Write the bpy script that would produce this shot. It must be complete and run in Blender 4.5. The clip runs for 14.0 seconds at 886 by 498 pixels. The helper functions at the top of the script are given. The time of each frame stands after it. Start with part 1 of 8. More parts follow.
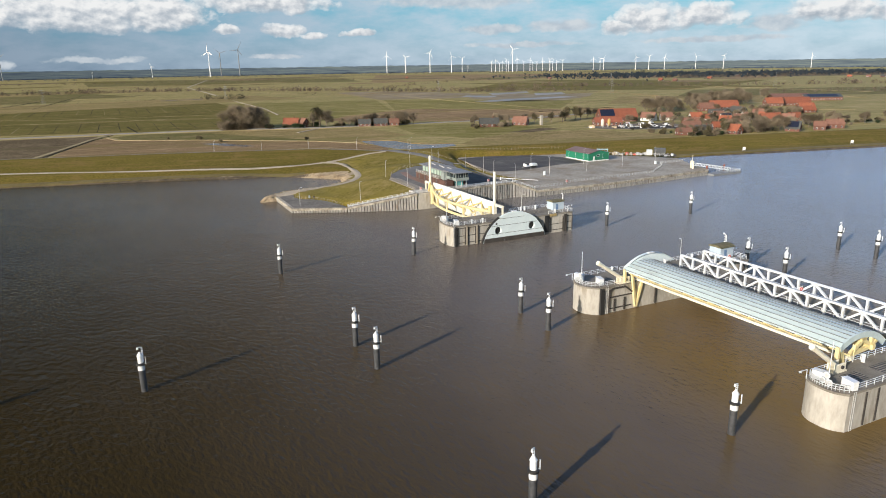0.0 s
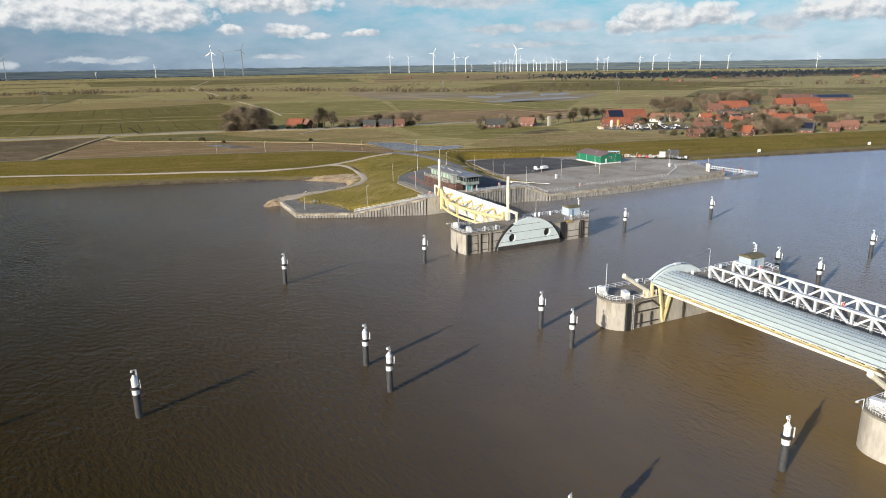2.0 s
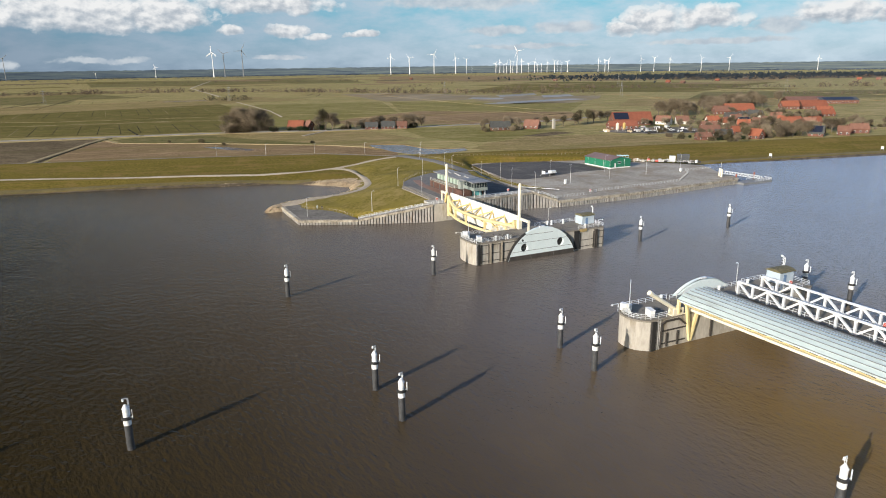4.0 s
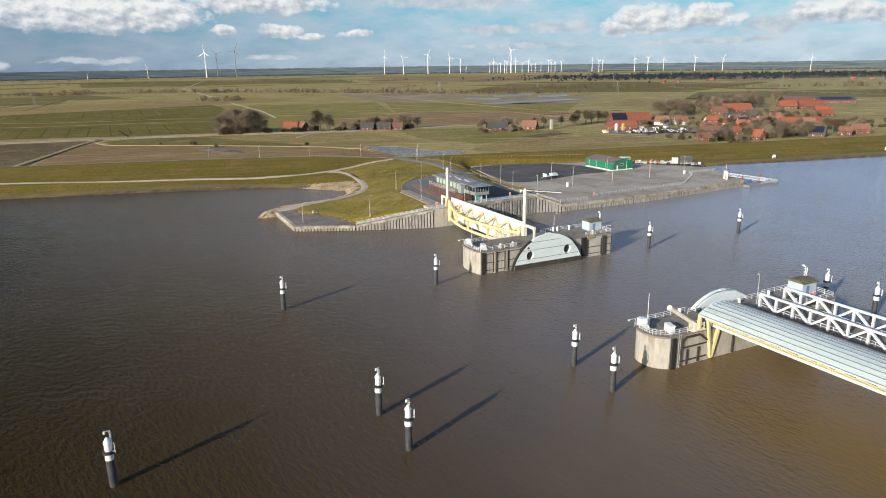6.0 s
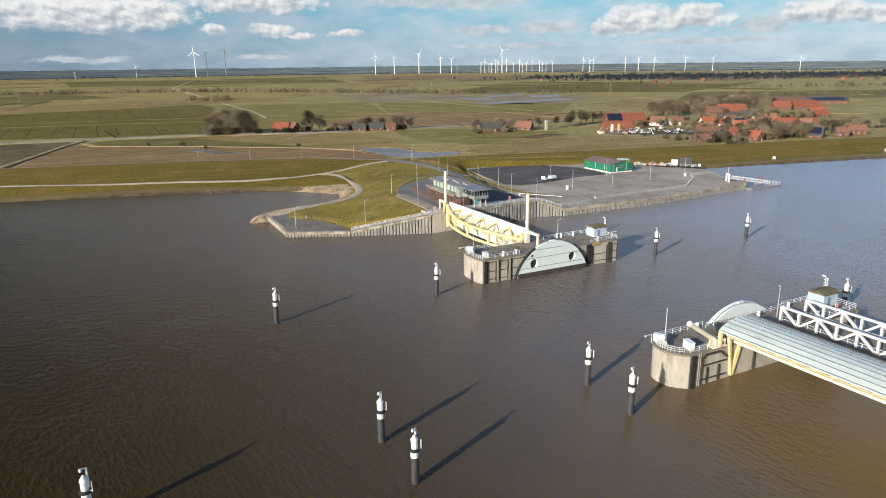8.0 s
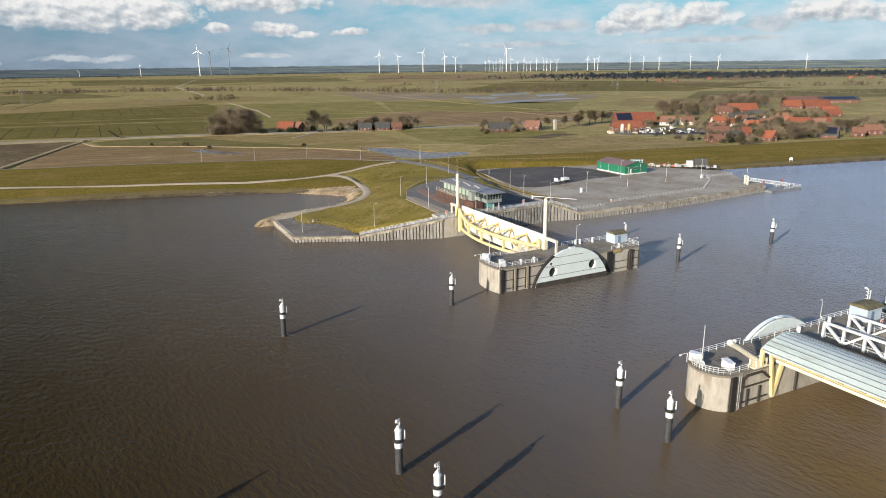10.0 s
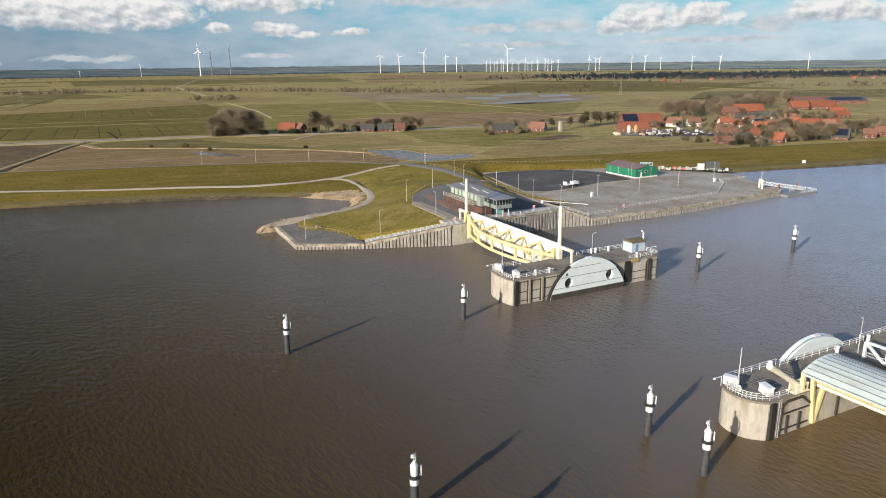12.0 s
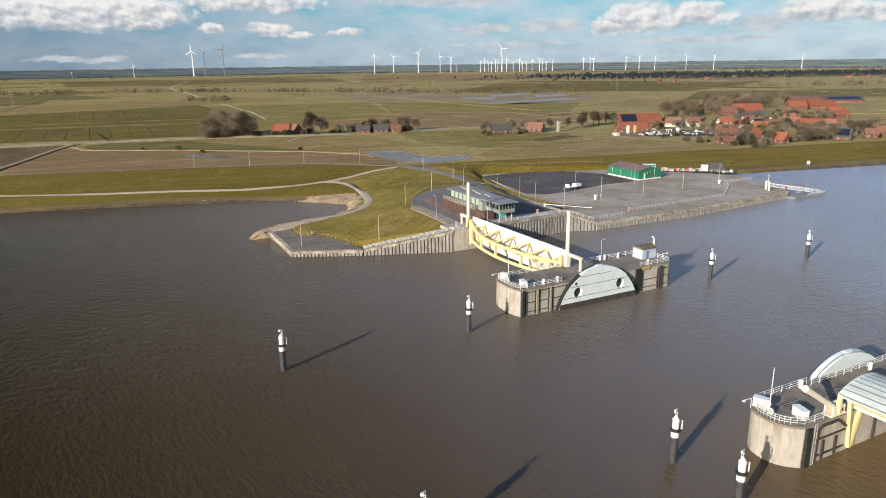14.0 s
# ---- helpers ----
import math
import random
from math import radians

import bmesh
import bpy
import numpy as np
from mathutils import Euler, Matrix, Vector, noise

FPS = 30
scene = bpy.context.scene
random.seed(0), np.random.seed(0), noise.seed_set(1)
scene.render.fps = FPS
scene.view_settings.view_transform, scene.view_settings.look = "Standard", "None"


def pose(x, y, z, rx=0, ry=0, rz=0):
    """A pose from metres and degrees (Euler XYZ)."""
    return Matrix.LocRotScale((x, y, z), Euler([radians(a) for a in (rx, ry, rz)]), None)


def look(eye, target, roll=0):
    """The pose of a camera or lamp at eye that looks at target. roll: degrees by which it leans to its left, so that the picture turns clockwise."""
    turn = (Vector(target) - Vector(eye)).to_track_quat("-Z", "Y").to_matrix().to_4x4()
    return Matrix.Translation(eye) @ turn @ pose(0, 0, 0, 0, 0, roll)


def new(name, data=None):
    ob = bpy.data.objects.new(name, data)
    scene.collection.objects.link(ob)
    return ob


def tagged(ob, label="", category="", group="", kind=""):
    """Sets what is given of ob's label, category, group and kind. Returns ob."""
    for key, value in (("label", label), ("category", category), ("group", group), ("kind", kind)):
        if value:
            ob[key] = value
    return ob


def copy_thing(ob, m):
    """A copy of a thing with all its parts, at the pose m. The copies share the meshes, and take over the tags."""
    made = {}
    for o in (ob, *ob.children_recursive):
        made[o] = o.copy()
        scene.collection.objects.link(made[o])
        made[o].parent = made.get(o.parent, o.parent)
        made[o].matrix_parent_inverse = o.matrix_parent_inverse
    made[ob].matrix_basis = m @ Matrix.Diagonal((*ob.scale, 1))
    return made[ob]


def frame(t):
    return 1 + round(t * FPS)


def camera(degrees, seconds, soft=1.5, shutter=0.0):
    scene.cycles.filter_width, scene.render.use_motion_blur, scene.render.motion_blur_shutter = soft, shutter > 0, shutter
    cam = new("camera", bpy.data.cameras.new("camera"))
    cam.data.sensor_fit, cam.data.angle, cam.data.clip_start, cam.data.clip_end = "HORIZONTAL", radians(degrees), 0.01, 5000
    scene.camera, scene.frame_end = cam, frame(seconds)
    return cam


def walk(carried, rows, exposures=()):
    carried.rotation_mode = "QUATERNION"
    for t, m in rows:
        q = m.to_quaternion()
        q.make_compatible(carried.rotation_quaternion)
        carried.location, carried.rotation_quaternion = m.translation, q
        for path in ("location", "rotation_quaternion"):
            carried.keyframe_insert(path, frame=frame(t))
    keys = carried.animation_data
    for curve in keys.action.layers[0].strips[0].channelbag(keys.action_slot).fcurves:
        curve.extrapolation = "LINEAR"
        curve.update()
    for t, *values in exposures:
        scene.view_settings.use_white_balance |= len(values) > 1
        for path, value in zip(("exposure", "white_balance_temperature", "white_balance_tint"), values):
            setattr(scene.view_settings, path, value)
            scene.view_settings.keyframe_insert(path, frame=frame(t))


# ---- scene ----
cam = camera(67.0, 14.0, 1.0)
PATH = [
    (0, (-91.040, -180.522, 55.408), (-90.205, -178.785, 54.875), -0.9),
    (0.5, (-90.647, -178.108, 55.327), (-89.812, -176.371, 54.794), -0.9),
    (1, (-90.219, -175.638, 55.291), (-89.385, -173.899, 54.758), -0.9),
    (1.5, (-89.748, -173.255, 55.361), (-88.918, -171.515, 54.829), -0.9),
    (2, (-89.299, -170.819, 55.311), (-88.472, -169.079, 54.779), -0.9),
    (2.5, (-88.964, -168.413, 55.375), (-88.137, -166.671, 54.844), -0.9),
    (3, (-88.646, -166.077, 55.495), (-87.820, -164.335, 54.965), -0.8),
    (5.5, (-86.754, -155.092, 55.835), (-85.917, -153.355, 55.305), -0.8),
    (6, (-86.321, -152.887, 55.842), (-85.477, -151.154, 55.312), -0.8),
    (6.5, (-85.834, -150.661, 55.796), (-84.980, -148.933, 55.267), -0.7),
    (7, (-85.409, -148.538, 55.788), (-84.549, -146.811, 55.258), -0.7),
    (7.5, (-85.132, -146.489, 55.871), (-84.268, -144.765, 55.341), -0.7),
    (8, (-84.856, -144.334, 55.891), (-83.988, -142.613, 55.360), -0.7),
    (10.5, (-83.162, -133.282, 55.869), (-82.306, -131.555, 55.334), -0.7),
    (11, (-82.820, -131.208, 55.969), (-81.966, -129.480, 55.434), -0.7),
    (11.5, (-82.458, -129.153, 56.077), (-81.605, -127.425, 55.542), -0.7),
    (12, (-82.080, -127.060, 56.174), (-81.223, -125.334, 55.640), -0.7),
    (12.5, (-81.570, -125.009, 56.175), (-80.703, -123.288, 55.641), -0.7),
    (13, (-81.095, -122.959, 56.129), (-80.221, -121.242, 55.595), -0.7),
    (13.5, (-80.699, -121.016, 56.085), (-79.827, -119.296, 55.551), -0.8),
    (14, (-80.283, -119.039, 56.012), (-79.412, -117.320, 55.478), -0.8),
]
EXPOSURES = [(0, 0.45, 6400, 10), (6, 0.45, 6400, 10), (8, 0.45, 6450, 10), (11, 0.45, 6560, 10.5), (14, 0.45, 6620, 11)]
walk(cam, [(t, look(eye, target, roll)) for t, eye, target, roll in PATH], EXPOSURES)


# ---------------------------------------------------------------- light
SUN_WAY = Vector((0.869, 0.386, -0.309)).normalized()   # the way in which the sunlight travels
world = bpy.data.worlds.new("sky")
scene.world = world
world.use_nodes = True
wn = world.node_tree.nodes
sky = wn.new("ShaderNodeTexSky")
sky.sky_type = "NISHITA"
sky.sun_disc = False
sky.sun_elevation = math.asin(-SUN_WAY.z)
sky.sun_rotation = math.atan2(-SUN_WAY.x, -SUN_WAY.y)
sky.air_density, sky.dust_density, sky.ozone_density = 1.0, 0.6, 1.0
world.node_tree.links.new(sky.outputs[0], wn["Background"].inputs[0])
wn["Background"].inputs[1].default_value = 0.085
sun = new("sun", bpy.data.lights.new("sun", "SUN"))
sun.data.energy, sun.data.angle, sun.data.color = 4.8, radians(0.53), (1.0, 0.89, 0.745)
sun.matrix_world = look((0, 0, 400), Vector((0, 0, 400)) + SUN_WAY)

# ---------------------------------------------------------------- materials
def ramp(nt, fac, stops):
    r = nt.nodes.new("ShaderNodeValToRGB")
    while len(r.color_ramp.elements) > 1:
        r.color_ramp.elements.remove(r.color_ramp.elements[0])
    r.color_ramp.elements[0].position, r.color_ramp.elements[0].color = stops[0][0], (*stops[0][1], 1)
    for p, c in stops[1:]:
        r.color_ramp.elements.new(p).color = (*c, 1)
    nt.links.new(fac, r.inputs[0])
    return r.outputs[0]


def noise_tex(nt, coord, scale, detail=4.0, rough=0.55, stretch=(1, 1, 1)):
    m = nt.nodes.new("ShaderNodeMapping")
    m.inputs["Scale"].default_value = stretch
    nt.links.new(coord, m.inputs[0])
    n = nt.nodes.new("ShaderNodeTexNoise")
    n.inputs["Scale"].default_value, n.inputs["Detail"].default_value, n.inputs["Roughness"].default_value = scale, detail, rough
    nt.links.new(m.outputs[0], n.inputs["Vector"])
    return n.outputs["Fac"]


def mix(nt, fac, a, b, how="MIX"):
    m = nt.nodes.new("ShaderNodeMix")
    m.data_type, m.blend_type = "RGBA", how
    for sock, v in ((m.inputs[0], fac), (m.inputs[6], a), (m.inputs[7], b)):
        if hasattr(v, "node"):
            nt.links.new(v, sock)
        elif isinstance(v, tuple):
            sock.default_value = (*v, 1)
        else:
            sock.default_value = v
    return m.outputs[2]


def calc(nt, op, *vals):
    m = nt.nodes.new("ShaderNodeMath")
    m.operation = op
    for sock, v in zip(m.inputs, vals):
        if hasattr(v, "node"):
            nt.links.new(v, sock)
        else:
            sock.default_value = v
    return m.outputs[0]


MATS = {}


def surface(name, low, high, rough=0.6, metal=0.0, grain=8.0, patch=0.6, stain=None, stain_at=0.62, bump=0.0, stretch=(1, 1, 1), vary=0.0, spec=0.5, spread=0.14):
    """A weathered surface: two scales of noise between two tones, stains, fine relief, and a little change from piece to piece."""
    if name in MATS:
        return MATS[name]
    m = bpy.data.materials.new(name)
    m.use_nodes = True
    nt = m.node_tree
    bsdf = nt.nodes["Principled BSDF"]
    co = nt.nodes.new("ShaderNodeTexCoord").outputs["Object"]
    fine = noise_tex(nt, co, grain, 5, 0.6, stretch)
    wide = noise_tex(nt, co, patch, 4, 0.6, stretch)
    both = calc(nt, "ADD", calc(nt, "MULTIPLY", fine, 0.5), calc(nt, "MULTIPLY", wide, 0.5))
    col = ramp(nt, both, [(0.5 - spread, low), (0.5 + spread, high)])
    if stain:
        spot = noise_tex(nt, co, patch * 1.7, 6, 0.65, stretch)
        col = mix(nt, ramp(nt, spot, [(stain_at - 0.07, (0, 0, 0)), (stain_at + 0.08, (0.8, 0.8, 0.8))]), col, stain)
    if vary:
        info = nt.nodes.new("ShaderNodeObjectInfo")
        f = calc(nt, "ADD", 1 - vary, calc(nt, "MULTIPLY", info.outputs["Random"], 2 * vary))
        hsv = nt.nodes.new("ShaderNodeHueSaturation")
        nt.links.new(f, hsv.inputs["Value"])
        nt.links.new(col, hsv.inputs["Color"])
        col = hsv.outputs[0]
    nt.links.new(col, bsdf.inputs["Base Color"])
    nt.links.new(calc(nt, "ADD", rough - 0.08, calc(nt, "MULTIPLY", fine, 0.16)), bsdf.inputs["Roughness"])
    bsdf.inputs["Metallic"].default_value = metal
    bsdf.inputs["Specular IOR Level"].default_value = spec
    if bump:
        b = nt.nodes.new("ShaderNodeBump")
        b.inputs["Strength"].default_value, b.inputs["Distance"].default_value = 0.6, bump
        nt.links.new(fine, b.inputs["Height"])
        nt.links.new(b.outputs[0], bsdf.inputs["Normal"])
    MATS[name] = m
    return m


def farmland(name, low, high, band, band2, way=-10.0, grain=0.35, strip=0.035, soft=0.5):
    """Grass or soil of the marsh: fine tufts, broad patches, furrows and old strips along one direction."""
    if name in MATS:
        return MATS[name]
    m = bpy.data.materials.new(name)
    m.use_nodes = True
    nt = m.node_tree
    bsdf = nt.nodes["Principled BSDF"]
    co = nt.nodes.new("ShaderNodeTexCoord").outputs["Object"]
    turn = nt.nodes.new("ShaderNodeVectorRotate")
    turn.rotation_type = "Z_AXIS"
    turn.inputs["Angle"].default_value = radians(-way)
    nt.links.new(co, turn.inputs["Vector"])
    along = turn.outputs[0]
    fine = noise_tex(nt, co, grain, 6, 0.7)
    wide = noise_tex(nt, co, 0.012, 5, 0.62)
    both = calc(nt, "ADD", calc(nt, "MULTIPLY", fine, 0.7), calc(nt, "MULTIPLY", wide, 0.3))
    col = ramp(nt, both, [(0.43, low), (0.57, high)])
    furrow = noise_tex(nt, along, 1.0, 2, 0.6, (0.02, 0.22, 1))
    col = mix(nt, ramp(nt, furrow, [(0.5, (0, 0, 0)), (0.61, (soft, soft, soft))]), col, band)
    broad = noise_tex(nt, along, 1.0, 3, 0.6, (0.004, strip, 1))
    col = mix(nt, ramp(nt, broad, [(0.5, (0, 0, 0)), (0.62, (0.75, 0.75, 0.75))]), col, band2)
    blot = noise_tex(nt, co, 0.06, 6, 0.7)
    col = mix(nt, ramp(nt, blot, [(0.54, (0, 0, 0)), (0.68, (0.6, 0.6, 0.6))]), col, band)
    nt.links.new(col, bsdf.inputs["Base Color"])
    bsdf.inputs["Roughness"].default_value = 0.95
    bsdf.inputs["Specular IOR Level"].default_value = 0.08
    MATS[name] = m
    return m


CONCRETE = surface("weathered concrete", (0.29, 0.272, 0.238), (0.48, 0.457, 0.412), 0.85, grain=1.6, patch=0.22, stain=(0.2, 0.165, 0.11), stain_at=0.6, bump=0.02, stretch=(1, 1, 0.3))
COPING = surface("weathered coping", (0.25, 0.22, 0.17), (0.5, 0.46, 0.38), 0.9, grain=1.2, patch=0.25, stain=(0.13, 0.11, 0.085), stain_at=0.57, bump=0.03, vary=0.12, spread=0.11)
ROAD_GREY = surface("grey road", (0.12, 0.115, 0.11), (0.2, 0.192, 0.18), 0.9, grain=0.8, patch=0.08, spread=0.11)
DECK = surface("pier deck concrete", (0.14, 0.126, 0.105), (0.26, 0.238, 0.2), 0.9, grain=4, patch=0.3, stain=(0.1, 0.09, 0.08), bump=0.02)
TIMBER = surface("dark fender timber", (0.03, 0.028, 0.026), (0.07, 0.062, 0.055), 0.8, grain=5, patch=0.8, stretch=(1, 1, 0.2))
RUBBER = surface("black rubber", (0.012, 0.012, 0.012), (0.03, 0.03, 0.03), 0.7)
PILE = surface("dark grey coated pile", (0.035, 0.038, 0.042), (0.075, 0.078, 0.085), 0.45, grain=3, patch=0.8, stain=(0.09, 0.075, 0.06), stain_at=0.66)
WHITE = surface("white paint", (0.66, 0.68, 0.69), (0.8, 0.82, 0.83), 0.4, grain=4, patch=0.9, stain=(0.55, 0.54, 0.5), stain_at=0.7)
STEEL_WHITE = surface("white painted steel", (0.57, 0.6, 0.63), (0.73, 0.755, 0.775), 0.4, grain=3, patch=0.5, stain=(0.46, 0.43, 0.37), stain_at=0.62)
YELLOW = surface("cream yellow paint", (0.66, 0.55, 0.27), (0.77, 0.67, 0.38), 0.42, grain=3, patch=0.5, stain=(0.5, 0.38, 0.16), stain_at=0.68)
CREAM = surface("cream paint", (0.68, 0.64, 0.51), (0.8, 0.76, 0.63), 0.45, grain=3, patch=0.6, stain=(0.5, 0.44, 0.32), stain_at=0.7)
GATE_GREY = surface("grey green steel", (0.45, 0.55, 0.565), (0.585, 0.68, 0.69), 0.42, grain=2, patch=0.3, stain=(0.36, 0.39, 0.37), stain_at=0.64, stretch=(1, 0.25, 1))
DISC_GREY = surface("pale grey green steel", (0.57, 0.67, 0.7), (0.69, 0.78, 0.805), 0.42, grain=2, patch=0.3, stain=(0.58, 0.62, 0.6), stain_at=0.68)
SEAM = surface("dark seam", (0.03, 0.03, 0.03), (0.06, 0.06, 0.06), 0.7)
SHEET = surface("weathered sheet piling", (0.165, 0.16, 0.152), (0.4, 0.388, 0.368), 0.75, grain=3, patch=0.5, stain=(0.16, 0.115, 0.075), stain_at=0.6, stretch=(1, 1, 0.25))
PAVING = surface("grey paving", (0.255, 0.226, 0.184), (0.405, 0.37, 0.312), 0.9, grain=0.9, patch=0.06, stain=(0.24, 0.182, 0.12), stain_at=0.57, spread=0.1)
ASPHALT = surface("asphalt", (0.04, 0.036, 0.033), (0.098, 0.088, 0.08), 0.9, grain=0.9, patch=0.07, stain=(0.15, 0.138, 0.12), stain_at=0.62, spread=0.11)
TRACK = surface("gravel track", (0.33, 0.275, 0.205), (0.47, 0.405, 0.32), 0.95, grain=1.2, patch=0.1)
STONES = surface("rubble stone", (0.04, 0.031, 0.019), (0.145, 0.11, 0.068), 0.9, grain=0.9, patch=0.2, bump=0.2, spread=0.1)
SAND = surface("sandy rubble", (0.22, 0.165, 0.105), (0.48, 0.385, 0.26), 0.95, grain=0.9, patch=0.2, stain=(0.17, 0.135, 0.085), bump=0.15, spread=0.1)
GALV = surface("galvanised steel", (0.5, 0.5, 0.5), (0.66, 0.66, 0.65), 0.5, metal=0.3, grain=6)
BRICK = surface("red brick", (0.1, 0.045, 0.034), (0.2, 0.092, 0.068), 0.9, grain=6, patch=0.3, vary=0.15)
GLASS = surface("window glass", (0.02, 0.03, 0.035), (0.05, 0.065, 0.07), 0.08, grain=1, patch=0.3)
ROOF_GREY = surface("grey sheet roof", (0.16, 0.165, 0.175), (0.25, 0.255, 0.265), 0.5, grain=2, patch=0.2)
TILE_RED = surface("orange red roof tiles", (0.2, 0.06, 0.032), (0.315, 0.105, 0.056), 0.8, grain=3, patch=0.3, stain=(0.2, 0.075, 0.045), vary=0.24)
TILE_BROWN = surface("brown roof tiles", (0.14, 0.07, 0.05), (0.24, 0.12, 0.085), 0.8, grain=3, patch=0.3, vary=0.15)
TILE_DARK = surface("dark roof tiles", (0.042, 0.044, 0.043), (0.09, 0.092, 0.087), 0.7, grain=3, patch=0.3, vary=0.1)
SOLAR = surface("solar panel", (0.012, 0.016, 0.035), (0.02, 0.025, 0.045), 0.5, spec=0.1)
GREEN_SHED = surface("green sheet cladding", (0.012, 0.15, 0.085), (0.025, 0.2, 0.12), 0.5, grain=2, patch=0.2, stretch=(1, 1, 0.3))
RED = surface("red paint", (0.5, 0.05, 0.03), (0.62, 0.09, 0.05), 0.5)
BARK = surface("bark", (0.1, 0.08, 0.06), (0.2, 0.165, 0.13), 0.95, grain=3, patch=0.5)
TWIGS = surface("bare twigs", (0.14, 0.115, 0.08), (0.25, 0.205, 0.15), 0.95, grain=1, patch=0.2, vary=0.25, spec=0.1)
SHRUB = surface("dark shrub twigs", (0.06, 0.055, 0.03), (0.13, 0.11, 0.07), 0.95, grain=1, patch=0.2, vary=0.25, spec=0.1)
CONIFER = surface("evergreen needles", (0.02, 0.035, 0.015), (0.045, 0.06, 0.03), 0.9, grain=1, patch=0.3, vary=0.2, spec=0.2)
# cloud shade and distance blue are put into this wood's colour
CLOUD_DARK_WOOD = surface("cloud-dark far woods", (0.02, 0.03, 0.042), (0.045, 0.055, 0.065), 0.95, grain=0.05, patch=0.008, spec=0.05)
REED = surface("dry reed", (0.28, 0.22, 0.12), (0.42, 0.34, 0.2), 0.95, grain=1, patch=0.1, spec=0.1)
BENT = surface("faded bent grass", (0.24, 0.19, 0.1), (0.38, 0.305, 0.175), 0.95, grain=1, patch=0.03, stain=(0.18, 0.148, 0.065), stain_at=0.52, spec=0.1)
DITCH = surface("ditch", (0.028, 0.026, 0.016), (0.07, 0.062, 0.036), 0.95, grain=0.5, patch=0.05, spec=0.05)
GRASS = farmland("dike grass", (0.098, 0.083, 0.014), (0.178, 0.137, 0.03), (0.236, 0.152, 0.06), (0.146, 0.111, 0.025), way=-17, grain=0.9, strip=0.05, soft=0.3)
MOUND_GRASS = farmland("dry mound grass", (0.135, 0.112, 0.021), (0.25, 0.198, 0.054), (0.34, 0.257, 0.105), (0.212, 0.172, 0.04), way=20, grain=0.9, strip=0.07, soft=0.4)
MEADOW = farmland("meadow", (0.192, 0.164, 0.055), (0.335, 0.282, 0.112), (0.44, 0.335, 0.175), (0.245, 0.216, 0.078), way=-20, soft=0.7)
LUSH = farmland("lush field", (0.098, 0.09, 0.025), (0.175, 0.153, 0.055), (0.26, 0.2, 0.1), (0.15, 0.136, 0.044), way=-20, soft=0.7)
PASTURE = farmland("bright pasture", (0.135, 0.122, 0.03), (0.24, 0.208, 0.068), (0.33, 0.26, 0.12), (0.2, 0.18, 0.052), way=-20, soft=0.7)
STUBBLE = farmland("brown stubble", (0.15, 0.097, 0.047), (0.3, 0.205, 0.112), (0.38, 0.268, 0.15), (0.205, 0.152, 0.062), grain=0.8)
PLOUGHED = farmland("ploughed soil", (0.085, 0.061, 0.034), (0.18, 0.136, 0.08), (0.23, 0.178, 0.105), (0.13, 0.104, 0.05), grain=0.6)
GRAZED = farmland("grazed meadow", (0.092, 0.08, 0.016), (0.165, 0.138, 0.038), (0.235, 0.178, 0.075), (0.13, 0.112, 0.026), way=-14)
TAWNY = farmland("tawny meadow", (0.175, 0.14, 0.05), (0.32, 0.24, 0.105), (0.4, 0.285, 0.155), (0.21, 0.178, 0.058), grain=0.6)
FLOODED = surface("flooded meadow", (0.18, 0.138, 0.082), (0.34, 0.28, 0.195), 0.8, grain=0.05, patch=0.012, stain=(0.25, 0.19, 0.095), stain_at=0.5, stretch=(0.5, 1, 1), spec=0.12, spread=0.09)
POND = surface("pond water", (0.085, 0.062, 0.046), (0.17, 0.133, 0.105), 0.22, grain=0.3, patch=0.08, stain=(0.24, 0.17, 0.1), stain_at=0.54, spec=0.09, stretch=(1, 0.5, 1), spread=0.08)
SHALLOWS = surface("drained flood water", (0.17, 0.15, 0.125), (0.3, 0.28, 0.27), 0.35, grain=0.06, patch=0.02, stain=(0.17, 0.128, 0.07), stain_at=0.5, stretch=(0.35, 1, 1), spec=0.1, spread=0.08)


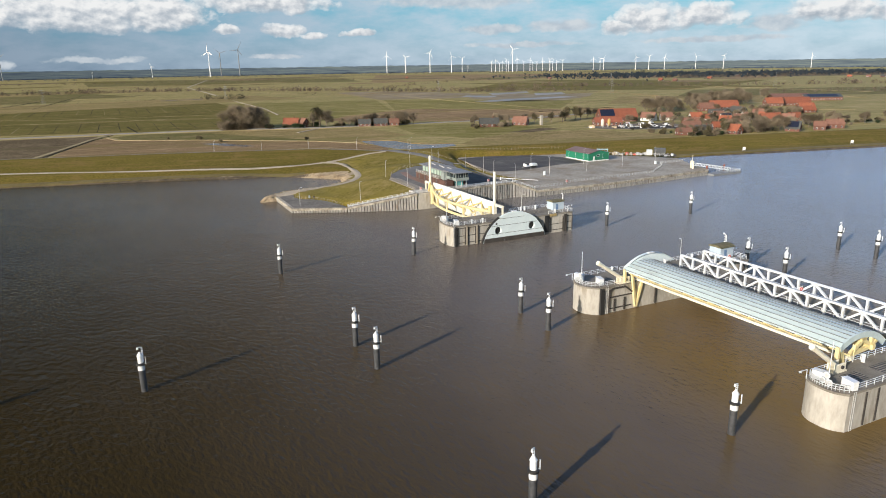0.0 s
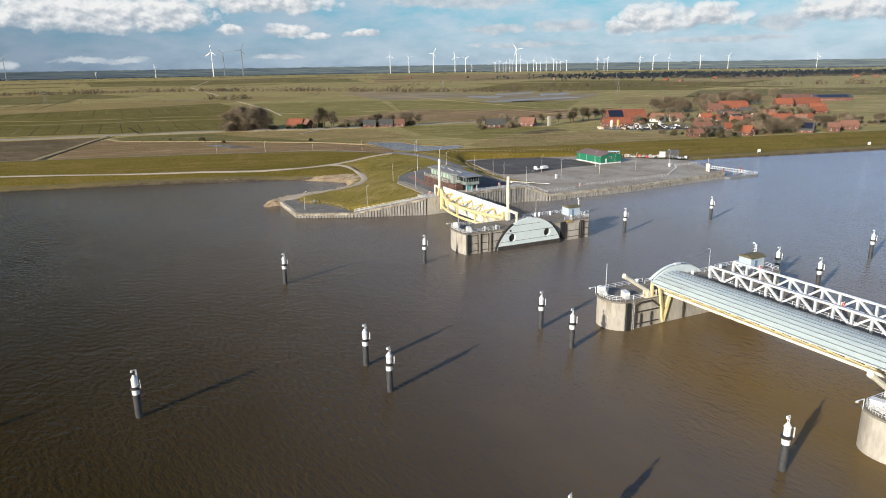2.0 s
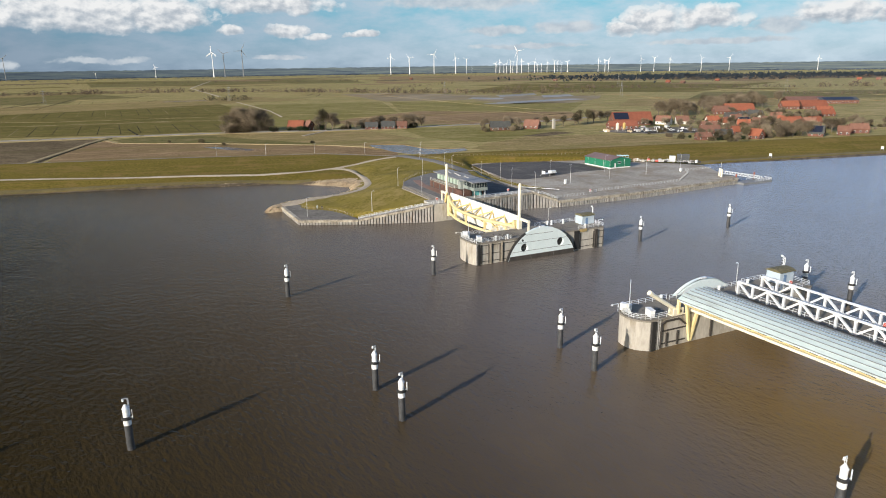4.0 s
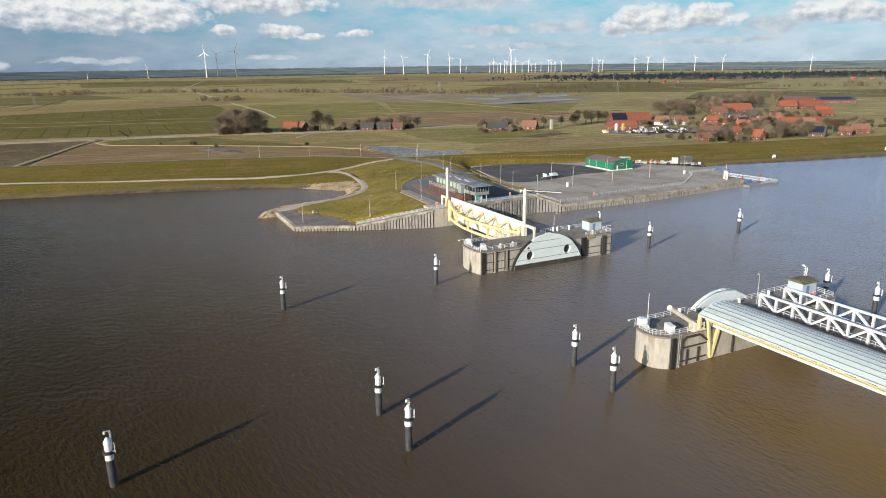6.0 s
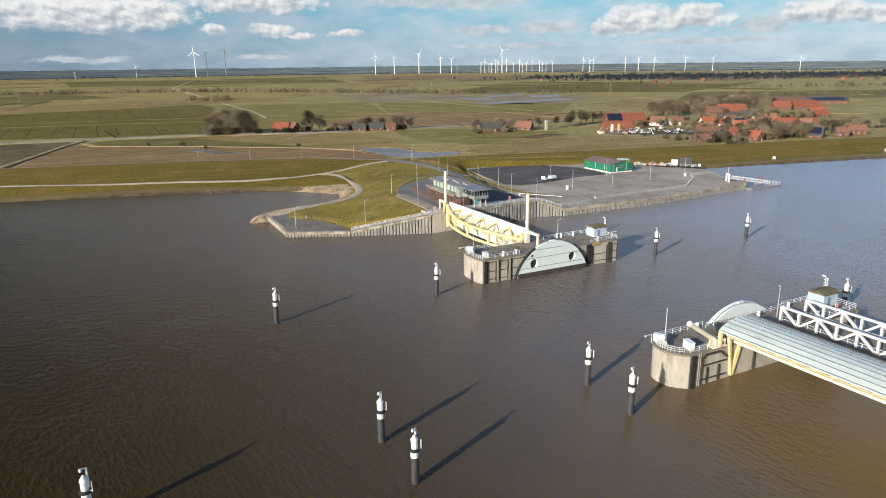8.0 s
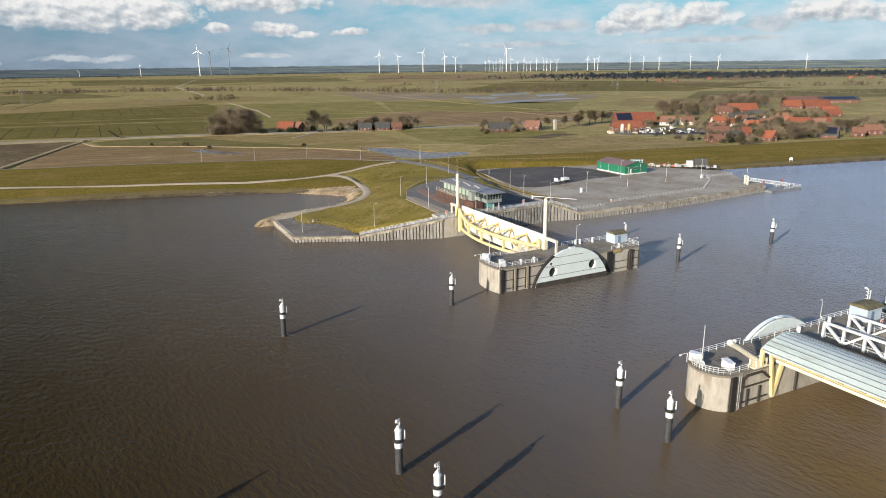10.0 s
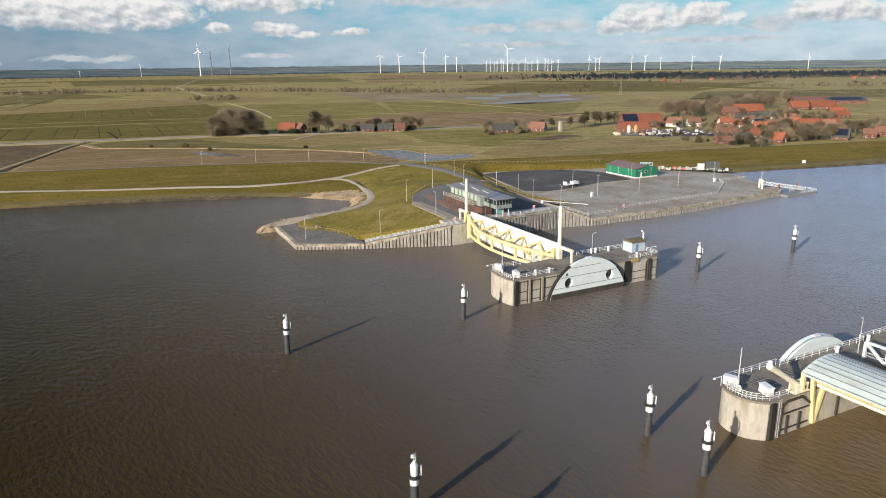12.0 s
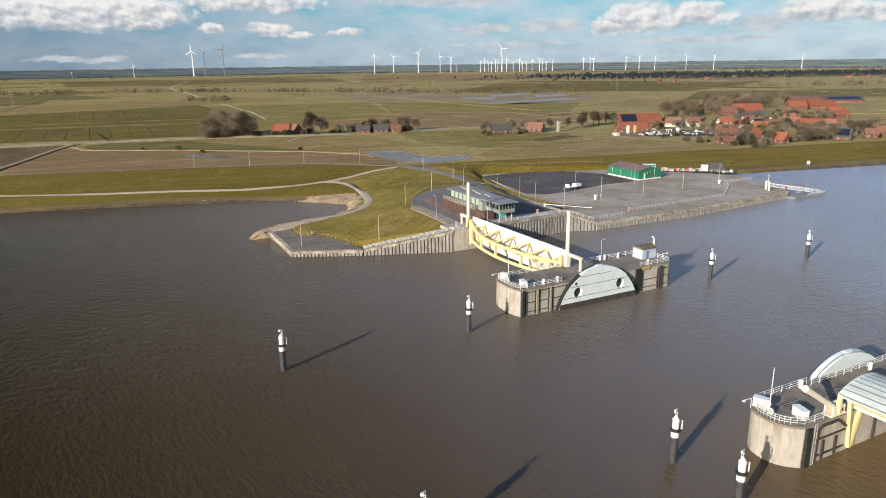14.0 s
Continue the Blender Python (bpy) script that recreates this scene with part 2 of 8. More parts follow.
def water_material():
    m = bpy.data.materials.new("silty river water")
    m.use_nodes = True
    nt = m.node_tree
    bsdf = nt.nodes["Principled BSDF"]
    co = nt.nodes.new("ShaderNodeTexCoord").outputs["Object"]
    # brown silt round the barrage, backscatter and the gate's warm reflection painted in
    mottle = noise_tex(nt, co, 0.016, 5, 0.6, (1, 0.6, 1))
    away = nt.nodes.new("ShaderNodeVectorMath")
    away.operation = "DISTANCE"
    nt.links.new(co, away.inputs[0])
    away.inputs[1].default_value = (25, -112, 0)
    near_gate = calc(nt, "ADD", calc(nt, "SUBTRACT", 1.0, calc(nt, "DIVIDE", away.outputs["Value"], 95.0)), calc(nt, "MULTIPLY", calc(nt, "SUBTRACT", mottle, 0.5), 0.8))
    # darker left, pale blue right: wave-lit backscatter and mirrored sky put into the colour
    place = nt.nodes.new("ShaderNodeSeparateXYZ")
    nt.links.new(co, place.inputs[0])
    reach = calc(nt, "ADD", place.outputs[0], calc(nt, "ADD", calc(nt, "MULTIPLY", place.outputs[1], 0.15), calc(nt, "MULTIPLY", calc(nt, "SUBTRACT", mottle, 0.5), 60.0)))
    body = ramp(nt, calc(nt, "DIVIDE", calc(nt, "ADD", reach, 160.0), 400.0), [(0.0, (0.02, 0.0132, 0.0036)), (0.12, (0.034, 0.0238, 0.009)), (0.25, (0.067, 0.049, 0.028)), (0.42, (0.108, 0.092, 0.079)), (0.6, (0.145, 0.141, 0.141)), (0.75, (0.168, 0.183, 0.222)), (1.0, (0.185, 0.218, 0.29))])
    gate_tint = ramp(nt, near_gate, [(0.25, (0, 0, 0)), (0.95, (1, 1, 1))])
    col = mix(nt, gate_tint, body, (0.152, 0.094, 0.018))
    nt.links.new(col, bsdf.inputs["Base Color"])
    bsdf.inputs["Roughness"].default_value = 0.1
    bsdf.inputs["IOR"].default_value = 1.33
    bsdf.inputs["Specular IOR Level"].default_value = 0.21
    bsdf.inputs["Diffuse Roughness"].default_value = 0.2
    # wind ripples: short crests lying across the wind, finer chop between them, a faint swell
    turn = nt.nodes.new("ShaderNodeVectorRotate")
    turn.rotation_type = "Z_AXIS"
    turn.inputs["Angle"].default_value = radians(-12)
    nt.links.new(co, turn.inputs["Vector"])
    wind = turn.outputs[0]
    ripple = noise_tex(nt, wind, 1.15, 3, 0.55, (1, 0.45, 1))
    chop = noise_tex(nt, co, 1.0, 3, 0.6, (0.8, 0.8, 1))
    fine = noise_tex(nt, wind, 2.6, 2, 0.6, (1, 0.5, 1))
    swell = noise_tex(nt, wind, 0.24, 2, 0.5, (1, 0.4, 1))
    gust = ramp(nt, noise_tex(nt, co, 0.02, 3, 0.6), [(0.35, (0.7, 0.7, 0.7)), (0.65, (1.15, 1.15, 1.15))])
    h = calc(nt, "ADD", calc(nt, "ADD", calc(nt, "MULTIPLY", ripple, 0.75), calc(nt, "MULTIPLY", chop, 0.16)), calc(nt, "ADD", calc(nt, "MULTIPLY", fine, 0.18), calc(nt, "MULTIPLY", swell, 0.3)))
    b = nt.nodes.new("ShaderNodeBump")
    b.inputs["Strength"].default_value, b.inputs["Distance"].default_value = 1.0, 0.4
    nt.links.new(calc(nt, "MULTIPLY", h, gust), b.inputs["Height"])
    nt.links.new(b.outputs[0], bsdf.inputs["Normal"])
    return m


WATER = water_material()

# ---------------------------------------------------------------- mesh helpers
def finish(bm, name, material, smooth=False):
    me = bpy.data.meshes.new(name)
    bmesh.ops.recalc_face_normals(bm, faces=bm.faces)
    bm.to_mesh(me)
    bm.free()
    for m in (material if isinstance(material, (list, tuple)) else [material]):
        me.materials.append(m)
    if smooth:
        me.shade_smooth()
    return me


def part(name, bm, material, parent, label="", smooth=False):
    """One mesh object under a thing or under a part."""
    ob = new(name, finish(bm, name, material, smooth))
    ob.parent = parent
    if label:
        tagged(ob, label)
    return ob


def solo(name, bm, material, label, category, kind="", group="", smooth=False):
    """A thing or a piece of the setting that is one mesh."""
    return tagged(new(name, finish(bm, name, material, smooth)), label, category, group, kind)


def thing(name, m, label, category, group="", kind=""):
    """An Empty at a thing's base, to which its parts belong."""
    ob = new(name)
    ob.matrix_basis = m
    return tagged(ob, label, category, group, kind)


def box(bm, x0, y0, z0, x1, y1, z1, bevel=0.0):
    vs = [bm.verts.new(p) for p in ((x0, y0, z0), (x1, y0, z0), (x1, y1, z0), (x0, y1, z0), (x0, y0, z1), (x1, y0, z1), (x1, y1, z1), (x0, y1, z1))]
    fs = [bm.faces.new([vs[i] for i in q]) for q in ((3, 2, 1, 0), (4, 5, 6, 7), (0, 1, 5, 4), (1, 2, 6, 5), (2, 3, 7, 6), (3, 0, 4, 7))]
    if bevel:
        edges = list({e for f in fs for e in f.edges})
        bmesh.ops.bevel(bm, geom=edges, offset=bevel, segments=1, affect="EDGES", profile=0.5)


def tube(bm, p, q, r, n=8, r2=None):
    p, q = Vector(p), Vector(q)
    d = (q - p).normalized()
    a = d.orthogonal().normalized()
    b = d.cross(a)
    rings = []
    for c, rr in ((p, r), (q, r if r2 is None else r2)):
        rings.append([bm.verts.new(c + (a * math.cos(2 * math.pi * i / n) + b * math.sin(2 * math.pi * i / n)) * rr) for i in range(n)])
    for i in range(n):
        bm.faces.new((rings[0][i], rings[0][(i + 1) % n], rings[1][(i + 1) % n], rings[1][i]))
    bm.faces.new(rings[0][::-1])
    bm.faces.new(rings[1])


def beam(bm, p, q, w, h):
    """A square bar from p to q, w wide and h high."""
    p, q = Vector(p), Vector(q)
    d = (q - p).normalized()
    side = d.cross(Vector((0, 0, 1)))
    side = side.normalized() if side.length > 1e-4 else Vector((1, 0, 0))
    up = side.cross(d).normalized()
    vs = [bm.verts.new(c + side * sx * w / 2 + up * sz * h / 2) for c in (p, q) for sx, sz in ((-1, -1), (1, -1), (1, 1), (-1, 1))]
    for f in ((0, 1, 2, 3), (7, 6, 5, 4), (0, 4, 5, 1), (1, 5, 6, 2), (2, 6, 7, 3), (3, 7, 4, 0)):
        bm.faces.new([vs[i] for i in f])


def prism(bm, outline, z0, z1):
    """An upright block over a plan; z1 may be a function of x and y."""
    top = z1 if callable(z1) else (lambda x, y: z1)
    lo = [bm.verts.new((x, y, z0)) for x, y in outline]
    hi = [bm.verts.new((x, y, top(x, y))) for x, y in outline]
    n = len(outline)
    for i in range(n):
        bm.faces.new((lo[i], lo[(i + 1) % n], hi[(i + 1) % n], hi[i]))
    bm.faces.new(lo[::-1])
    bm.faces.new(hi)


def lathe(bm, rings, n=16, at=(0, 0)):
    """A turned solid: rings of (radius, z) from the bottom up."""
    rows = [[bm.verts.new((at[0] + r * math.cos(2 * math.pi * i / n), at[1] + r * math.sin(2 * math.pi * i / n), z)) for i in range(n)] for r, z in rings]
    for a, b in zip(rows, rows[1:]):
        for i in range(n):
            bm.faces.new((a[i], a[(i + 1) % n], b[(i + 1) % n], b[i]))
    bm.faces.new(rows[0][::-1])
    bm.faces.new(rows[-1])


def sweep(bm, pts, r, n=10):
    """A round bar bent along a line of points."""
    pts = [Vector(p) for p in pts]
    rows = []
    for i, p in enumerate(pts):
        d = (pts[min(i + 1, len(pts) - 1)] - pts[max(i - 1, 0)]).normalized()
        a = d.cross(Vector((0, 0, 1))).normalized()
        b = a.cross(d)
        rows.append([bm.verts.new(p + (a * math.cos(2 * math.pi * k / n) + b * math.sin(2 * math.pi * k / n)) * r) for k in range(n)])
    for p, q in zip(rows, rows[1:]):
        for k in range(n):
            bm.faces.new((p[k], p[(k + 1) % n], q[(k + 1) % n], q[k]))
    bm.faces.new(rows[0][::-1])
    bm.faces.new(rows[-1])

# ---------------------------------------------------------------- ground, dike and water
Z_QUAY, Z_SPIT = 2.7, 1.75          # tops of the long quay and of the low one at the spit
APRON = [(-32.3, 104.2), (-32.3, 76.4), (-13.6, 67.4), (-13.0, 70), (-15, 79), (-17.5, 86), (-20.5, 90.5), (-24.9, 93.5), (-26.4, 98.5), (-25.2, 104.8)]
LAND = 1.0          # height of the marsh behind the dike
CREST = [(-900, 410), (-430, 345), (-240, 292), (-125, 261), (-64, 245), (18, 218), (48, 187), (76, 183), (108, 177), (147, 165), (198, 156), (277, 138), (345, 124), (520, 85), (900, 10), (1700, -160), (3200, -480)]
MOUND = [(15, 63), (57, 60), (60, 84), (66, 118), (44, 136), (24, 128), (15, 110)]
SPIT = [(19, 165), (17.8, 148), (14.2, 133), (6.6, 120.5), (-4.7, 113.0), (-15, 110.8), (-26, 107.8), (-34.5, 104.5)]


def to_line(x, y, line):
    """Distance of points to an open line, and the side on which they lie (positive to its left)."""
    best, side = np.full(np.shape(x), 1e9), np.zeros(np.shape(x))
    for (ax, ay), (bx, by) in zip(line, line[1:]):
        dx, dy = bx - ax, by - ay
        t = np.clip(((x - ax) * dx + (y - ay) * dy) / (dx * dx + dy * dy), 0, 1)
        d = np.hypot(x - ax - t * dx, y - ay - t * dy)
        s = np.sign(dx * (y - ay) - dy * (x - ax))
        side = np.where(d < best, s, side)
        best = np.minimum(best, d)
    return best, side


def outside(x, y, outline):
    """Distance of points to an area, 0 within it."""
    d, _ = to_line(x, y, outline + outline[:1])
    inside = np.zeros(np.shape(x), bool)
    for (ax, ay), (bx, by) in zip(outline, outline[1:] + outline[:1]):
        cross = (ay > y) != (by > y)
        with np.errstate(divide="ignore", invalid="ignore"):
            inside ^= cross & (x < (bx - ax) * (y - ay) / (by - ay + 1e-12) + ax)
    return np.where(inside, 0.0, d)


def height(x, y):
    x, y = np.asarray(x, float), np.asarray(y, float)
    d, side = to_line(x, y, CREST)
    inland = np.interp(d, [0, 2, 22, 30], [7.0, 6.9, 1.5, LAND])
    shore_r = np.clip((x - 60) / 120, 0, 1)      # the foreshore is narrower upstream
    river = np.interp(d, [0, 2, 34, 39, 44, 57, 61, 75], [7.0, 6.9, 3.9, 3.5, 3.3, 0.9, -0.6, -3.0])
    river2 = np.interp(d, [0, 2, 26, 32, 37, 41, 55], [7.0, 6.9, 1.9, 1.4, 0.8, -0.6, -3.0])
    z = np.where(side > 0, inland, river * (1 - shore_r) + river2 * shore_r)
    m = outside(x, y, MOUND)
    s, _ = to_line(x, y, SPIT)
    mound = np.interp(m, [0, 1, 27, 44, 52], [6.0, 5.9, 2.65, 2.4, -1.5])
    z = np.maximum(z, np.where((x < 34) & (y > 92), np.minimum(mound, 2.55 + 0.17 * s), mound))
    z = np.where((x < 30) & (y > 92) & (y < 172), np.minimum(z, 2.6 + 0.17 * s), z)
    _, bank = to_line(x, y, SPIT)
    ridge = np.interp(s / np.interp(x, [-12, 8], [1.0, 1.3]), [0, 2.6, 3.6, 7.0, 11], [2.6, 2.5, 2.2, -0.4, -3.0]) - np.interp(x, [-40, -31], [1.3, 0.0])
    base = np.where(side > 0, inland, river * (1 - shore_r) + river2 * shore_r)
    z = np.maximum(np.where((bank < 0) & (x < 24) & (y < 175), base, z), ridge)
    # the yard behind the upstream quay: low ground under its paving
    yard = outside(x, y, [(66, 62), (186, 64), (200, 108), (150, 138), (88, 160), (72, 110)])
    z = np.where(yard < 10, np.where(yard < 6, np.minimum(z, 2.3), np.minimum(z, 2.3 + (yard - 6) * 0.8)), z)
    # the low apron at the spit, and the lawn running down to it
    apron = outside(x, y, APRON)
    z = np.where((apron < 4) & (x < 0), np.minimum(z, Z_SPIT - 0.12 + np.maximum(apron - 0.3, 0) * 0.3), z)
    # the river bed before the quays and walls
    bed = outside(x, y, [(-90, -400), (900, -900), (900, -100), (230, 40), (182, 65), (66, 63), (60, 66), (14, 62), (-11, 72), (-30, 81), (-29, 103), (-42, 103), (-90, 100)])
    z = np.where(bed <= 0, np.minimum(z, -3.0), z)
    return z


def axis(fine0, fine1, step, far0, far1):
    a = list(np.arange(fine0, fine1 + 0.1, step))
    d = step
    while a[-1] < far1:
        d *= 1.22
        a.append(min(a[-1] + d, far1))
    d = step
    while a[0] > far0:
        d *= 1.22
        a.insert(0, max(a[0] - d, far0))
    return np.array(a)


def sheet(name, xs, ys, z, material):
    """A sheet over a grid of lines."""
    gx, gy = np.meshgrid(xs, ys)
    gz = z(gx, gy) if callable(z) else np.full(gx.shape, z)
    n = len(xs)
    idx = np.arange(gx.size).reshape(gx.shape)
    faces = np.stack([idx[:-1, :-1], idx[:-1, 1:], idx[1:, 1:], idx[1:, :-1]], -1).reshape(-1, 4)
    me = bpy.data.meshes.new(name)
    me.from_pydata(np.stack([gx, gy, gz], -1).reshape(-1, 3).tolist(), [], faces.tolist())
    me.materials.append(material)
    me.shade_smooth()
    return new(name, me)


ground = tagged(sheet("ground", axis(-170, 330, 1.25, -4900, 4900), axis(56, 290, 1.25, -4900, 4900), height, GRASS), "short winter grass over dike, foreshore and marsh", "ground", kind="structure")
ground.data.materials.append(MOUND_GRASS)
ground.data.materials.append(SAND)
for face in ground.data.polygons:                # the rough, dry grass of the mound between cove and yard
    c = face.center
    if c.z < 6.6 and c.y < 182 and -30 < c.x < 72 and c.y > 60 and not (c.x < 18 and c.y > 150 - (18 - c.x) * 1.4 and c.y > 115):
        face.material_index = 1
    edge = 2.45 + 0.5 * noise.noise((c.x * 0.25, c.y * 0.25, 0))
    if -46 < c.x < 19 and c.z < edge and ((c.y > 112 + max(0.0, c.x + 4) * 0.8 and c.y < 160 - c.x * 0.45) or (c.x < -27 and 96 < c.y < 116) or (c.y > 106 and c.y < 125 and c.x < 4)):
        face.material_index = 2
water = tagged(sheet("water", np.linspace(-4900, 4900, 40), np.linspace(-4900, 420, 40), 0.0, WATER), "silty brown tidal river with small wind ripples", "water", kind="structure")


def drape(name, line, width, material, label, category, lift=0.16, step=2.0, kind="structure"):
    """A ribbon along a line, lying on the ground; width may be a list, one a point."""
    pts = []
    ws = width if isinstance(width, (list, tuple)) else [width] * len(line)
    for i in range(len(line) - 1):
        a, b = Vector(line[i]), Vector(line[i + 1])
        k = max(1, int((b - a).length / step))
        pts += [(a.lerp(b, j / k), ws[i] + (ws[i + 1] - ws[i]) * j / k) for j in range(k)]
    pts.append((Vector(line[-1]), ws[-1]))
    for _ in range(6):
        pts = [pts[0]] + [((pts[i - 1][0] + pts[i][0] * 2 + pts[i + 1][0]) / 4, pts[i][1]) for i in range(1, len(pts) - 1)] + [pts[-1]]
    bm = bmesh.new()
    last = None
    for i, (p, w) in enumerate(pts):
        d = (pts[min(i + 1, len(pts) - 1)][0] - pts[max(i - 1, 0)][0]).normalized()
        nrm = Vector((-d.y, d.x))
        row = []
        for k in (-1, -0.5, 0, 0.5, 1):
            q = p + nrm * w / 2 * k * (1 + 0.06 * math.sin(i * 1.7 + k))
            row.append(bm.verts.new((q.x, q.y, float(height(q.x, q.y)) + (lift if abs(k) < 1 else -0.1))))
        if last:
            for j in range(4):
                bm.faces.new((last[j], last[j + 1], row[j + 1], row[j]))
        last = row
    return solo(name, bm, material, label, category, kind, smooth=True)


def patch(name, outline, z, material, label, category, kind="structure", thick=0.3):
    bm = bmesh.new()
    prism(bm, outline, z - thick, z)
    return solo(name, bm, material, label, category, kind)


def far_off(name, label):
    """The sky behind all: a tall arc round the view, nearly five kilometres off."""
    bm = bmesh.new()
    uv = bm.loops.layers.uv.new("UVMap")
    # rows above the view are added, unseen, to set what the water mirrors
    n, rows = 96, [-60, 20, 80, 160, 260, 400, 560, 760, 1000, 1400, 1900, 2500, 3300, 4300, 5400]
    cx, cy, radius = -84, -150, 4780
    grid = []
    for z in rows:
        grid.append([])
        for i in range(n + 1):
            a = radians(-62 + 124 * i / n)                     # from the middle of the view, to the right
            b = radians(90 - 25.5) - a
            grid[-1].append((bm.verts.new((cx + radius * math.cos(b), cy + radius * math.sin(b), z)), math.degrees(a), math.degrees(math.atan2(z - 56, radius))))
    for j in range(len(rows) - 1):
        for i in range(n):
            q = (grid[j][i], grid[j][i + 1], grid[j + 1][i + 1], grid[j + 1][i])
            f = bm.faces.new([v[0] for v in q])
            for loop, v in zip(f.loops, q):
                loop[uv].uv = (v[1], v[2])
    return solo(name, bm, sky_material(), label, "sky", "structure")


# clouds: degrees to the right of the view's middle, degrees above the horizon, half width, half height
CUMULUS = [(-27.0, 3.85, 7.0, 1.75), (-21.6, 3.9, 4.4, 1.6), (-33.5, 3.7, 3.4, 1.0), (-13.6, 4.9, 6.0, 1.2), (-12.2, 2.75, 2.0, 0.7), (-16.6, 2.75, 1.4, 0.45), (-9.9, 2.3, 1.2, 0.35), (-6.4, 2.5, 1.6, 0.35),
           (16.8, 3.1, 3.2, 1.35), (21.0, 3.2, 3.4, 1.05), (14.6, 2.6, 1.8, 0.7), (29.8, 3.3, 3.4, 1.05), (33.5, 2.9, 2.2, 0.8), (39, 3.6, 4.5, 1.0), (-40, 3.4, 4, 1.0), (-47, 2.6, 4, 0.8), (48, 3.4, 5, 1.0)]
STRATUS = [(1.8, 5.0, 7.6, 0.95), (-26.0, 0.62, 3.6, 0.3), (-32.0, 0.35, 0.9, 0.38), (-13.2, 0.75, 2.5, 0.26), (4.6, 2.6, 3.0, 0.5), (10.2, 2.75, 3.2, 0.6), (26.0, 2.5, 2.4, 0.8), (11.0, 5.2, 0.6, 0.3), (13.2, 5.35, 0.6, 0.2), (22.0, 1.5, 6.0, 0.3), (7.0, 1.4, 5.0, 0.26),
           (20, 7.6, 9, 0.8), (-12, 7.8, 9, 0.9)]


def sky_material():
    m = bpy.data.materials.new("cloudy sky")
    m.use_nodes = True
    nt = m.node_tree
    nt.nodes.remove(nt.nodes["Principled BSDF"])
    em = nt.nodes.new("ShaderNodeEmission")
    nt.links.new(em.outputs[0], nt.nodes["Material Output"].inputs[0])
    uv = nt.nodes.new("ShaderNodeTexCoord").outputs["UV"]
    sep = nt.nodes.new("ShaderNodeSeparateXYZ")
    nt.links.new(uv, sep.inputs[0])
    across, up = sep.outputs[0], sep.outputs[1]
    u, v = across, up
    for scale, du, dv in ((0.45, 2.2, 0.7), (2.0, 0.55, 0.32)):       # ragged outlines at two sizes
        bend = nt.nodes.new("ShaderNodeTexNoise")
        bend.inputs["Scale"].default_value, bend.inputs["Detail"].default_value = scale, 4
        nt.links.new(uv, bend.inputs["Vector"])
        pull = nt.nodes.new("ShaderNodeSeparateXYZ")
        nt.links.new(bend.outputs["Color"], pull.inputs[0])
        u = calc(nt, "ADD", u, calc(nt, "MULTIPLY", calc(nt, "SUBTRACT", pull.outputs[0], 0.5), du))
        v = calc(nt, "ADD", v, calc(nt, "MULTIPLY", calc(nt, "SUBTRACT", pull.outputs[1], 0.5), dv))
    puff = noise_tex(nt, uv, 0.75, 6, 0.56, (1, 1.4, 1))
    moved = nt.nodes.new("ShaderNodeVectorMath")
    moved.inputs[1].default_value = (-0.3, 0.3, 0)
    nt.links.new(uv, moved.inputs[0])
    lit = noise_tex(nt, moved.outputs[0], 0.75, 3, 0.5, (1, 1.4, 1))

    def cover(clouds):
        best, level = None, None
        for cu, cv, su, sv in clouds:
            du = calc(nt, "DIVIDE", calc(nt, "SUBTRACT", u, cu), su)
            dv = calc(nt, "DIVIDE", calc(nt, "SUBTRACT", v, cv), sv)
            below = calc(nt, "MULTIPLY", calc(nt, "MINIMUM", dv, 0.0), 0.7)       # flatter undersides
            r = calc(nt, "SUBTRACT", 1.0, calc(nt, "ADD", calc(nt, "MULTIPLY", du, du), calc(nt, "ADD", calc(nt, "MULTIPLY", dv, dv), calc(nt, "MULTIPLY", below, below))))
            if best is None:
                best, level = r, dv
            else:
                more = calc(nt, "GREATER_THAN", r, best)
                level = calc(nt, "ADD", calc(nt, "MULTIPLY", more, dv), calc(nt, "MULTIPLY", calc(nt, "SUBTRACT", 1.0, more), level))
                best = calc(nt, "MAXIMUM", best, r)
        return calc(nt, "ADD", calc(nt, "MAXIMUM", best, -2.0), calc(nt, "MULTIPLY", calc(nt, "SUBTRACT", puff, 0.5), 1.7)), level

    heaped, level = cover(CUMULUS)
    flat, _ = cover(STRATUS)
    veil = ramp(nt, noise_tex(nt, uv, 0.2, 6, 0.6, (1, 2.6, 1)), [(0.36, (0, 0, 0)), (0.6, (0.85, 0.85, 0.85))])
    blue = ramp(nt, calc(nt, "DIVIDE", up, 27.0), [(0.0, (0.27, 0.35, 0.42)), (0.03, (0.29, 0.39, 0.45)), (0.104, (0.25, 0.42, 0.5)), (0.184, (0.17, 0.42, 0.52)), (0.26, (0.2, 0.4, 0.56)), (0.42, (0.52, 0.62, 0.8)), (1.0, (0.36, 0.47, 0.68))])
    haze = mix(nt, veil, blue, (0.41, 0.49, 0.55))
    # visible sky: darker at a right angle to the sun, brighter opposite to it
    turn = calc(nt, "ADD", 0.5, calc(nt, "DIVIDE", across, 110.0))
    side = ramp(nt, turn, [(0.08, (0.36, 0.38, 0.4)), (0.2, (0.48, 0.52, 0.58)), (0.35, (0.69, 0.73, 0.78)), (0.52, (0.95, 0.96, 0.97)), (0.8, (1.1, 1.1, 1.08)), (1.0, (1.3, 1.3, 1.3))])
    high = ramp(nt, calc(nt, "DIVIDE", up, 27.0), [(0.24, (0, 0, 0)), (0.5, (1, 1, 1))])
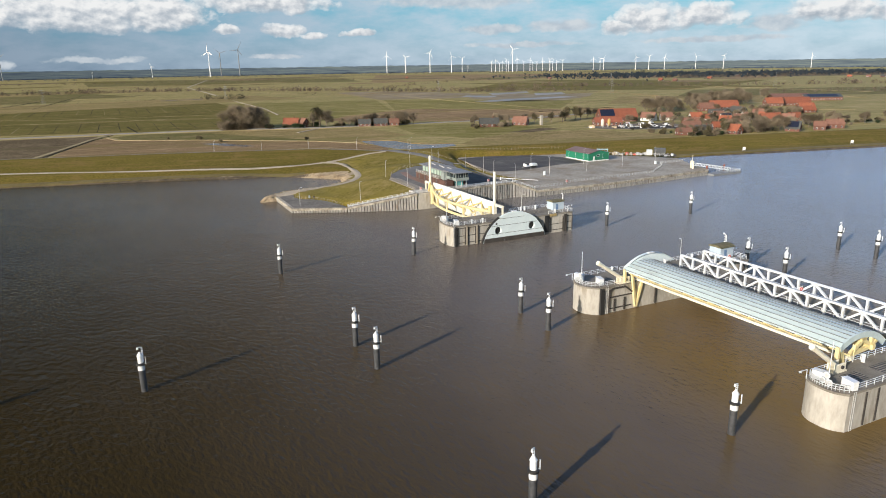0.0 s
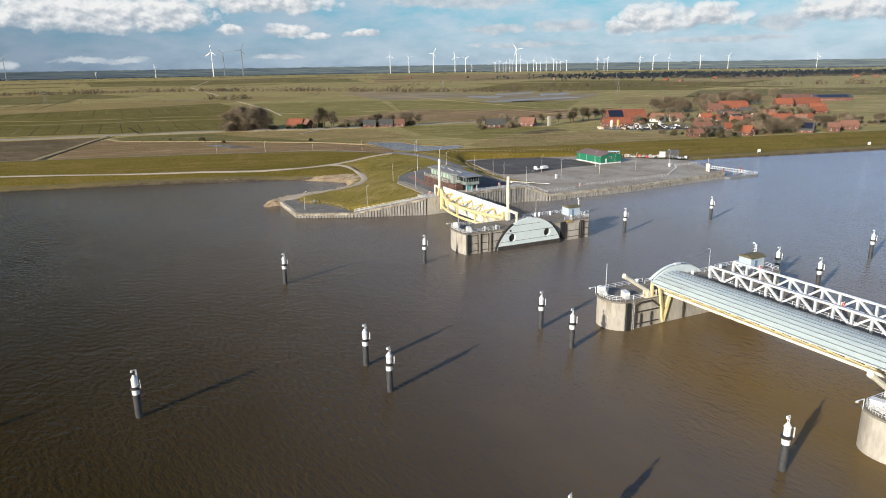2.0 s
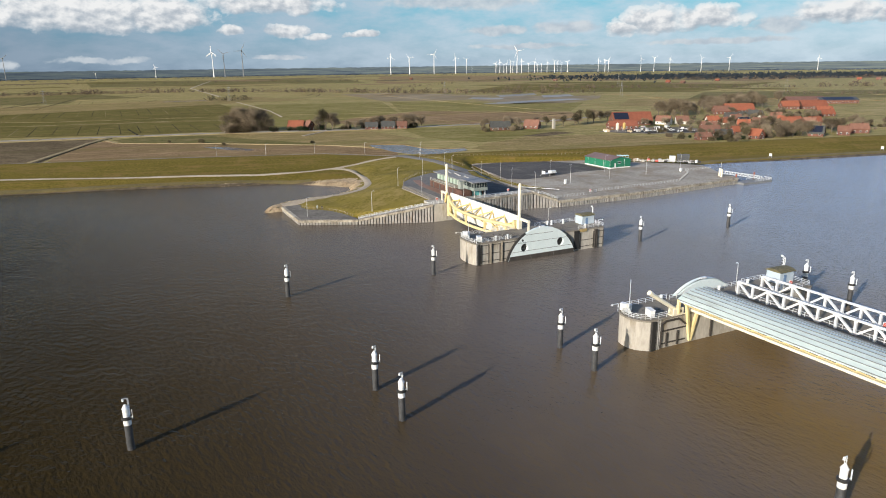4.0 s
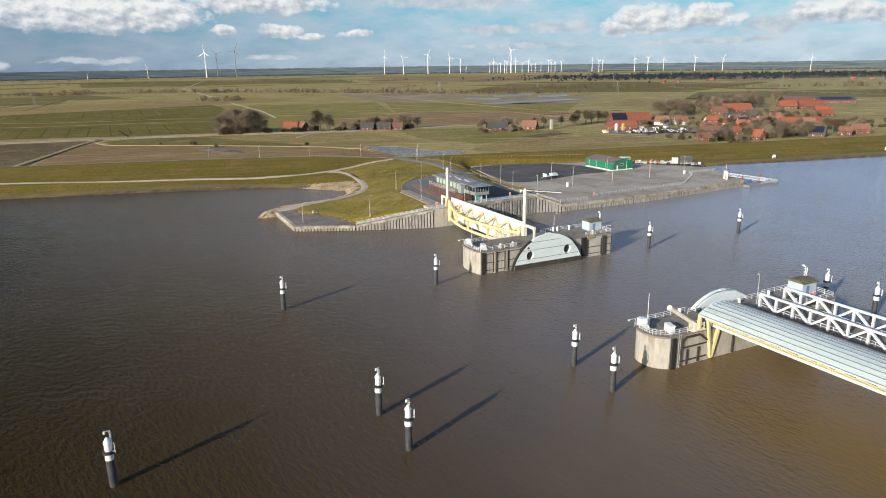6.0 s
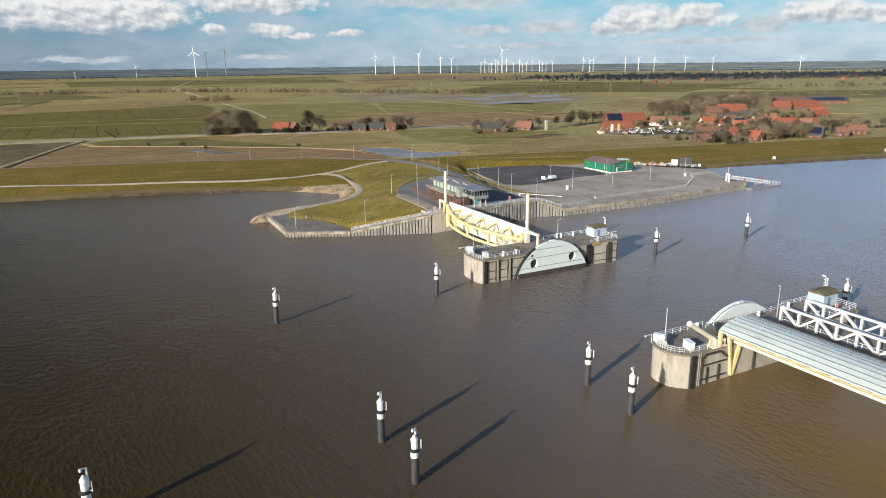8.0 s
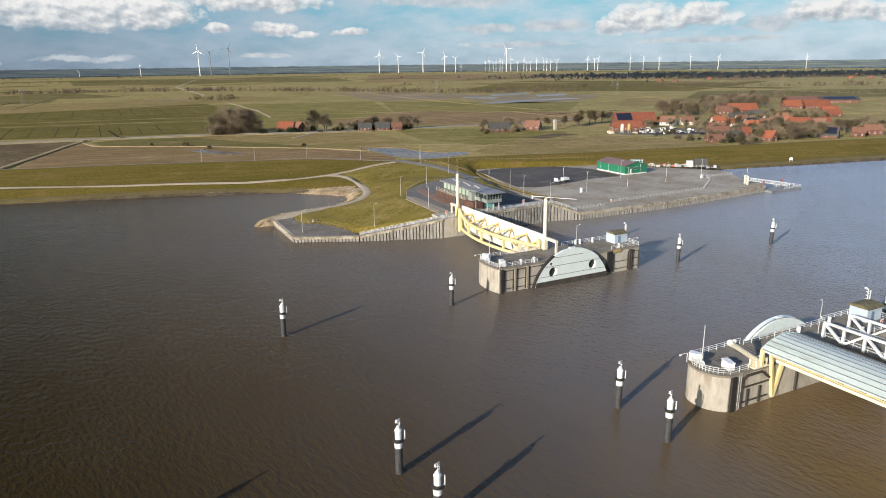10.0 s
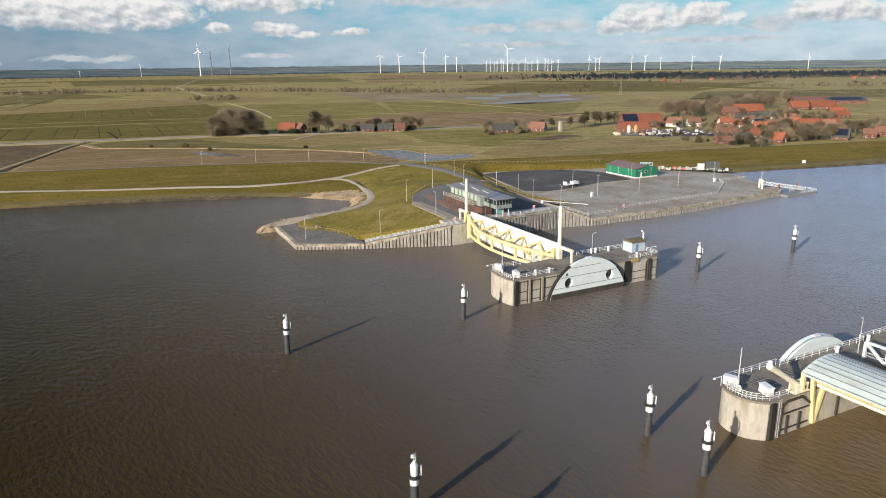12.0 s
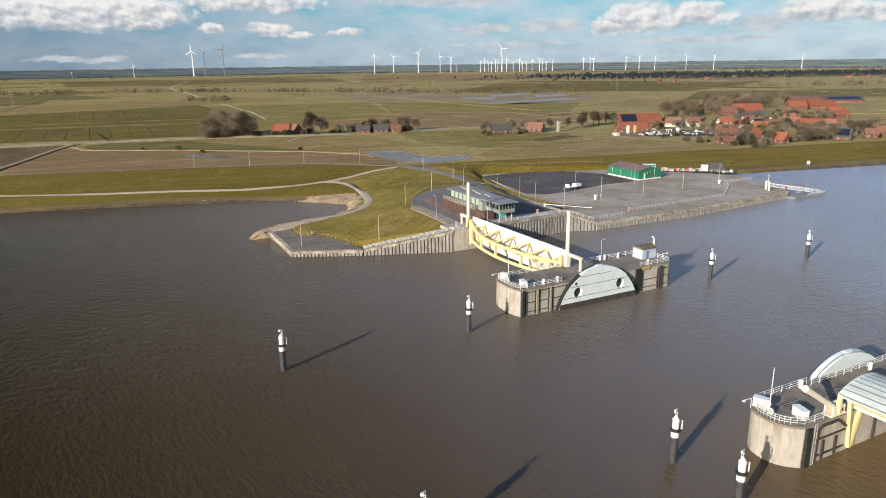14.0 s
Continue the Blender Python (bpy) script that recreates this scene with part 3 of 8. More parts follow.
    # unseen upper sky dimmed left and boosted right to shade and tint the water
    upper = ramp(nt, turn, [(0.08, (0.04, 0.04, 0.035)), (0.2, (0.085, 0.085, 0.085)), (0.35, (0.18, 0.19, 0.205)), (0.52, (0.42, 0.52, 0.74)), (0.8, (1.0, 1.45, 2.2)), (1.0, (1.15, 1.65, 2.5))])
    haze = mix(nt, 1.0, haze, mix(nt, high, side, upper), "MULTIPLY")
    thin = ramp(nt, flat, [(0.0, (0, 0, 0)), (0.65, (0.88, 0.88, 0.88))])
    grey = ramp(nt, puff, [(0.36, (0.33, 0.38, 0.43)), (0.64, (0.47, 0.5, 0.52))])
    colour = mix(nt, thin, haze, grey)
    relief = calc(nt, "MULTIPLY", calc(nt, "SUBTRACT", puff, lit), 2.4)
    tone = calc(nt, "ADD", calc(nt, "MULTIPLY", level, 0.5), calc(nt, "ADD", relief, 0.56))
    cloud = ramp(nt, tone, [(0.0, (0.3, 0.34, 0.38)), (0.3, (0.39, 0.42, 0.45)), (0.6, (0.52, 0.535, 0.545)), (0.9, (0.64, 0.64, 0.63))])
    mask = ramp(nt, heaped, [(0.02, (0, 0, 0)), (0.25, (0.55, 0.55, 0.55)), (0.7, (1, 1, 1))])
    colour = mix(nt, mask, colour, cloud)
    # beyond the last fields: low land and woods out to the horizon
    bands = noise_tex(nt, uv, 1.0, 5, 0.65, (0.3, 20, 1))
    # distance haze and cloud shade on the left are painted into this land
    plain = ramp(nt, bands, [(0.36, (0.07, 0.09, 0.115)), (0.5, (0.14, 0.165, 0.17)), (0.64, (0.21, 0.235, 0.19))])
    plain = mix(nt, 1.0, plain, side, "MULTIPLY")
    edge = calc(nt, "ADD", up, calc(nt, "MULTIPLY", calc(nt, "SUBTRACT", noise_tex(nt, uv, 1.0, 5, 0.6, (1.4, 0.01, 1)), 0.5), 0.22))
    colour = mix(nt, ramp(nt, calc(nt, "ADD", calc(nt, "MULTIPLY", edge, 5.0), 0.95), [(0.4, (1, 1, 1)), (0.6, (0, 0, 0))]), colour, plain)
    nt.links.new(colour, em.inputs[0])
    em.inputs[1].default_value = 1.0
    return m


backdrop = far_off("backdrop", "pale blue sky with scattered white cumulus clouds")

# ---------------------------------------------------------------- the barrage
PIER_TOP = 6.5


def rail(bm, line, z, h=1.1, step=2.0, bars=3, r=0.048):
    """Posts and bars of a handrail along a line."""
    for (ax, ay), (bx, by) in zip(line, line[1:]):
        a, b = Vector((ax, ay, z)), Vector((bx, by, z))
        k = max(1, round((b - a).length / step))
        for i in range(k + 1):
            p = a.lerp(b, i / k)
            tube(bm, p, p + Vector((0, 0, h)), r * 1.2, 5)
        for j in range(bars):
            up = Vector((0, 0, h * (1 - j / bars)))
            tube(bm, a + up, b + up, r, 5)


def railing(line, z, parent=None, name="railing", label="white tubular steel railing", step=2.0):
    bm = bmesh.new()
    rail(bm, line, z, step=step)
    if parent:
        return part(name, bm, STEEL_WHITE, parent, label)
    return solo(name, bm, STEEL_WHITE, label, "railing")


def nose_plan(x0, x1, y0, y1, bulge, n=14):
    """A pier's plan: square upstream, a bowed nose downstream."""
    pts = [(x1, y0), (x1, y1)]
    half = (y1 - y0) / 2
    for i in range(n + 1):
        s = 1 - 2 * i / n
        pts.append((x0 - bulge * (1 - abs(s) ** 2.6), (y0 + y1) / 2 + half * s))
    return pts


def pier(name, x0, x1, y0, y1, bulge, label):
    p = thing(name, pose(0, 0, 0), label, "bridge pier", "barrage piers")
    bm = bmesh.new()
    plan = nose_plan(x0, x1, y0, y1, bulge)
    prism(bm, plan, -4, PIER_TOP - 0.35)
    part("body", bm, CONCRETE, p)
    bm = bmesh.new()
    grow = lambda d: nose_plan(x0 - d, x1 + d, y0 - d, y1 + d, bulge)
    prism(bm, grow(0.12), PIER_TOP - 0.35, PIER_TOP)
    part("cap", bm, DECK, p, "worn concrete deck slab")
    return p


def fenders(p, x0, x1, y, out, cols, rows, z0=0.2, z1=5.9):
    """Dark timber posts and walings on a pier's face."""
    for x in cols:
        bm = bmesh.new()
        box(bm, x - 0.22, min(y, y + out), z0, x + 0.22, max(y, y + out), z1, 0.03)
        part("fender_post", bm, TIMBER, p)
    for z in rows:
        bm = bmesh.new()
        box(bm, x0, min(y, y + out * 0.7), z - 0.13, x1, max(y, y + out * 0.7), z + 0.13, 0.03)
        part("waling", bm, TIMBER, p)


def ladder(p, x, y, out, z0=-0.5, z1=6.6):
    bm = bmesh.new()
    for dx in (-0.25, 0.25):
        beam(bm, (x + dx, y + out, z0), (x + dx, y + out, z1), 0.07, 0.07)
    z = z0
    while z < z1:
        tube(bm, (x - 0.25, y + out, z), (x + 0.25, y + out, z), 0.03, 5)
        z += 0.32
    part("ladder", bm, GALV, p, "steel rung ladder")


def half_disc(name, cx, y0, y1, front, label):
    """The round end shield of the turning gate, standing out of the water."""
    cz, radius = -3.1, 12.3
    d = thing(name, pose(cx, 0, 0), label, "gate shield", "gate end shields")
    f0, f1 = (y0, y1) if front < 0 else (y1, y0)
    a0 = math.asin((-cz - 1.0) / radius)
    n = 40
    arc = [(radius * math.cos(a0 + (math.pi - 2 * a0) * i / n), cz + radius * math.sin(a0 + (math.pi - 2 * a0) * i / n)) for i in range(n + 1)]
    back = f0 - front * 0.85
    bm = bmesh.new()
    k = 0.985
    lo = [bm.verts.new((x * k, back, cz + (z - cz) * k)) for x, z in arc]
    hi = [bm.verts.new((x * k, f1, cz + (z - cz) * k)) for x, z in arc]
    for i in range(n):
        bm.faces.new((lo[i], lo[i + 1], hi[i + 1], hi[i]))
    bm.faces.new(lo)
    bm.faces.new(hi[::-1])
    bm.faces.new((lo[0], hi[0], hi[-1], lo[-1]))
    # near shield's backing is coloured dark for the shade inside its openings
    part("backing", bm, SEAM if front < 0 else DISC_GREY, d, "steel backing of the shield")
    bm = bmesh.new()
    loops = [arc] + [[(hx + 1.2 * math.cos(2 * math.pi * i / 28), hz + 1.3 * math.sin(2 * math.pi * i / 28)) for i in range(28)] for hx, hz in ((-6.2, 3.6), (6.5, 4.0))]
    edges = []
    for ring in loops:
        face = [bm.verts.new((x, f0, z)) for x, z in ring]
        rear = [bm.verts.new((x, back, z)) for x, z in ring]
        for i in range(len(ring)):
            j = (i + 1) % len(ring)
            bm.faces.new((face[i], face[j], rear[j], rear[i]))
            edges.append(bm.edges.get((face[i], face[j])))
    bmesh.ops.triangle_fill(bm, use_beauty=True, edges=edges)
    part("plate", bm, DISC_GREY, d, "pale grey steel plate with two round openings")
    for i0, i1 in ((0, 9), (27, n)) if front < 0 else ():                                    # rubber seals on both flanks
        bm = bmesh.new()
        rows = []
        for x, z in arc[i0:i1 + 1]:
            rows.append([bm.verts.new((x * q, y, cz + (z - cz) * q)) for q, y in ((0.99, f0 + front * 0.03), (1.014, f0 + front * 0.03), (1.014, back), (0.99, back))])
        for a, b in zip(rows, rows[1:]):
            for j in range(4):
                bm.faces.new((a[j], a[(j + 1) % 4], b[(j + 1) % 4], b[j]))
        bm.faces.new(rows[0]), bm.faces.new(rows[-1][::-1])
        part("edge_seal", bm, RUBBER, d, "black rubber edge seal")
    e = front * 0.02
    for hx, hz in ((-6.2, 3.6), (6.5, 4.0)):
        bm = bmesh.new()
        tube(bm, (hx, back - e, hz), (hx, back + front * 0.3, hz), 0.5, 16)
        part("hub", bm, TIMBER, d, "dark bearing hub")
        bm = bmesh.new()
        box(bm, hx - 1.15, min(back, back + front * 0.12), hz - 0.09, hx + 1.15, max(back, back + front * 0.12), hz + 0.09)
        part("hub_bar", bm, RUBBER, d)
    bm = bmesh.new()
    tube(bm, (-6.9, f0 - e, 5.9), (-6.9, f0 + e * 2, 5.9), 0.35, 12)
    part("bolt_hole", bm, SEAM, d, "small dark round opening")
    for z in (2.6, 5.2, 7.4):
        w = math.sqrt(max(0.1, radius ** 2 - (z - cz) ** 2)) - 0.5
        bm = bmesh.new()
        box(bm, -w, min(f0, f0 + e * 1.4), z - 0.05, w if z < 7 else w * 0.6, max(f0, f0 + e * 1.4), z + 0.05)
        part("seam", bm, SEAM, d)
    w = math.sqrt(radius ** 2 - cz ** 2)
    for i in range(3):
        a, b = -w + i * 2 * w / 3 + 0.05, -w + (i + 1) * 2 * w / 3 - 0.05
        bm = bmesh.new()
        vs = []
        for x, z in ((a, -1.0), (b, -1.0), (b if i < 2 else b - 0.6, 1.35), (a if i > 0 else a + 0.6, 1.35)):
            vs.append((x, z))
        lo = [bm.verts.new((x, f0 - e, z)) for x, z in vs]
        hi = [bm.verts.new((x, f0 + e * 6, z)) for x, z in vs]
        for k in range(4):
            bm.faces.new((lo[k], lo[(k + 1) % 4], hi[(k + 1) % 4], hi[k]))
        bm.faces.new(lo[::-1]), bm.faces.new(hi)
        part("sill_plate", bm, TIMBER, d, "dark waterline plate")
    bm = bmesh.new()
    box(bm, -0.9, (y0 + y1) / 2 - 0.35, cz + radius - 0.1, 0.9, (y0 + y1) / 2 + 0.35, cz + radius + 0.22, 0.05)
    part("top_bracket", bm, STEEL_WHITE, d)
    return d


def dolphin(m):
    d = thing("dolphin", m, "dark steel guide pile with white lit head standing in the river", "mooring pile", "guide piles along the fairway")
    bm = bmesh.new()
    lathe(bm, [(0.56, -4), (0.56, 4.2)], 20)
    part("shaft", bm, PILE, d, smooth=False)
    bm = bmesh.new()
    lathe(bm, [(0.575, 4.15), (0.575, 5.05)], 20)
    part("band", bm, WHITE, d, "white reflective band")
    bm = bmesh.new()
    lathe(bm, [(0.57, 5.05), (0.77, 5.1), (0.77, 5.45), (0.57, 5.5)], 20)
    part("collar", bm, RUBBER, d, "black rubber collar")
    bm = bmesh.new()
    lathe(bm, [(0.47, 5.45), (0.47, 6.75), (0.55, 6.78), (0.12, 7.5), (0.06, 7.52)], 18)
    part("head", bm, WHITE, d, "white drum with a cone roof")
    bm = bmesh.new()
    tube(bm, (0.5, 0.3, 5.4), (0.5, 0.3, 8.3), 0.06, 6)
    tube(bm, (0.36, 0.46, 5.4), (0.36, 0.46, 8.1), 0.045, 6)
    for i in range(8):
        z = 5.6 + i * 0.33
        tube(bm, (0.62, 0.26, z), (0.36, 0.46, z), 0.045, 5)
    tube(bm, (0.5, 0.3, 8.25), (-0.2, 0.1, 8.35), 0.07, 6)
    part("lamp_arm", bm, STEEL_WHITE, d, "white ladder mast with an arm")
    bm = bmesh.new()
    tube(bm, (-0.2, 0.1, 8.38), (-0.2, 0.1, 8.0), 0.14, 8, 0.18)
    part("lamp", bm, WHITE, d)
    bm = bmesh.new()
    box(bm, 0.78, -0.5, 5.2, 0.86, -0.35, 6.7)
    box(bm, 0.5, -0.46, 5.4, 0.8, -0.4, 5.5)
    part("gauge_board", bm, WHITE, d)
    return d


pier("bridge_pier", -0.2, 45.0, 0.7, 10.9, 0.9, "weathered concrete pier with bowed nose and timber fenders")
bpy.data.objects["bridge_pier"]["label"] = "weathered concrete pier between the two far gates"
PA = bpy.data.objects["bridge_pier"]
PB = pier("bridge_pier", 2.0, 49.0, -67.6, -58.9, 2.6, "weathered concrete pier carrying the raised gate's end")
PC = pier("bridge_pier", 3.4, 52.0, -124.8, -117.6, 1.6, "weathered concrete pier with ladder beside the raised gate")

PALE_POST = surface("weathered grey post", (0.2, 0.175, 0.14), (0.36, 0.32, 0.26), 0.9, grain=3, patch=0.6, stretch=(1, 1, 0.3))


def framed_bay(p, x0, x1, y, out, z0, z1, rails):
    """A bay of a pier's face framed in dark timber, with thin rails."""
    for x in (x0, x1):
        bm = bmesh.new()
        box(bm, x - 0.16, min(y, y + out), z0, x + 0.16, max(y, y + out), z1, 0.03)
        part("fender_post", bm, TIMBER, p)
    for z in rails:
        bm = bmesh.new()
        box(bm, x0 + 0.16, min(y, y + out * 0.6), z - 0.09, x1 - 0.16, max(y, y + out * 0.6), z + 0.09, 0.02)
        part("waling", bm, TIMBER, p)


def pale_post(p, x, y, out, z0, z1, w=0.3):
    bm = bmesh.new()
    box(bm, x - w, min(y, y + out), z0, x + w, max(y, y + out), z1, 0.04)
    part("fender_post", bm, PALE_POST, p, "pale weathered fender post")


for x0, x1 in ((1.4, 3.9), (4.9, 7.6), (8.6, 12.6)):
    framed_bay(PA, x0, x1, 0.7, -0.22, 0.2, 5.9, (0.9, 3.1, 5.6))
for x in (4.4, 8.1):
    pale_post(PA, x, 0.7, -0.4, -0.5, 6.0)
bm = bmesh.new()
box(bm, 0.2, 0.34, -1, 1.0, 0.72, 6.1, 0.06)
part("corner_fender", bm, RUBBER, PA, "black rubber corner strip")
framed_bay(PA, 36.2, 41.2, 0.7, -0.2, 0.2, 5.4, (1.0, 3.0))
framed_bay(PA, 42.8, 45.0, 0.7, -0.2, 0.2, 5.4, (1.0, 3.2, 5.2))
for x in (41.7, 42.4):
    bm = bmesh.new()
    box(bm, x - 0.22, 0.25, -0.5, x + 0.22, 0.7, 6.0, 0.04)
    part("fender_post", bm, TIMBER, PA)
# black panel added for the dark recess beside the shield
bm = bmesh.new()
box(bm, 33.8, 0.3, 0.5, 35.6, 0.7, 6.2, 0.05)
part("seal_panel", bm, RUBBER, PA, "black panel standing for the shaded recess")
bm = bmesh.new()
box(bm, 35.8, 0.3, 5.7, 38.4, 0.9, 6.52, 0.05)
part("corbel", bm, surface("ochre stained concrete", (0.3, 0.22, 0.09), (0.42, 0.32, 0.15), 0.9, grain=2), PA, "ochre stained corbel")
ladder(PA, 0.1, 0.7, -0.12)
bm = bmesh.new()
box(bm, 2.2, -68.0, -1, 3.4, -67.5, 6.1, 0.06)
part("corner_fender", bm, RUBBER, PB, "black rubber corner strip")
fenders(PB, 5.0, 11.4, -67.6, -0.3, (), (1.0, 3.7))
for p, q in (((4.8, 0.2), (4.8, 5.2)), ((4.8, 5.2), (5.8, 5.75)), ((5.8, 5.75), (9.4, 5.75)), ((9.4, 5.75), (11.2, 4.3)), ((11.2, 4.3), (12.0, 4.3))):
    bm = bmesh.new()
    beam(bm, (p[0], -67.75, p[1]), (q[0], -67.75, q[1]), 0.3, 0.34)
    part("fender_frame", bm, TIMBER, PB)
fenders(PB, 6.3, 9.2, -67.6, -0.25, (6.4, 9.3), (), 0.2, 3.2)
fenders(PB, 18.0, 48.0, -67.6, -0.3, (18.5, 27.0, 36.0, 47.5), ())
ladder(PB, 4.1, -67.6, -0.3)
ladder(PC, 4.5, -124.8, -0.15)
fenders(PC, 6.0, 50.0, -124.8, -0.12, (7.6, 10.6, 16.0, 22.0), ())



def deck_grate(p, x0, y0, x1, y1):
    """A steel grating let into a pier's deck, each bar a dark strip on a frame."""
    bm = bmesh.new()
    box(bm, x0, y0, PIER_TOP - 0.02, x1, y1, PIER_TOP + 0.03)
    frame_ob = part("deck_grate", bm, SEAM, p, "dark steel deck grating")
    n = max(3, int((y1 - y0) / 0.45))
    for i in range(n):
        y = y0 + (y1 - y0) * (i + 0.5) / n
        bm = bmesh.new()
        box(bm, x0 + 0.06, y - 0.1, PIER_TOP + 0.03, x1 - 0.06, y + 0.1, PIER_TOP + 0.06)
        part("grate_bar", bm, PALE_POST if i % 2 else DECK, frame_ob)


for x0, y0, x1, y1 in ((4.5, -64.6, 8.5, -61.4), (10.5, -64.2, 14.5, -60.6), (16.0, -65.5, 20.0, -62.0)):
    deck_grate(PB, x0, y0, x1, y1)
for x0, y0, x1, y1 in ((4.5, 3.6, 9.5, 8.6), (11.0, 2.8, 16.0, 8.0), (30.0, 4.0, 36.0, 8.4)):
    deck_grate(PA, x0, y0, x1, y1)
for x0, y0, x1, y1 in ((7.5, -122.6, 11.5, -120.2), (15.0, -122.8, 20.0, -120.2)):
    deck_grate(PC, x0, y0, x1, y1)

half_disc("gate_shield", 21.5, -0.5, 0.68, -1, "pale grey steel shield of the turning gate on its pier")
half_disc("gate_shield", 25.3, -58.88, -57.6, 1, "grey steel half-round shield seen from behind the pier")

for i, (x, y) in enumerate([(-92.3, -59.5), (-54.8, -0.9), (-52.4, -58.2), (-52.2, -70.2), (-14.6, -1.2), (-13.0, -69.6), (-12.6, -58.0), (59.0, -0.5), (98.4, -0.3), (-12.0, -117.2),
                            (99.4, -57.8), (99.1, -69.3), (61.4, -69.0), (61.0, -57.5), (-48.7, -118.0), (-129.0, -59.0)]):
    if i == 0:
        DOLPHIN = dolphin(pose(x, y, 0))
    else:
        copy_thing(DOLPHIN, pose(x, y, 0, 0, 0, (i * 37) % 40 - 20))


# rib colour draws the dark joints and the shadow lines beside them
RIB_SHADE = surface("rib darkened for its shadow line", (0.12, 0.13, 0.135), (0.2, 0.215, 0.22), 0.5)


def raised_gate():
    """The segment gate between two piers, turned up into its resting position: a bowed, ribbed skin on yellow girders and arms."""
    y0, y1 = -50.2, 0.0
    cx, cz, r = 14.5, 0.5, 10.8               # the skin's bow
    first, last = radians(-31), radians(43)
    za = cz + r * math.cos(first)
    turn = lambda f: first + (last - first) * f
    g = thing("raised_gate", pose(0, -67.8, 0, 0, 0, 2.0), "raised segment gate with ribbed grey skin and yellow girders", "flood gate")
    ribs = 12
    for i in range(ribs):
        a0, a1 = turn(i / ribs), turn((i + 1) / ribs)
        bm = bmesh.new()
        prof = []
        for a, dr in ((a0, 0.0), (a1, 0.0), (a1, -0.28), (a0, -0.28)):
            prof.append((cx + (r + dr) * math.sin(a), cz + (r + dr) * math.cos(a)))
        lo = [bm.verts.new((x, y0, z)) for x, z in prof]
        hi = [bm.verts.new((x, y1, z)) for x, z in prof]
        for k in range(4):
            bm.faces.new((lo[k], lo[(k + 1) % 4], hi[(k + 1) % 4], hi[k]))
        bm.faces.new(lo[::-1]), bm.faces.new(hi)
        part("skin_plate", bm, GATE_GREY, g)
        bm = bmesh.new()
        x, z = cx + (r + 0.06) * math.sin(a0), cz + (r + 0.06) * math.cos(a0)
        beam(bm, (x, y0, z), (x, y1, z), 0.08, 0.12)
        part("rib", bm, RIB_SHADE, g)
    for y in (y0, y1):                        # end plates follow the bow
        bm = bmesh.new()
        for i in range(24):
            a0, a1 = turn(i / 24), turn((i + 1) / 24)
            q = [(cx + rr * math.sin(a), cz + rr * math.cos(a)) for a, rr in ((a0, r + 0.1), (a1, r + 0.1), (a1, r - 1.0), (a0, r - 1.0))]
            lo = [bm.verts.new((x, y - 0.15, z)) for x, z in q]
            hi = [bm.verts.new((x, y + 0.15, z)) for x, z in q]
            for k in range(4):
                bm.faces.new((lo[k], lo[(k + 1) % 4], hi[(k + 1) % 4], hi[k]))
            bm.faces.new(lo[::-1]), bm.faces.new(hi)
        bmesh.ops.remove_doubles(bm, verts=bm.verts, dist=0.001)
        part("end_plate", bm, GATE_GREY, g)
    chord = (12.8, 7.1)
    bm = bmesh.new()
    beam(bm, (chord[0], y0, chord[1] - 0.15), (chord[0], y1, chord[1] - 0.15), 0.6, 0.5)
    part("girder", bm, CREAM, g, "cream white box girder")
    bm = bmesh.new()
    beam(bm, (19.0, y0, 7.6), (19.0, y1, 7.6), 0.8, 0.9)
    part("girder", bm, YELLOW, g, "cream yellow box girder")
    bm = bmesh.new()
    beam(bm, (8.95, y0, za - 0.2), (8.95, y1, za - 0.2), 0.22, 0.2)
    part("edge_beam", bm, GATE_GREY, g)
    k = 16
    for i in range(k):
        a, b = y0 + (y1 - y0) * i / k, y0 + (y1 - y0) * (i + 1) / k
        bm = bmesh.new()
        beam(bm, (chord[0] - 0.2, a, chord[1] + 0.3), (9.0, (a + b) / 2, za - 0.5), 0.22, 0.22)
        beam(bm, (9.0, (a + b) / 2, za - 0.5), (chord[0] - 0.2, b, chord[1] + 0.3), 0.22, 0.22)
        part("brace", bm, YELLOW, g)
    for y, s in ((y1, -1), (y0, 1)):          # arms to the trunnions
        piv = (12.6, y + s * 0.4, 0.4)
        for piv, tip in ((piv, (10.6, y + s * 0.7, 9.4)), (piv, (14.6, y + s * 0.7, 8.8)), ((13.4, y + s * 0.7, 7.4), (18.0, y + s * 0.7, 10.3)), ((19.0, y + s * 0.7, 7.6), (19.2, y + s * 0.7, 9.9)), ((19.0, y + s * 0.7, 7.6), (21.0, y + s * 0.7, 8.8)), ((13.0, y + s * 0.7, 7.2), (19.0, y + s * 0.7, 7.6)), ((19.0, y + s * 0.7, 7.6), (15.0, y + s * 0.7, 10.7)), ((9.0, y + s * 0.2, 6.9), (9.0, y + s * 0.2, 9.8))):
            bm = bmesh.new()
            beam(bm, piv, tip, 0.5, 0.6)
            part("arm", bm, YELLOW, g)
    return g


raised_gate()


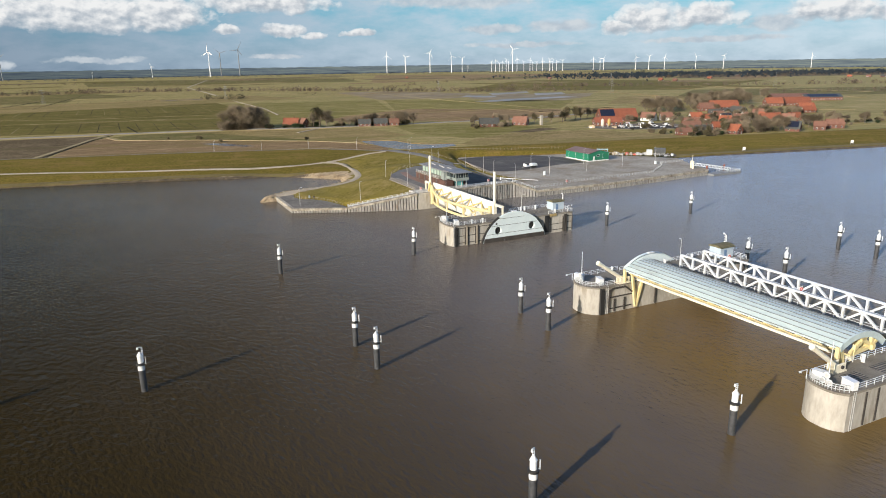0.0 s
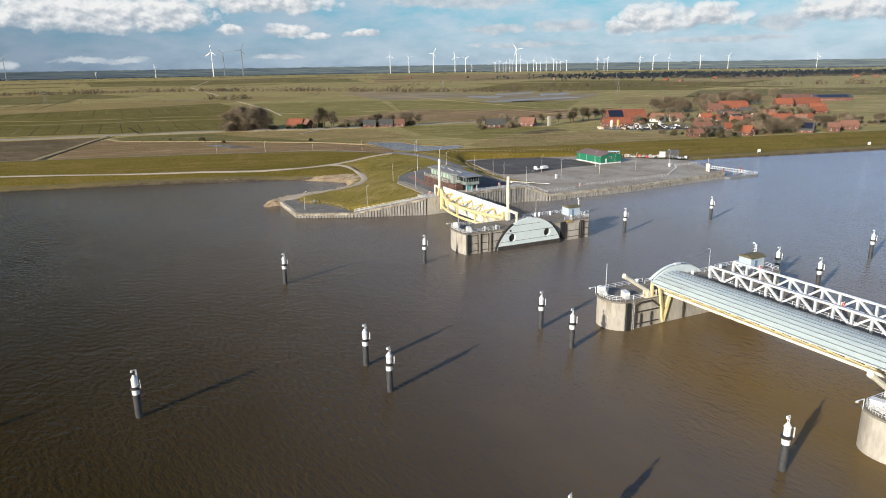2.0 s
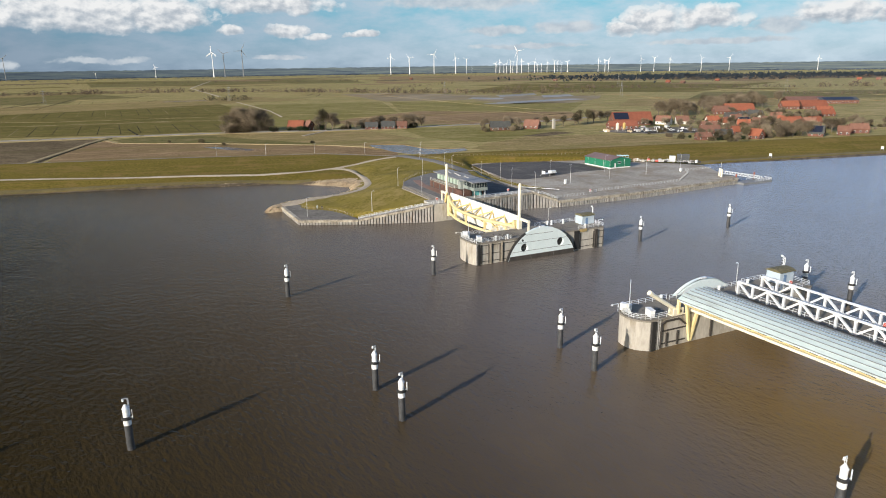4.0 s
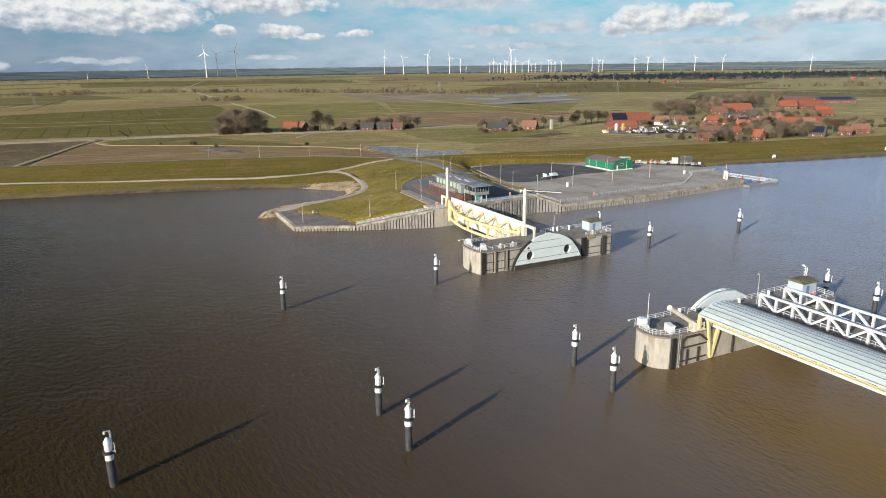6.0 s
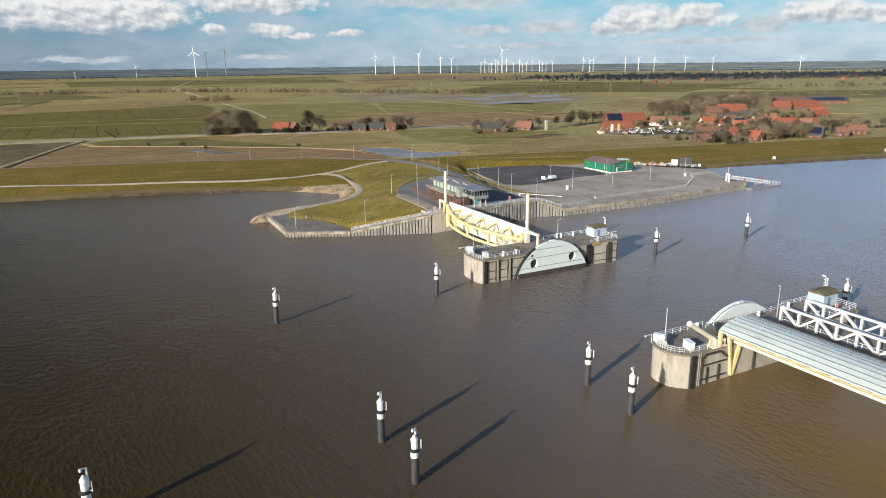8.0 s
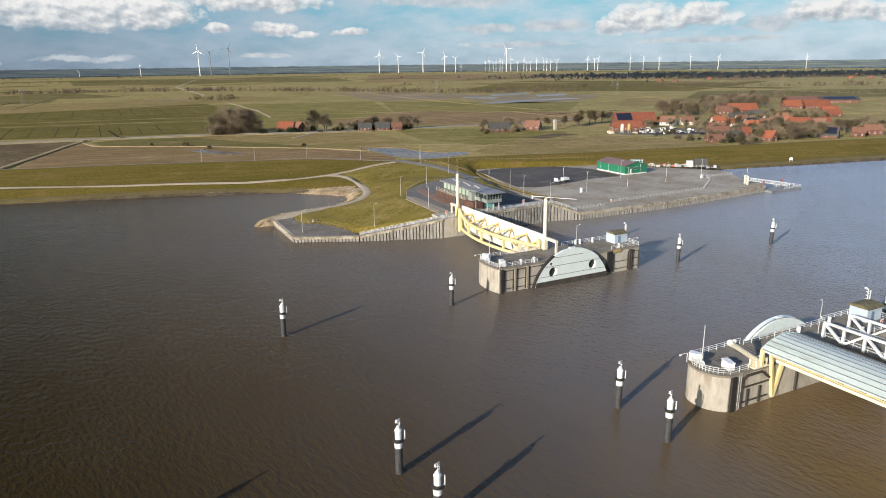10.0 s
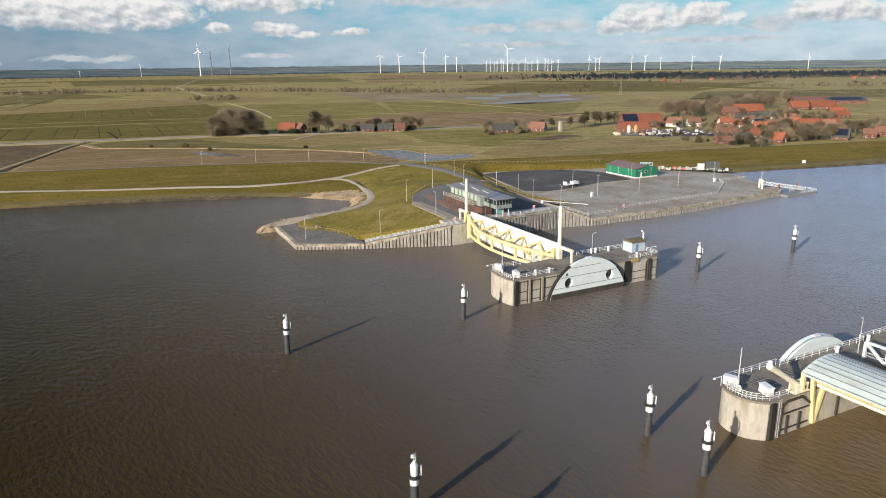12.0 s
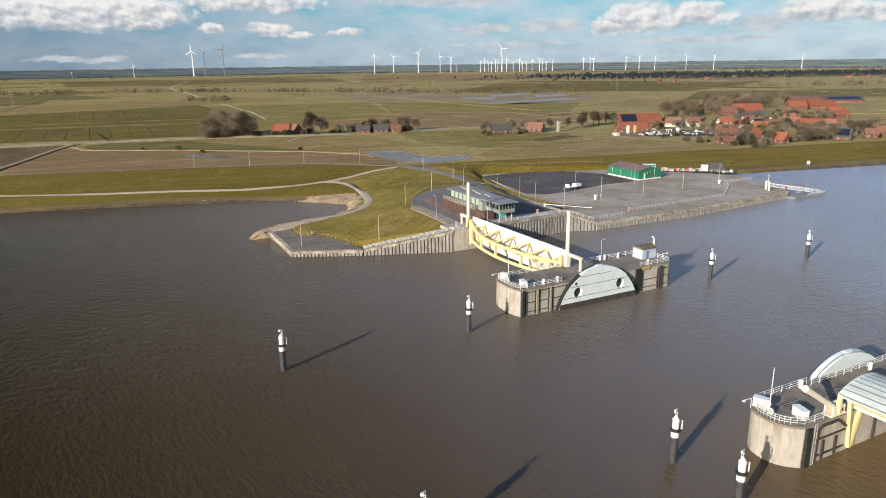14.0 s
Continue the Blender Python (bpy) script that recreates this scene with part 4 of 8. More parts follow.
def cylinder_jack(x, y, z, dx, dz, label, turn=0):
    """A lifting jack lying on its trunnion bracket."""
    j = thing("hydraulic_jack", pose(x, y, z, 0, 0, turn), label, "hydraulic jack", "hydraulic jacks")
    top = Vector((dx, 0, dz))
    bm = bmesh.new()
    tube(bm, (0, 0, 0.9), Vector((0, 0, 0.9)) + top, 0.42, 14)
    part("barrel", bm, CREAM, j)
    bm = bmesh.new()
    tube(bm, Vector((0, 0, 0.9)) + top * 0.94, Vector((0, 0, 0.9)) + top * 1.05, 0.5, 14)
    part("end_cap", bm, CREAM, j)
    bm = bmesh.new()
    box(bm, -1.3, -0.75, 0, 1.5, -0.45, 1.5, 0.1)
    box(bm, -1.3, 0.45, 0, 1.5, 0.75, 1.5, 0.1)
    box(bm, -1.6, -0.8, 0, 1.8, 0.8, 0.16)
    part("bracket", bm, CREAM, j)
    bm = bmesh.new()
    tube(bm, (0.4, -0.95, 0.9), (0.4, 0.95, 0.9), 0.3, 12)
    part("trunnion", bm, TIMBER, j)
    return j


cylinder_jack(9.0, -67.0, PIER_TOP, -7.0, 4.6, "cream hydraulic jack raised on its bracket on the pier")
cylinder_jack(8.8, -118.7, PIER_TOP, -6.4, 4.5, "cream hydraulic jack under the gate's end", 0)


def service_bridge():
    """The road bridge across the side opening, between two white trusses."""
    b = thing("truss_bridge", pose(29, -64.8, 0, 0, 0, 1.2) @ pose(-29, 64.8, 0), "white steel truss bridge carrying a service road between piers", "bridge")
    y0, y1 = -124.0, -64.8
    bm = bmesh.new()
    box(bm, 29.0, y0, 5.9, 36.4, y1, 6.62, 0.03)
    part("deck", bm, DECK, b, "grey roadway slab")
    for x in (28.9, 36.5):
        for z, w, mat in ((6.6, 0.45, DECK), (9.75, 0.42, STEEL_WHITE)):
            bm = bmesh.new()
            beam(bm, (x, y0, z), (x, y1, z), w, w)
            part("chord", bm, mat, b)
        n = 16
        for i in range(n + 1):
            y = y0 + (y1 - y0) * i / n
            bm = bmesh.new()
            beam(bm, (x, y, 6.7), (x, y, 9.7), 0.42, 0.42)
            part("post", bm, STEEL_WHITE, b)
        for i in range(n):
            a, c = y0 + (y1 - y0) * i / n, y0 + (y1 - y0) * (i + 1) / n
            bm = bmesh.new()
            p, q = ((x, a, 6.75), (x, c, 9.65)) if i % 2 else ((x, a, 9.65), (x, c, 6.75))
            beam(bm, p, q, 0.4, 0.4)
            part("diagonal", bm, STEEL_WHITE, b)
    for x in (29.6, 35.8):
        bm = bmesh.new()
        rail(bm, [(x, y0), (x, y1)], 6.62, 1.0, 2.6, 2, 0.05)
        part("handrail", bm, STEEL_WHITE, b)
    return b


service_bridge()


SKIN_WHITE = surface("white gate skin", (0.6, 0.62, 0.61), (0.74, 0.75, 0.73), 0.45, grain=2, patch=0.35, stain=(0.5, 0.44, 0.3), stain_at=0.66, stretch=(1, 1, 0.5))
# the yellow toned down, with the struts' shade put into the paint
SHADED_OCHRE = surface("shaded ochre yellow", (0.5, 0.37, 0.14), (0.68, 0.54, 0.25), 0.5, grain=3, patch=0.6, stain=(0.34, 0.22, 0.08), stain_at=0.62)


def arch_gate():
    """The lift gate between the far pier and the land: a white skin plate held by a bowed yellow truss."""
    y0, y1 = 11.3, 56.6
    g = thing("lift_gate", pose(0, 0, 0), "white lift gate plate braced by a bowed yellow truss", "flood gate")
    line = lambda y: 20.2 - (y - 11.0) / 46.0                       # the skin's top edge, from mast to mast
    bow = lambda y: line(y) - 0.6 - 4.3 * (1 - ((y - 34) / 23) ** 2)
    lift = lambda y: 7.0 + 2.2 * max(0.0, (y - 44) / 12.6) ** 2         # the upper chord climbs to the abutment
    n = 24
    ys = [y0 + (y1 - y0) * i / n for i in range(n + 1)]
    prof = [(0.5, 2.0), (-0.1, 4.5), (-0.25, 7.0), (0.0, 10.4), (0.35, 10.4), (0.2, 7.0), (0.4, 4.5), (0.9, 2.0)]
    k = 6
    for i in range(k):                                                  # welded plates side by side
        ya, yb = y0 + (y1 - y0) * i / k, y0 + (y1 - y0) * (i + 1) / k
        bm = bmesh.new()
        lo = [bm.verts.new((line(ya) + x, ya, z)) for x, z in prof]
        hi = [bm.verts.new((line(yb) + x, yb, z)) for x, z in prof]
        for j in range(8):
            bm.faces.new((lo[j], lo[(j + 1) % 8], hi[(j + 1) % 8], hi[j]))
        bm.faces.new(lo[::-1]), bm.faces.new(hi)
        part("skin_plate", bm, SKIN_WHITE, g, "white steel skin plate")
    for i in range(1, 12):
        y = y0 + (y1 - y0) * i / 12
        bm = bmesh.new()
        beam(bm, (line(y) - 0.3, y, 7.0), (line(y) - 0.06, y, 10.3), 0.1, 0.14)
        beam(bm, (line(y) - 0.3, y, 7.0), (line(y) - 0.16, y, 4.4), 0.1, 0.14)
        part("stiffener", bm, SKIN_WHITE, g)
    for top, r in ((True, 0.5), (False, 0.45)):
        bm = bmesh.new()
        sweep(bm, [(bow(a), a, lift(a) if top else 3.4) for a in ys], r)
        part("bowed_chord", bm, YELLOW, g)
    for i in (2, 7, 13, 18, 23):
        y = ys[i]
        bm = bmesh.new()
        beam(bm, (bow(y), y, 3.4), (bow(y), y, lift(y)), 0.6, 0.6)
        part("post", bm, YELLOW, g)
    for i in range(0, n, 4):
        a, b, c = ys[i], ys[min(i + 2, n)], ys[min(i + 4, n)]
        for top, zz, rr in ((True, 8.9, 0.25),):
            z = lift(b) if top else 3.4
            for q in (a, c):
                bm = bmesh.new()
                tube(bm, (bow(b), b, z), (line(q) - 0.2, q, zz), rr, 8)
                part("strut", bm, SHADED_OCHRE, g, "yellow strut in a shaded ochre tone")
        for p, q in (((bow(b), b, lift(b)), (line(b) - 0.2, b, 4.2)), ((line(b) - 0.2, b, 3.6), (line(c) - 0.2, c, 9.4))):
            bm = bmesh.new()
            tube(bm, p, q, 0.17, 8)
            part("strut", bm, SHADED_OCHRE, g, "yellow strut in a shaded ochre tone")
    for ya, yb in ((17.0, 12.4), (22.0, 17.0)):
        for za, zb in ((3.6, 6.9), (6.9, 3.6)):
            bm = bmesh.new()
            beam(bm, (bow(ya), ya, za), (bow(yb), yb, zb), 0.26, 0.26)
            part("cross_brace", bm, YELLOW, g)
    for y, sgn in ((y0, 1), (y1, -1)):
        bm = bmesh.new()
        x = line(y)
        box(bm, x - 1.4, min(y, y + sgn * 1.0), 1.8, x + 0.6, max(y, y + sgn * 1.0), 9.0, 0.08)
        part("end_frame", bm, YELLOW, g)
    bm = bmesh.new()                                                    # the curved guide shoe at the abutment
    sweep(bm, [(line(57) - 0.9 - 0.8 * math.sin(t * 0.5), 57.4, 10.4 - t * 1.1) for t in range(7)], 0.42)
    part("guide_shoe", bm, SHADED_OCHRE, g, "ochre curved guide shoe")
    return g


arch_gate()


def hoist_mast(x, y, sgn, label):
    m = thing("hoist_mast", pose(x, y, PIER_TOP), label, "mast", "gate masts")
    bm = bmesh.new()
    lathe(bm, [(0.5, 0), (0.5, 13.7), (0.38, 13.95), (0.36, 14.2)], 16)
    part("column", bm, CREAM, m)
    bm = bmesh.new()
    box(bm, -0.62, -0.62, 0, 0.62, 0.62, 3.6, 0.08)
    part("pedestal", bm, CREAM, m)
    bm = bmesh.new()
    beam(bm, (0.3, sgn * 0.2, 3.2), (0.3, sgn * 5.2, 3.2), 0.7, 0.7)
    beam(bm, (0.3, sgn * 4.9, 0), (0.3, sgn * 4.9, 3.0), 0.5, 0.5)
    part("portal", bm, CREAM, m)
    return m


hoist_mast(20.0, 10.2, -1, "cream hoist mast of the lift gate on its pier")
hoist_mast(18.9, 58.9, 1, "cream hoist mast of the lift gate on the abutment")

# railings round the pier decks
def round_rail(p, x0, x1, y0, y1, bulge):
    plan = nose_plan(x0 + 0.3, x1 - 0.3, y0 + 0.3, y1 - 0.3, bulge)
    bm = bmesh.new()
    rail(bm, plan[2:], PIER_TOP, step=1.6)
    part("nose_railing", bm, STEEL_WHITE, p, "white tubular steel railing")


round_rail(PA, -0.2, 45.0, 0.7, 10.9, 0.9)
round_rail(PB, 2.0, 49.0, -67.6, -58.9, 2.6)
round_rail(PC, 3.4, 52.0, -124.8, -117.6, 1.6)
for p, lines in ((PA, ([(0, 1.0), (11.5, 1.0)], [(0, 10.6), (18.5, 10.6)], [(35.5, 1.0), (45.1, 1.0), (45.1, 10.6), (26.0, 10.6)])),
                 (PB, ([(2.3, -67.3), (6.4, -67.3)], [(2.3, -59.2), (14.0, -59.2)], [(14.0, -60.0), (36.5, -60.0)], [(38.0, -67.3), (48.7, -67.3), (48.7, -59.2), (36.5, -59.2)])),
                 (PC, ([(3.7, -124.5), (51.7, -124.5)], [(3.7, -117.9), (9.0, -117.9)], [(12.5, -117.9), (28.0, -117.9)]))):
    for line in lines:
        railing(line, PIER_TOP, p)


def signal_mast(m, label):
    """The fairway lights on a pier's nose: three round shades on a mast."""
    s = thing("signal_mast", m, label, "signal light", "fairway signals")
    bm = bmesh.new()
    tube(bm, (0, 0, 0), (0, 0, 7.4), 0.09, 8, 0.05)
    part("mast", bm, STEEL_WHITE, s)
    for dy, z in ((0.0, 1.9), (-0.55, 0.9), (0.6, 0.9)):
        bm = bmesh.new()
        tube(bm, (-0.35, dy, z), (-0.5, dy, z), 0.5, 18)
        shade = part("shade", bm, STEEL_WHITE, s)
        bm = bmesh.new()
        tube(bm, (-0.48, dy, z), (-0.53, dy, z), 0.36, 14)
        part("lens", bm, GALV, shade, "grey signal lens")
    bm = bmesh.new()
    box(bm, -0.35, -0.6, 0.8, -0.05, 0.65, 0.95)
    box(bm, -0.3, -0.06, 0.6, 0.0, 0.06, 2.2)
    part("bracket", bm, STEEL_WHITE, s)
    return s


def cabinet(m, sx, sy, sz, label):
    c = thing("equipment_cabinet", m, label, "cabinet", "pier cabinets")
    bm = bmesh.new()
    box(bm, -sx / 2, -sy / 2, 0.1, sx / 2, sy / 2, sz, 0.06)
    part("housing", bm, WHITE, c)
    bm = bmesh.new()
    box(bm, -sx / 2 - 0.05, -sy / 2 - 0.05, sz, sx / 2 + 0.05, sy / 2 + 0.05, sz + 0.07)
    part("lid", bm, WHITE, c)
    bm = bmesh.new()
    box(bm, -sx / 2 + 0.08, -sy / 2 + 0.08, 0, sx / 2 - 0.08, sy / 2 - 0.08, 0.1)
    part("plinth", bm, TIMBER, c)
    return c


def hut(m, label):
    h = thing("hut", m, label, "hut", "pier huts")
    bm = bmesh.new()
    box(bm, -2.3, -1.8, 0, 2.3, 1.8, 2.7, 0.04)
    part("wall", bm, surface("pale blue render", (0.38, 0.47, 0.56), (0.48, 0.56, 0.64), 0.7, grain=3, patch=0.4), h)
    bm = bmesh.new()
    n = 10
    prof = [(-2.1 + 4.2 * i / n, 2.8 + 0.5 * (1 - ((-2.1 + 4.2 * i / n) / 2.1) ** 2)) for i in range(n + 1)]
    prof = [(-2.1, 2.68)] + prof + [(2.1, 2.68)]
    lo = [bm.verts.new((-2.55, y, z)) for y, z in prof]
    hi = [bm.verts.new((2.55, y, z)) for y, z in prof]
    for k in range(len(prof)):
        bm.faces.new((lo[k], lo[(k + 1) % len(prof)], hi[(k + 1) % len(prof)], hi[k]))
    bm.faces.new(lo[::-1]), bm.faces.new(hi)
    part("roof", bm, surface("mossy roof", (0.1, 0.088, 0.05), (0.2, 0.175, 0.1), 0.95, grain=3, patch=0.9, stain=(0.06, 0.065, 0.03), stain_at=0.52), h, "vaulted roof grown over with moss")
    bm = bmesh.new()
    box(bm, -1.0, -1.84, 0.05, -0.1, -1.78, 2.1)
    part("door", bm, surface("blue door", (0.12, 0.2, 0.35), (0.16, 0.26, 0.42), 0.5), h)
    return h


for (x, y) in ((0.3, 6.5), (0.6, -62.8), (2.9, -121.5)):
    signal_mast(pose(x, y, PIER_TOP), "white fairway signal mast with three round lights")
for x, y, r in ((0.9, 9.0, 20), (1.6, 2.3, -12), (1.4, -60.9, 25), (3.6, -65.6, -15), (3.8, -119.6, 15), (5.0, -123.6, -10)):
    cabinet(pose(x, y, PIER_TOP, 0, 0, r), 1.1, 2.2, 1.5, "white steel equipment cabinet beside the nose railing")
hut(pose(42.6, 7.2, PIER_TOP), "pale blue hut with mossy vaulted roof on the pier")
hut(pose(45.6, -62.0, PIER_TOP), "pale blue hut with mossy vaulted roof beside the bridge")

# ---------------------------------------------------------------- quays, walls and paved ground
def lerp2(p, q, t):
    return (p[0] + (q[0] - p[0]) * t, p[1] + (q[1] - p[1]) * t)


def pile_wall(name, p, q, top_p, top_q, spacing, cap, label, cap_drop=0.0):
    """A quay wall: upright piles in a row before a dark back, under a concrete coping."""
    w = thing(name, pose(0, 0, 0), label, "quay wall", "quay walls")
    d = Vector((q[0] - p[0], q[1] - p[1]))
    length = d.length
    d.normalize()
    nrm = Vector((d.y, -d.x))                        # towards the water
    n = max(2, round(length / spacing))
    bm = bmesh.new()
    a0, b0 = (p[0] - nrm.x * 0.5, p[1] - nrm.y * 0.5), (q[0] - nrm.x * 0.5, q[1] - nrm.y * 0.5)
    vs = [(p[0], p[1], top_p - cap), (q[0], q[1], top_q - cap), (b0[0], b0[1], top_q - cap), (a0[0], a0[1], top_p - cap)]
    hi = [bm.verts.new(v) for v in vs]
    lo = [bm.verts.new((v[0], v[1], -3)) for v in vs]
    for k in range(4):
        bm.faces.new((lo[k], lo[(k + 1) % 4], hi[(k + 1) % 4], hi[k]))
    bm.faces.new(hi)
    # near-black colour gives the shade in the gaps between the piles
    part("back_wall", bm, TIMBER, w, "sheet wall darkened for the shade between piles")
    for i in range(n):
        t = (i + 0.5) / n
        x, y = lerp2(p, q, t)
        z = top_p + (top_q - top_p) * t - cap
        wd = length / n * 0.42
        bm = bmesh.new()
        c = [(x - d.x * wd + nrm.x * 0.0, y - d.y * wd), (x - d.x * wd * 0.7 + nrm.x * 0.42, y - d.y * wd * 0.7 + nrm.y * 0.42), (x + d.x * wd * 0.7 + nrm.x * 0.42, y + d.y * wd * 0.7 + nrm.y * 0.42), (x + d.x * wd, y + d.y * wd)]
        prism(bm, c, -3, z)
        part("sheet_pile", bm, SHEET, w)
    k = max(1, round(length / 6))
    for i in range(k):
        (ax, ay), (bx, by) = lerp2(p, q, i / k + 0.002), lerp2(p, q, (i + 1) / k - 0.002)
        za, zb = top_p + (top_q - top_p) * i / k, top_p + (top_q - top_p) * (i + 1) / k
        bm = bmesh.new()
        o, b = nrm * 0.55, nrm * -0.75
        lo = [bm.verts.new(v) for v in ((ax + o.x, ay + o.y, za - cap), (bx + o.x, by + o.y, zb - cap), (bx + b.x, by + b.y, zb - cap), (ax + b.x, ay + b.y, za - cap))]
        hi = [bm.verts.new((v.co.x, v.co.y, v.co.z + cap + 0.06)) for v in lo]
        for j in range(4):
            bm.faces.new((lo[j], lo[(j + 1) % 4], hi[(j + 1) % 4], hi[j]))
        bm.faces.new(lo[::-1]), bm.faces.new(hi)
        part("coping", bm, COPING, w, "weathered concrete coping")
    return w


platform = patch("pavement", APRON, Z_SPIT, surface("platform concrete", (0.115, 0.104, 0.088), (0.235, 0.213, 0.182), 0.9, grain=0.9, patch=0.1, stain=(0.12, 0.11, 0.1), spread=0.1), "worn grey concrete apron behind the quay", "pavement", thick=5)
pile_wall("quay_wall", (-32.6, 104.5), (-32.6, 76.0), Z_SPIT, Z_SPIT, 1.1, 0.8, "low quay wall with dark piles and concrete coping")
pile_wall("quay_wall", (-32.4, 76.0), (-13.4, 66.9), Z_SPIT, Z_SPIT, 1.1, 0.8, "low quay wall with dark piles and concrete coping")
pile_wall("quay_wall", (-13.2, 66.8), (12.4, 57.1), Z_SPIT, PIER_TOP, 1.1, 0.7, "rising sheet pile wing wall with concrete coping")
pile_wall("quay_wall", (24.4, 58.3), (57.8, 60.4), PIER_TOP, PIER_TOP, 1.25, 0.7, "tall sheet pile wall beside the lift gate")
pile_wall("quay_wall", (58.0, 60.4), (67.6, 57.0), PIER_TOP, Z_QUAY + 0.3, 1.2, 0.8, "sheet pile wing wall sloping to the yard")
pile_wall("quay_wall", (67.8, 56.8), (110.0, 55.6), Z_QUAY, Z_QUAY, 1.25, 1.0, "long quay wall of piles under weathered coping")
pile_wall("quay_wall", (110.2, 55.6), (171.5, 60.4), Z_QUAY, Z_QUAY, 1.25, 1.0, "long quay wall of piles under weathered coping")
pile_wall("quay_wall", (171.7, 60.5), (178.0, 76.0), Z_QUAY, Z_QUAY, 1.25, 1.2, "short return of the quay wall at the jetty")

bm = bmesh.new()
prism(bm, [(12.6, 57.0), (24.2, 57.0), (24.2, 66), (12.6, 66)], -4, PIER_TOP)
abutment = solo("abutment", bm, CONCRETE, "weathered concrete abutment of the lift gate", "abutment", "structure")

# sloping walk behind the wing wall, and its railing
bm = bmesh.new()
q = [(-13.0, 67.5, Z_SPIT + 0.05), (12.6, 57.9, PIER_TOP + 0.02), (12.6, 61.3, PIER_TOP + 0.02), (-12.0, 70.5, Z_SPIT + 0.05)]
hi = [bm.verts.new(v) for v in q]
lo = [bm.verts.new((v[0], v[1], v[2] - 2.2)) for v in q]
for k in range(4):
    bm.faces.new((lo[k], lo[(k + 1) % 4], hi[(k + 1) % 4], hi[k]))
bm.faces.new(hi), bm.faces.new(lo[::-1])
solo("ramp", bm, CONCRETE, "sloping concrete walk behind the wing wall", "ramp", "structure")


def slope_rail(name, p, q, zp, zq, label, step=2.0, h=1.1, mat=None):
    bm = bmesh.new()
    a, b = Vector((*p, zp)), Vector((*q, zq))
    k = max(1, round((b - a).length / step))
    for i in range(k + 1):
        c = a.lerp(b, i / k)
        tube(bm, c, c + Vector((0, 0, h)), 0.06, 5)
    for f in (1.0, 0.66, 0.33):
        tube(bm, a + Vector((0, 0, h * f)), b + Vector((0, 0, h * f)), 0.05, 5)
    return solo(name, bm, mat or STEEL_WHITE, label, "railing", group="railings of the abutments")


slope_rail("railing", (-13.0, 67.2), (12.6, 57.6), Z_SPIT + 0.1, PIER_TOP + 0.1, "pale railing rising along the wing wall")
slope_rail("railing", (12.8, 57.4), (20.0, 57.4), PIER_TOP, PIER_TOP, "white railing on the abutment")
slope_rail("railing", (25.0, 58.7), (57.6, 60.7), PIER_TOP + 0.05, PIER_TOP + 0.05, "pale railing along the tall sheet pile wall", 2.6)
slope_rail("railing", (58.2, 60.7), (67.4, 57.4), PIER_TOP + 0.05, Z_QUAY + 0.4, "pale railing sloping down to the yard")

patch("pavement", [(24.3, 59.2), (57.5, 61.2), (59.0, 66.5), (24.3, 66.5)], PIER_TOP - 0.02, CONCRETE, "concrete strip behind the tall wall", "pavement", thick=6)
yard = patch("pavement", [(67.8, 57.4), (110, 56.3), (171.3, 61.2), (177.6, 76), (189, 98), (183, 110), (166, 128), (154, 151), (120, 166), (86, 166), (79, 135), (73, 106), (70, 79)], Z_QUAY, PAVING, "wide grey paved yard behind the quay", "pavement", thick=5)
patch("pavement", [(84, 161), (77, 113), (84, 107), (97, 107.5), (118, 113), (136, 112), (138, 137), (120, 163)], Z_QUAY + 0.05, ASPHALT, "dark asphalt field in the yard", "pavement", thick=0.2)
drape("bank", [(76, 167), (120, 171), (156, 155), (170, 130), (186, 113), (196, 104)], 10, GRASS, "grassy strip below the dike", "ground", lift=0.25)

for outline in ([(75.5, 150), (71.6, 120), (70.6, 101), (72.3, 89.6), (76.4, 80.2), (79.4, 82.4), (75.8, 91), (74.2, 101.5), (75.6, 120), (79.6, 150)], [(59.2, 62.2), (67.2, 59.4), (69.4, 61.0), (70.4, 70), (67.8, 78), (60, 78)]):
    patch("verge", outline, Z_QUAY + 0.08, MOUND_GRASS, "rough grass strip beside the yard", "ground", thick=0.3)
# roads and tracks
drape("track", [(-330, 292), (-230, 259), (-122, 221), (-89, 207), (-56, 196), (-26, 184), (-4.6, 180.2), (16.5, 178.8)], 3.4, TRACK, "pale gravel track along the dike's foot", "road")
drape("track", [(9, 179.5), (16.5, 174), (18.4, 163), (17.6, 147), (13.9, 132), (6.6, 120.5), (-4.7, 113.0), (-15, 110.8), (-26, 107.6), (-32.5, 105)], [2.8, 3.4, 3.8, 3.8, 3.8, 3.8, 4.2, 4.8, 5.2, 5], TRACK, "pale gravel track bending round the cove", "road", lift=0.24)
drape("track", [(12, 179), (22, 180), (36, 185), (48.6, 185)], 3.2, TRACK, "pale gravel track climbing the dike", "road", lift=0.22)
drape("road", [(-200, 284), (-120, 262), (-64, 247), (16, 221), (46, 192), (54, 190)], 2.6, surface("narrow road", (0.16, 0.155, 0.15), (0.24, 0.23, 0.22), 0.9, grain=0.6, patch=0.05), "narrow paved lane on the dike's crest", "road", lift=0.12)
drape("road", [(42, 205), (50, 190), (58, 179), (65.7, 167), (69, 150), (70.5, 139)], 6.5, ROAD_GREY, "grey access road coming over the dike", "road", lift=0.35)
drape("road", [(70, 143), (74, 134), (71.5, 115), (69.7, 97), (70, 86), (73, 78)], 4.8, PAVING, "paved road down to the yard", "road", lift=0.4)
drape("road", [(69.5, 143), (64.4, 134.6), (57, 124)], 6.0, ROAD_GREY, "grey access road to the forecourt", "road", lift=0.38)
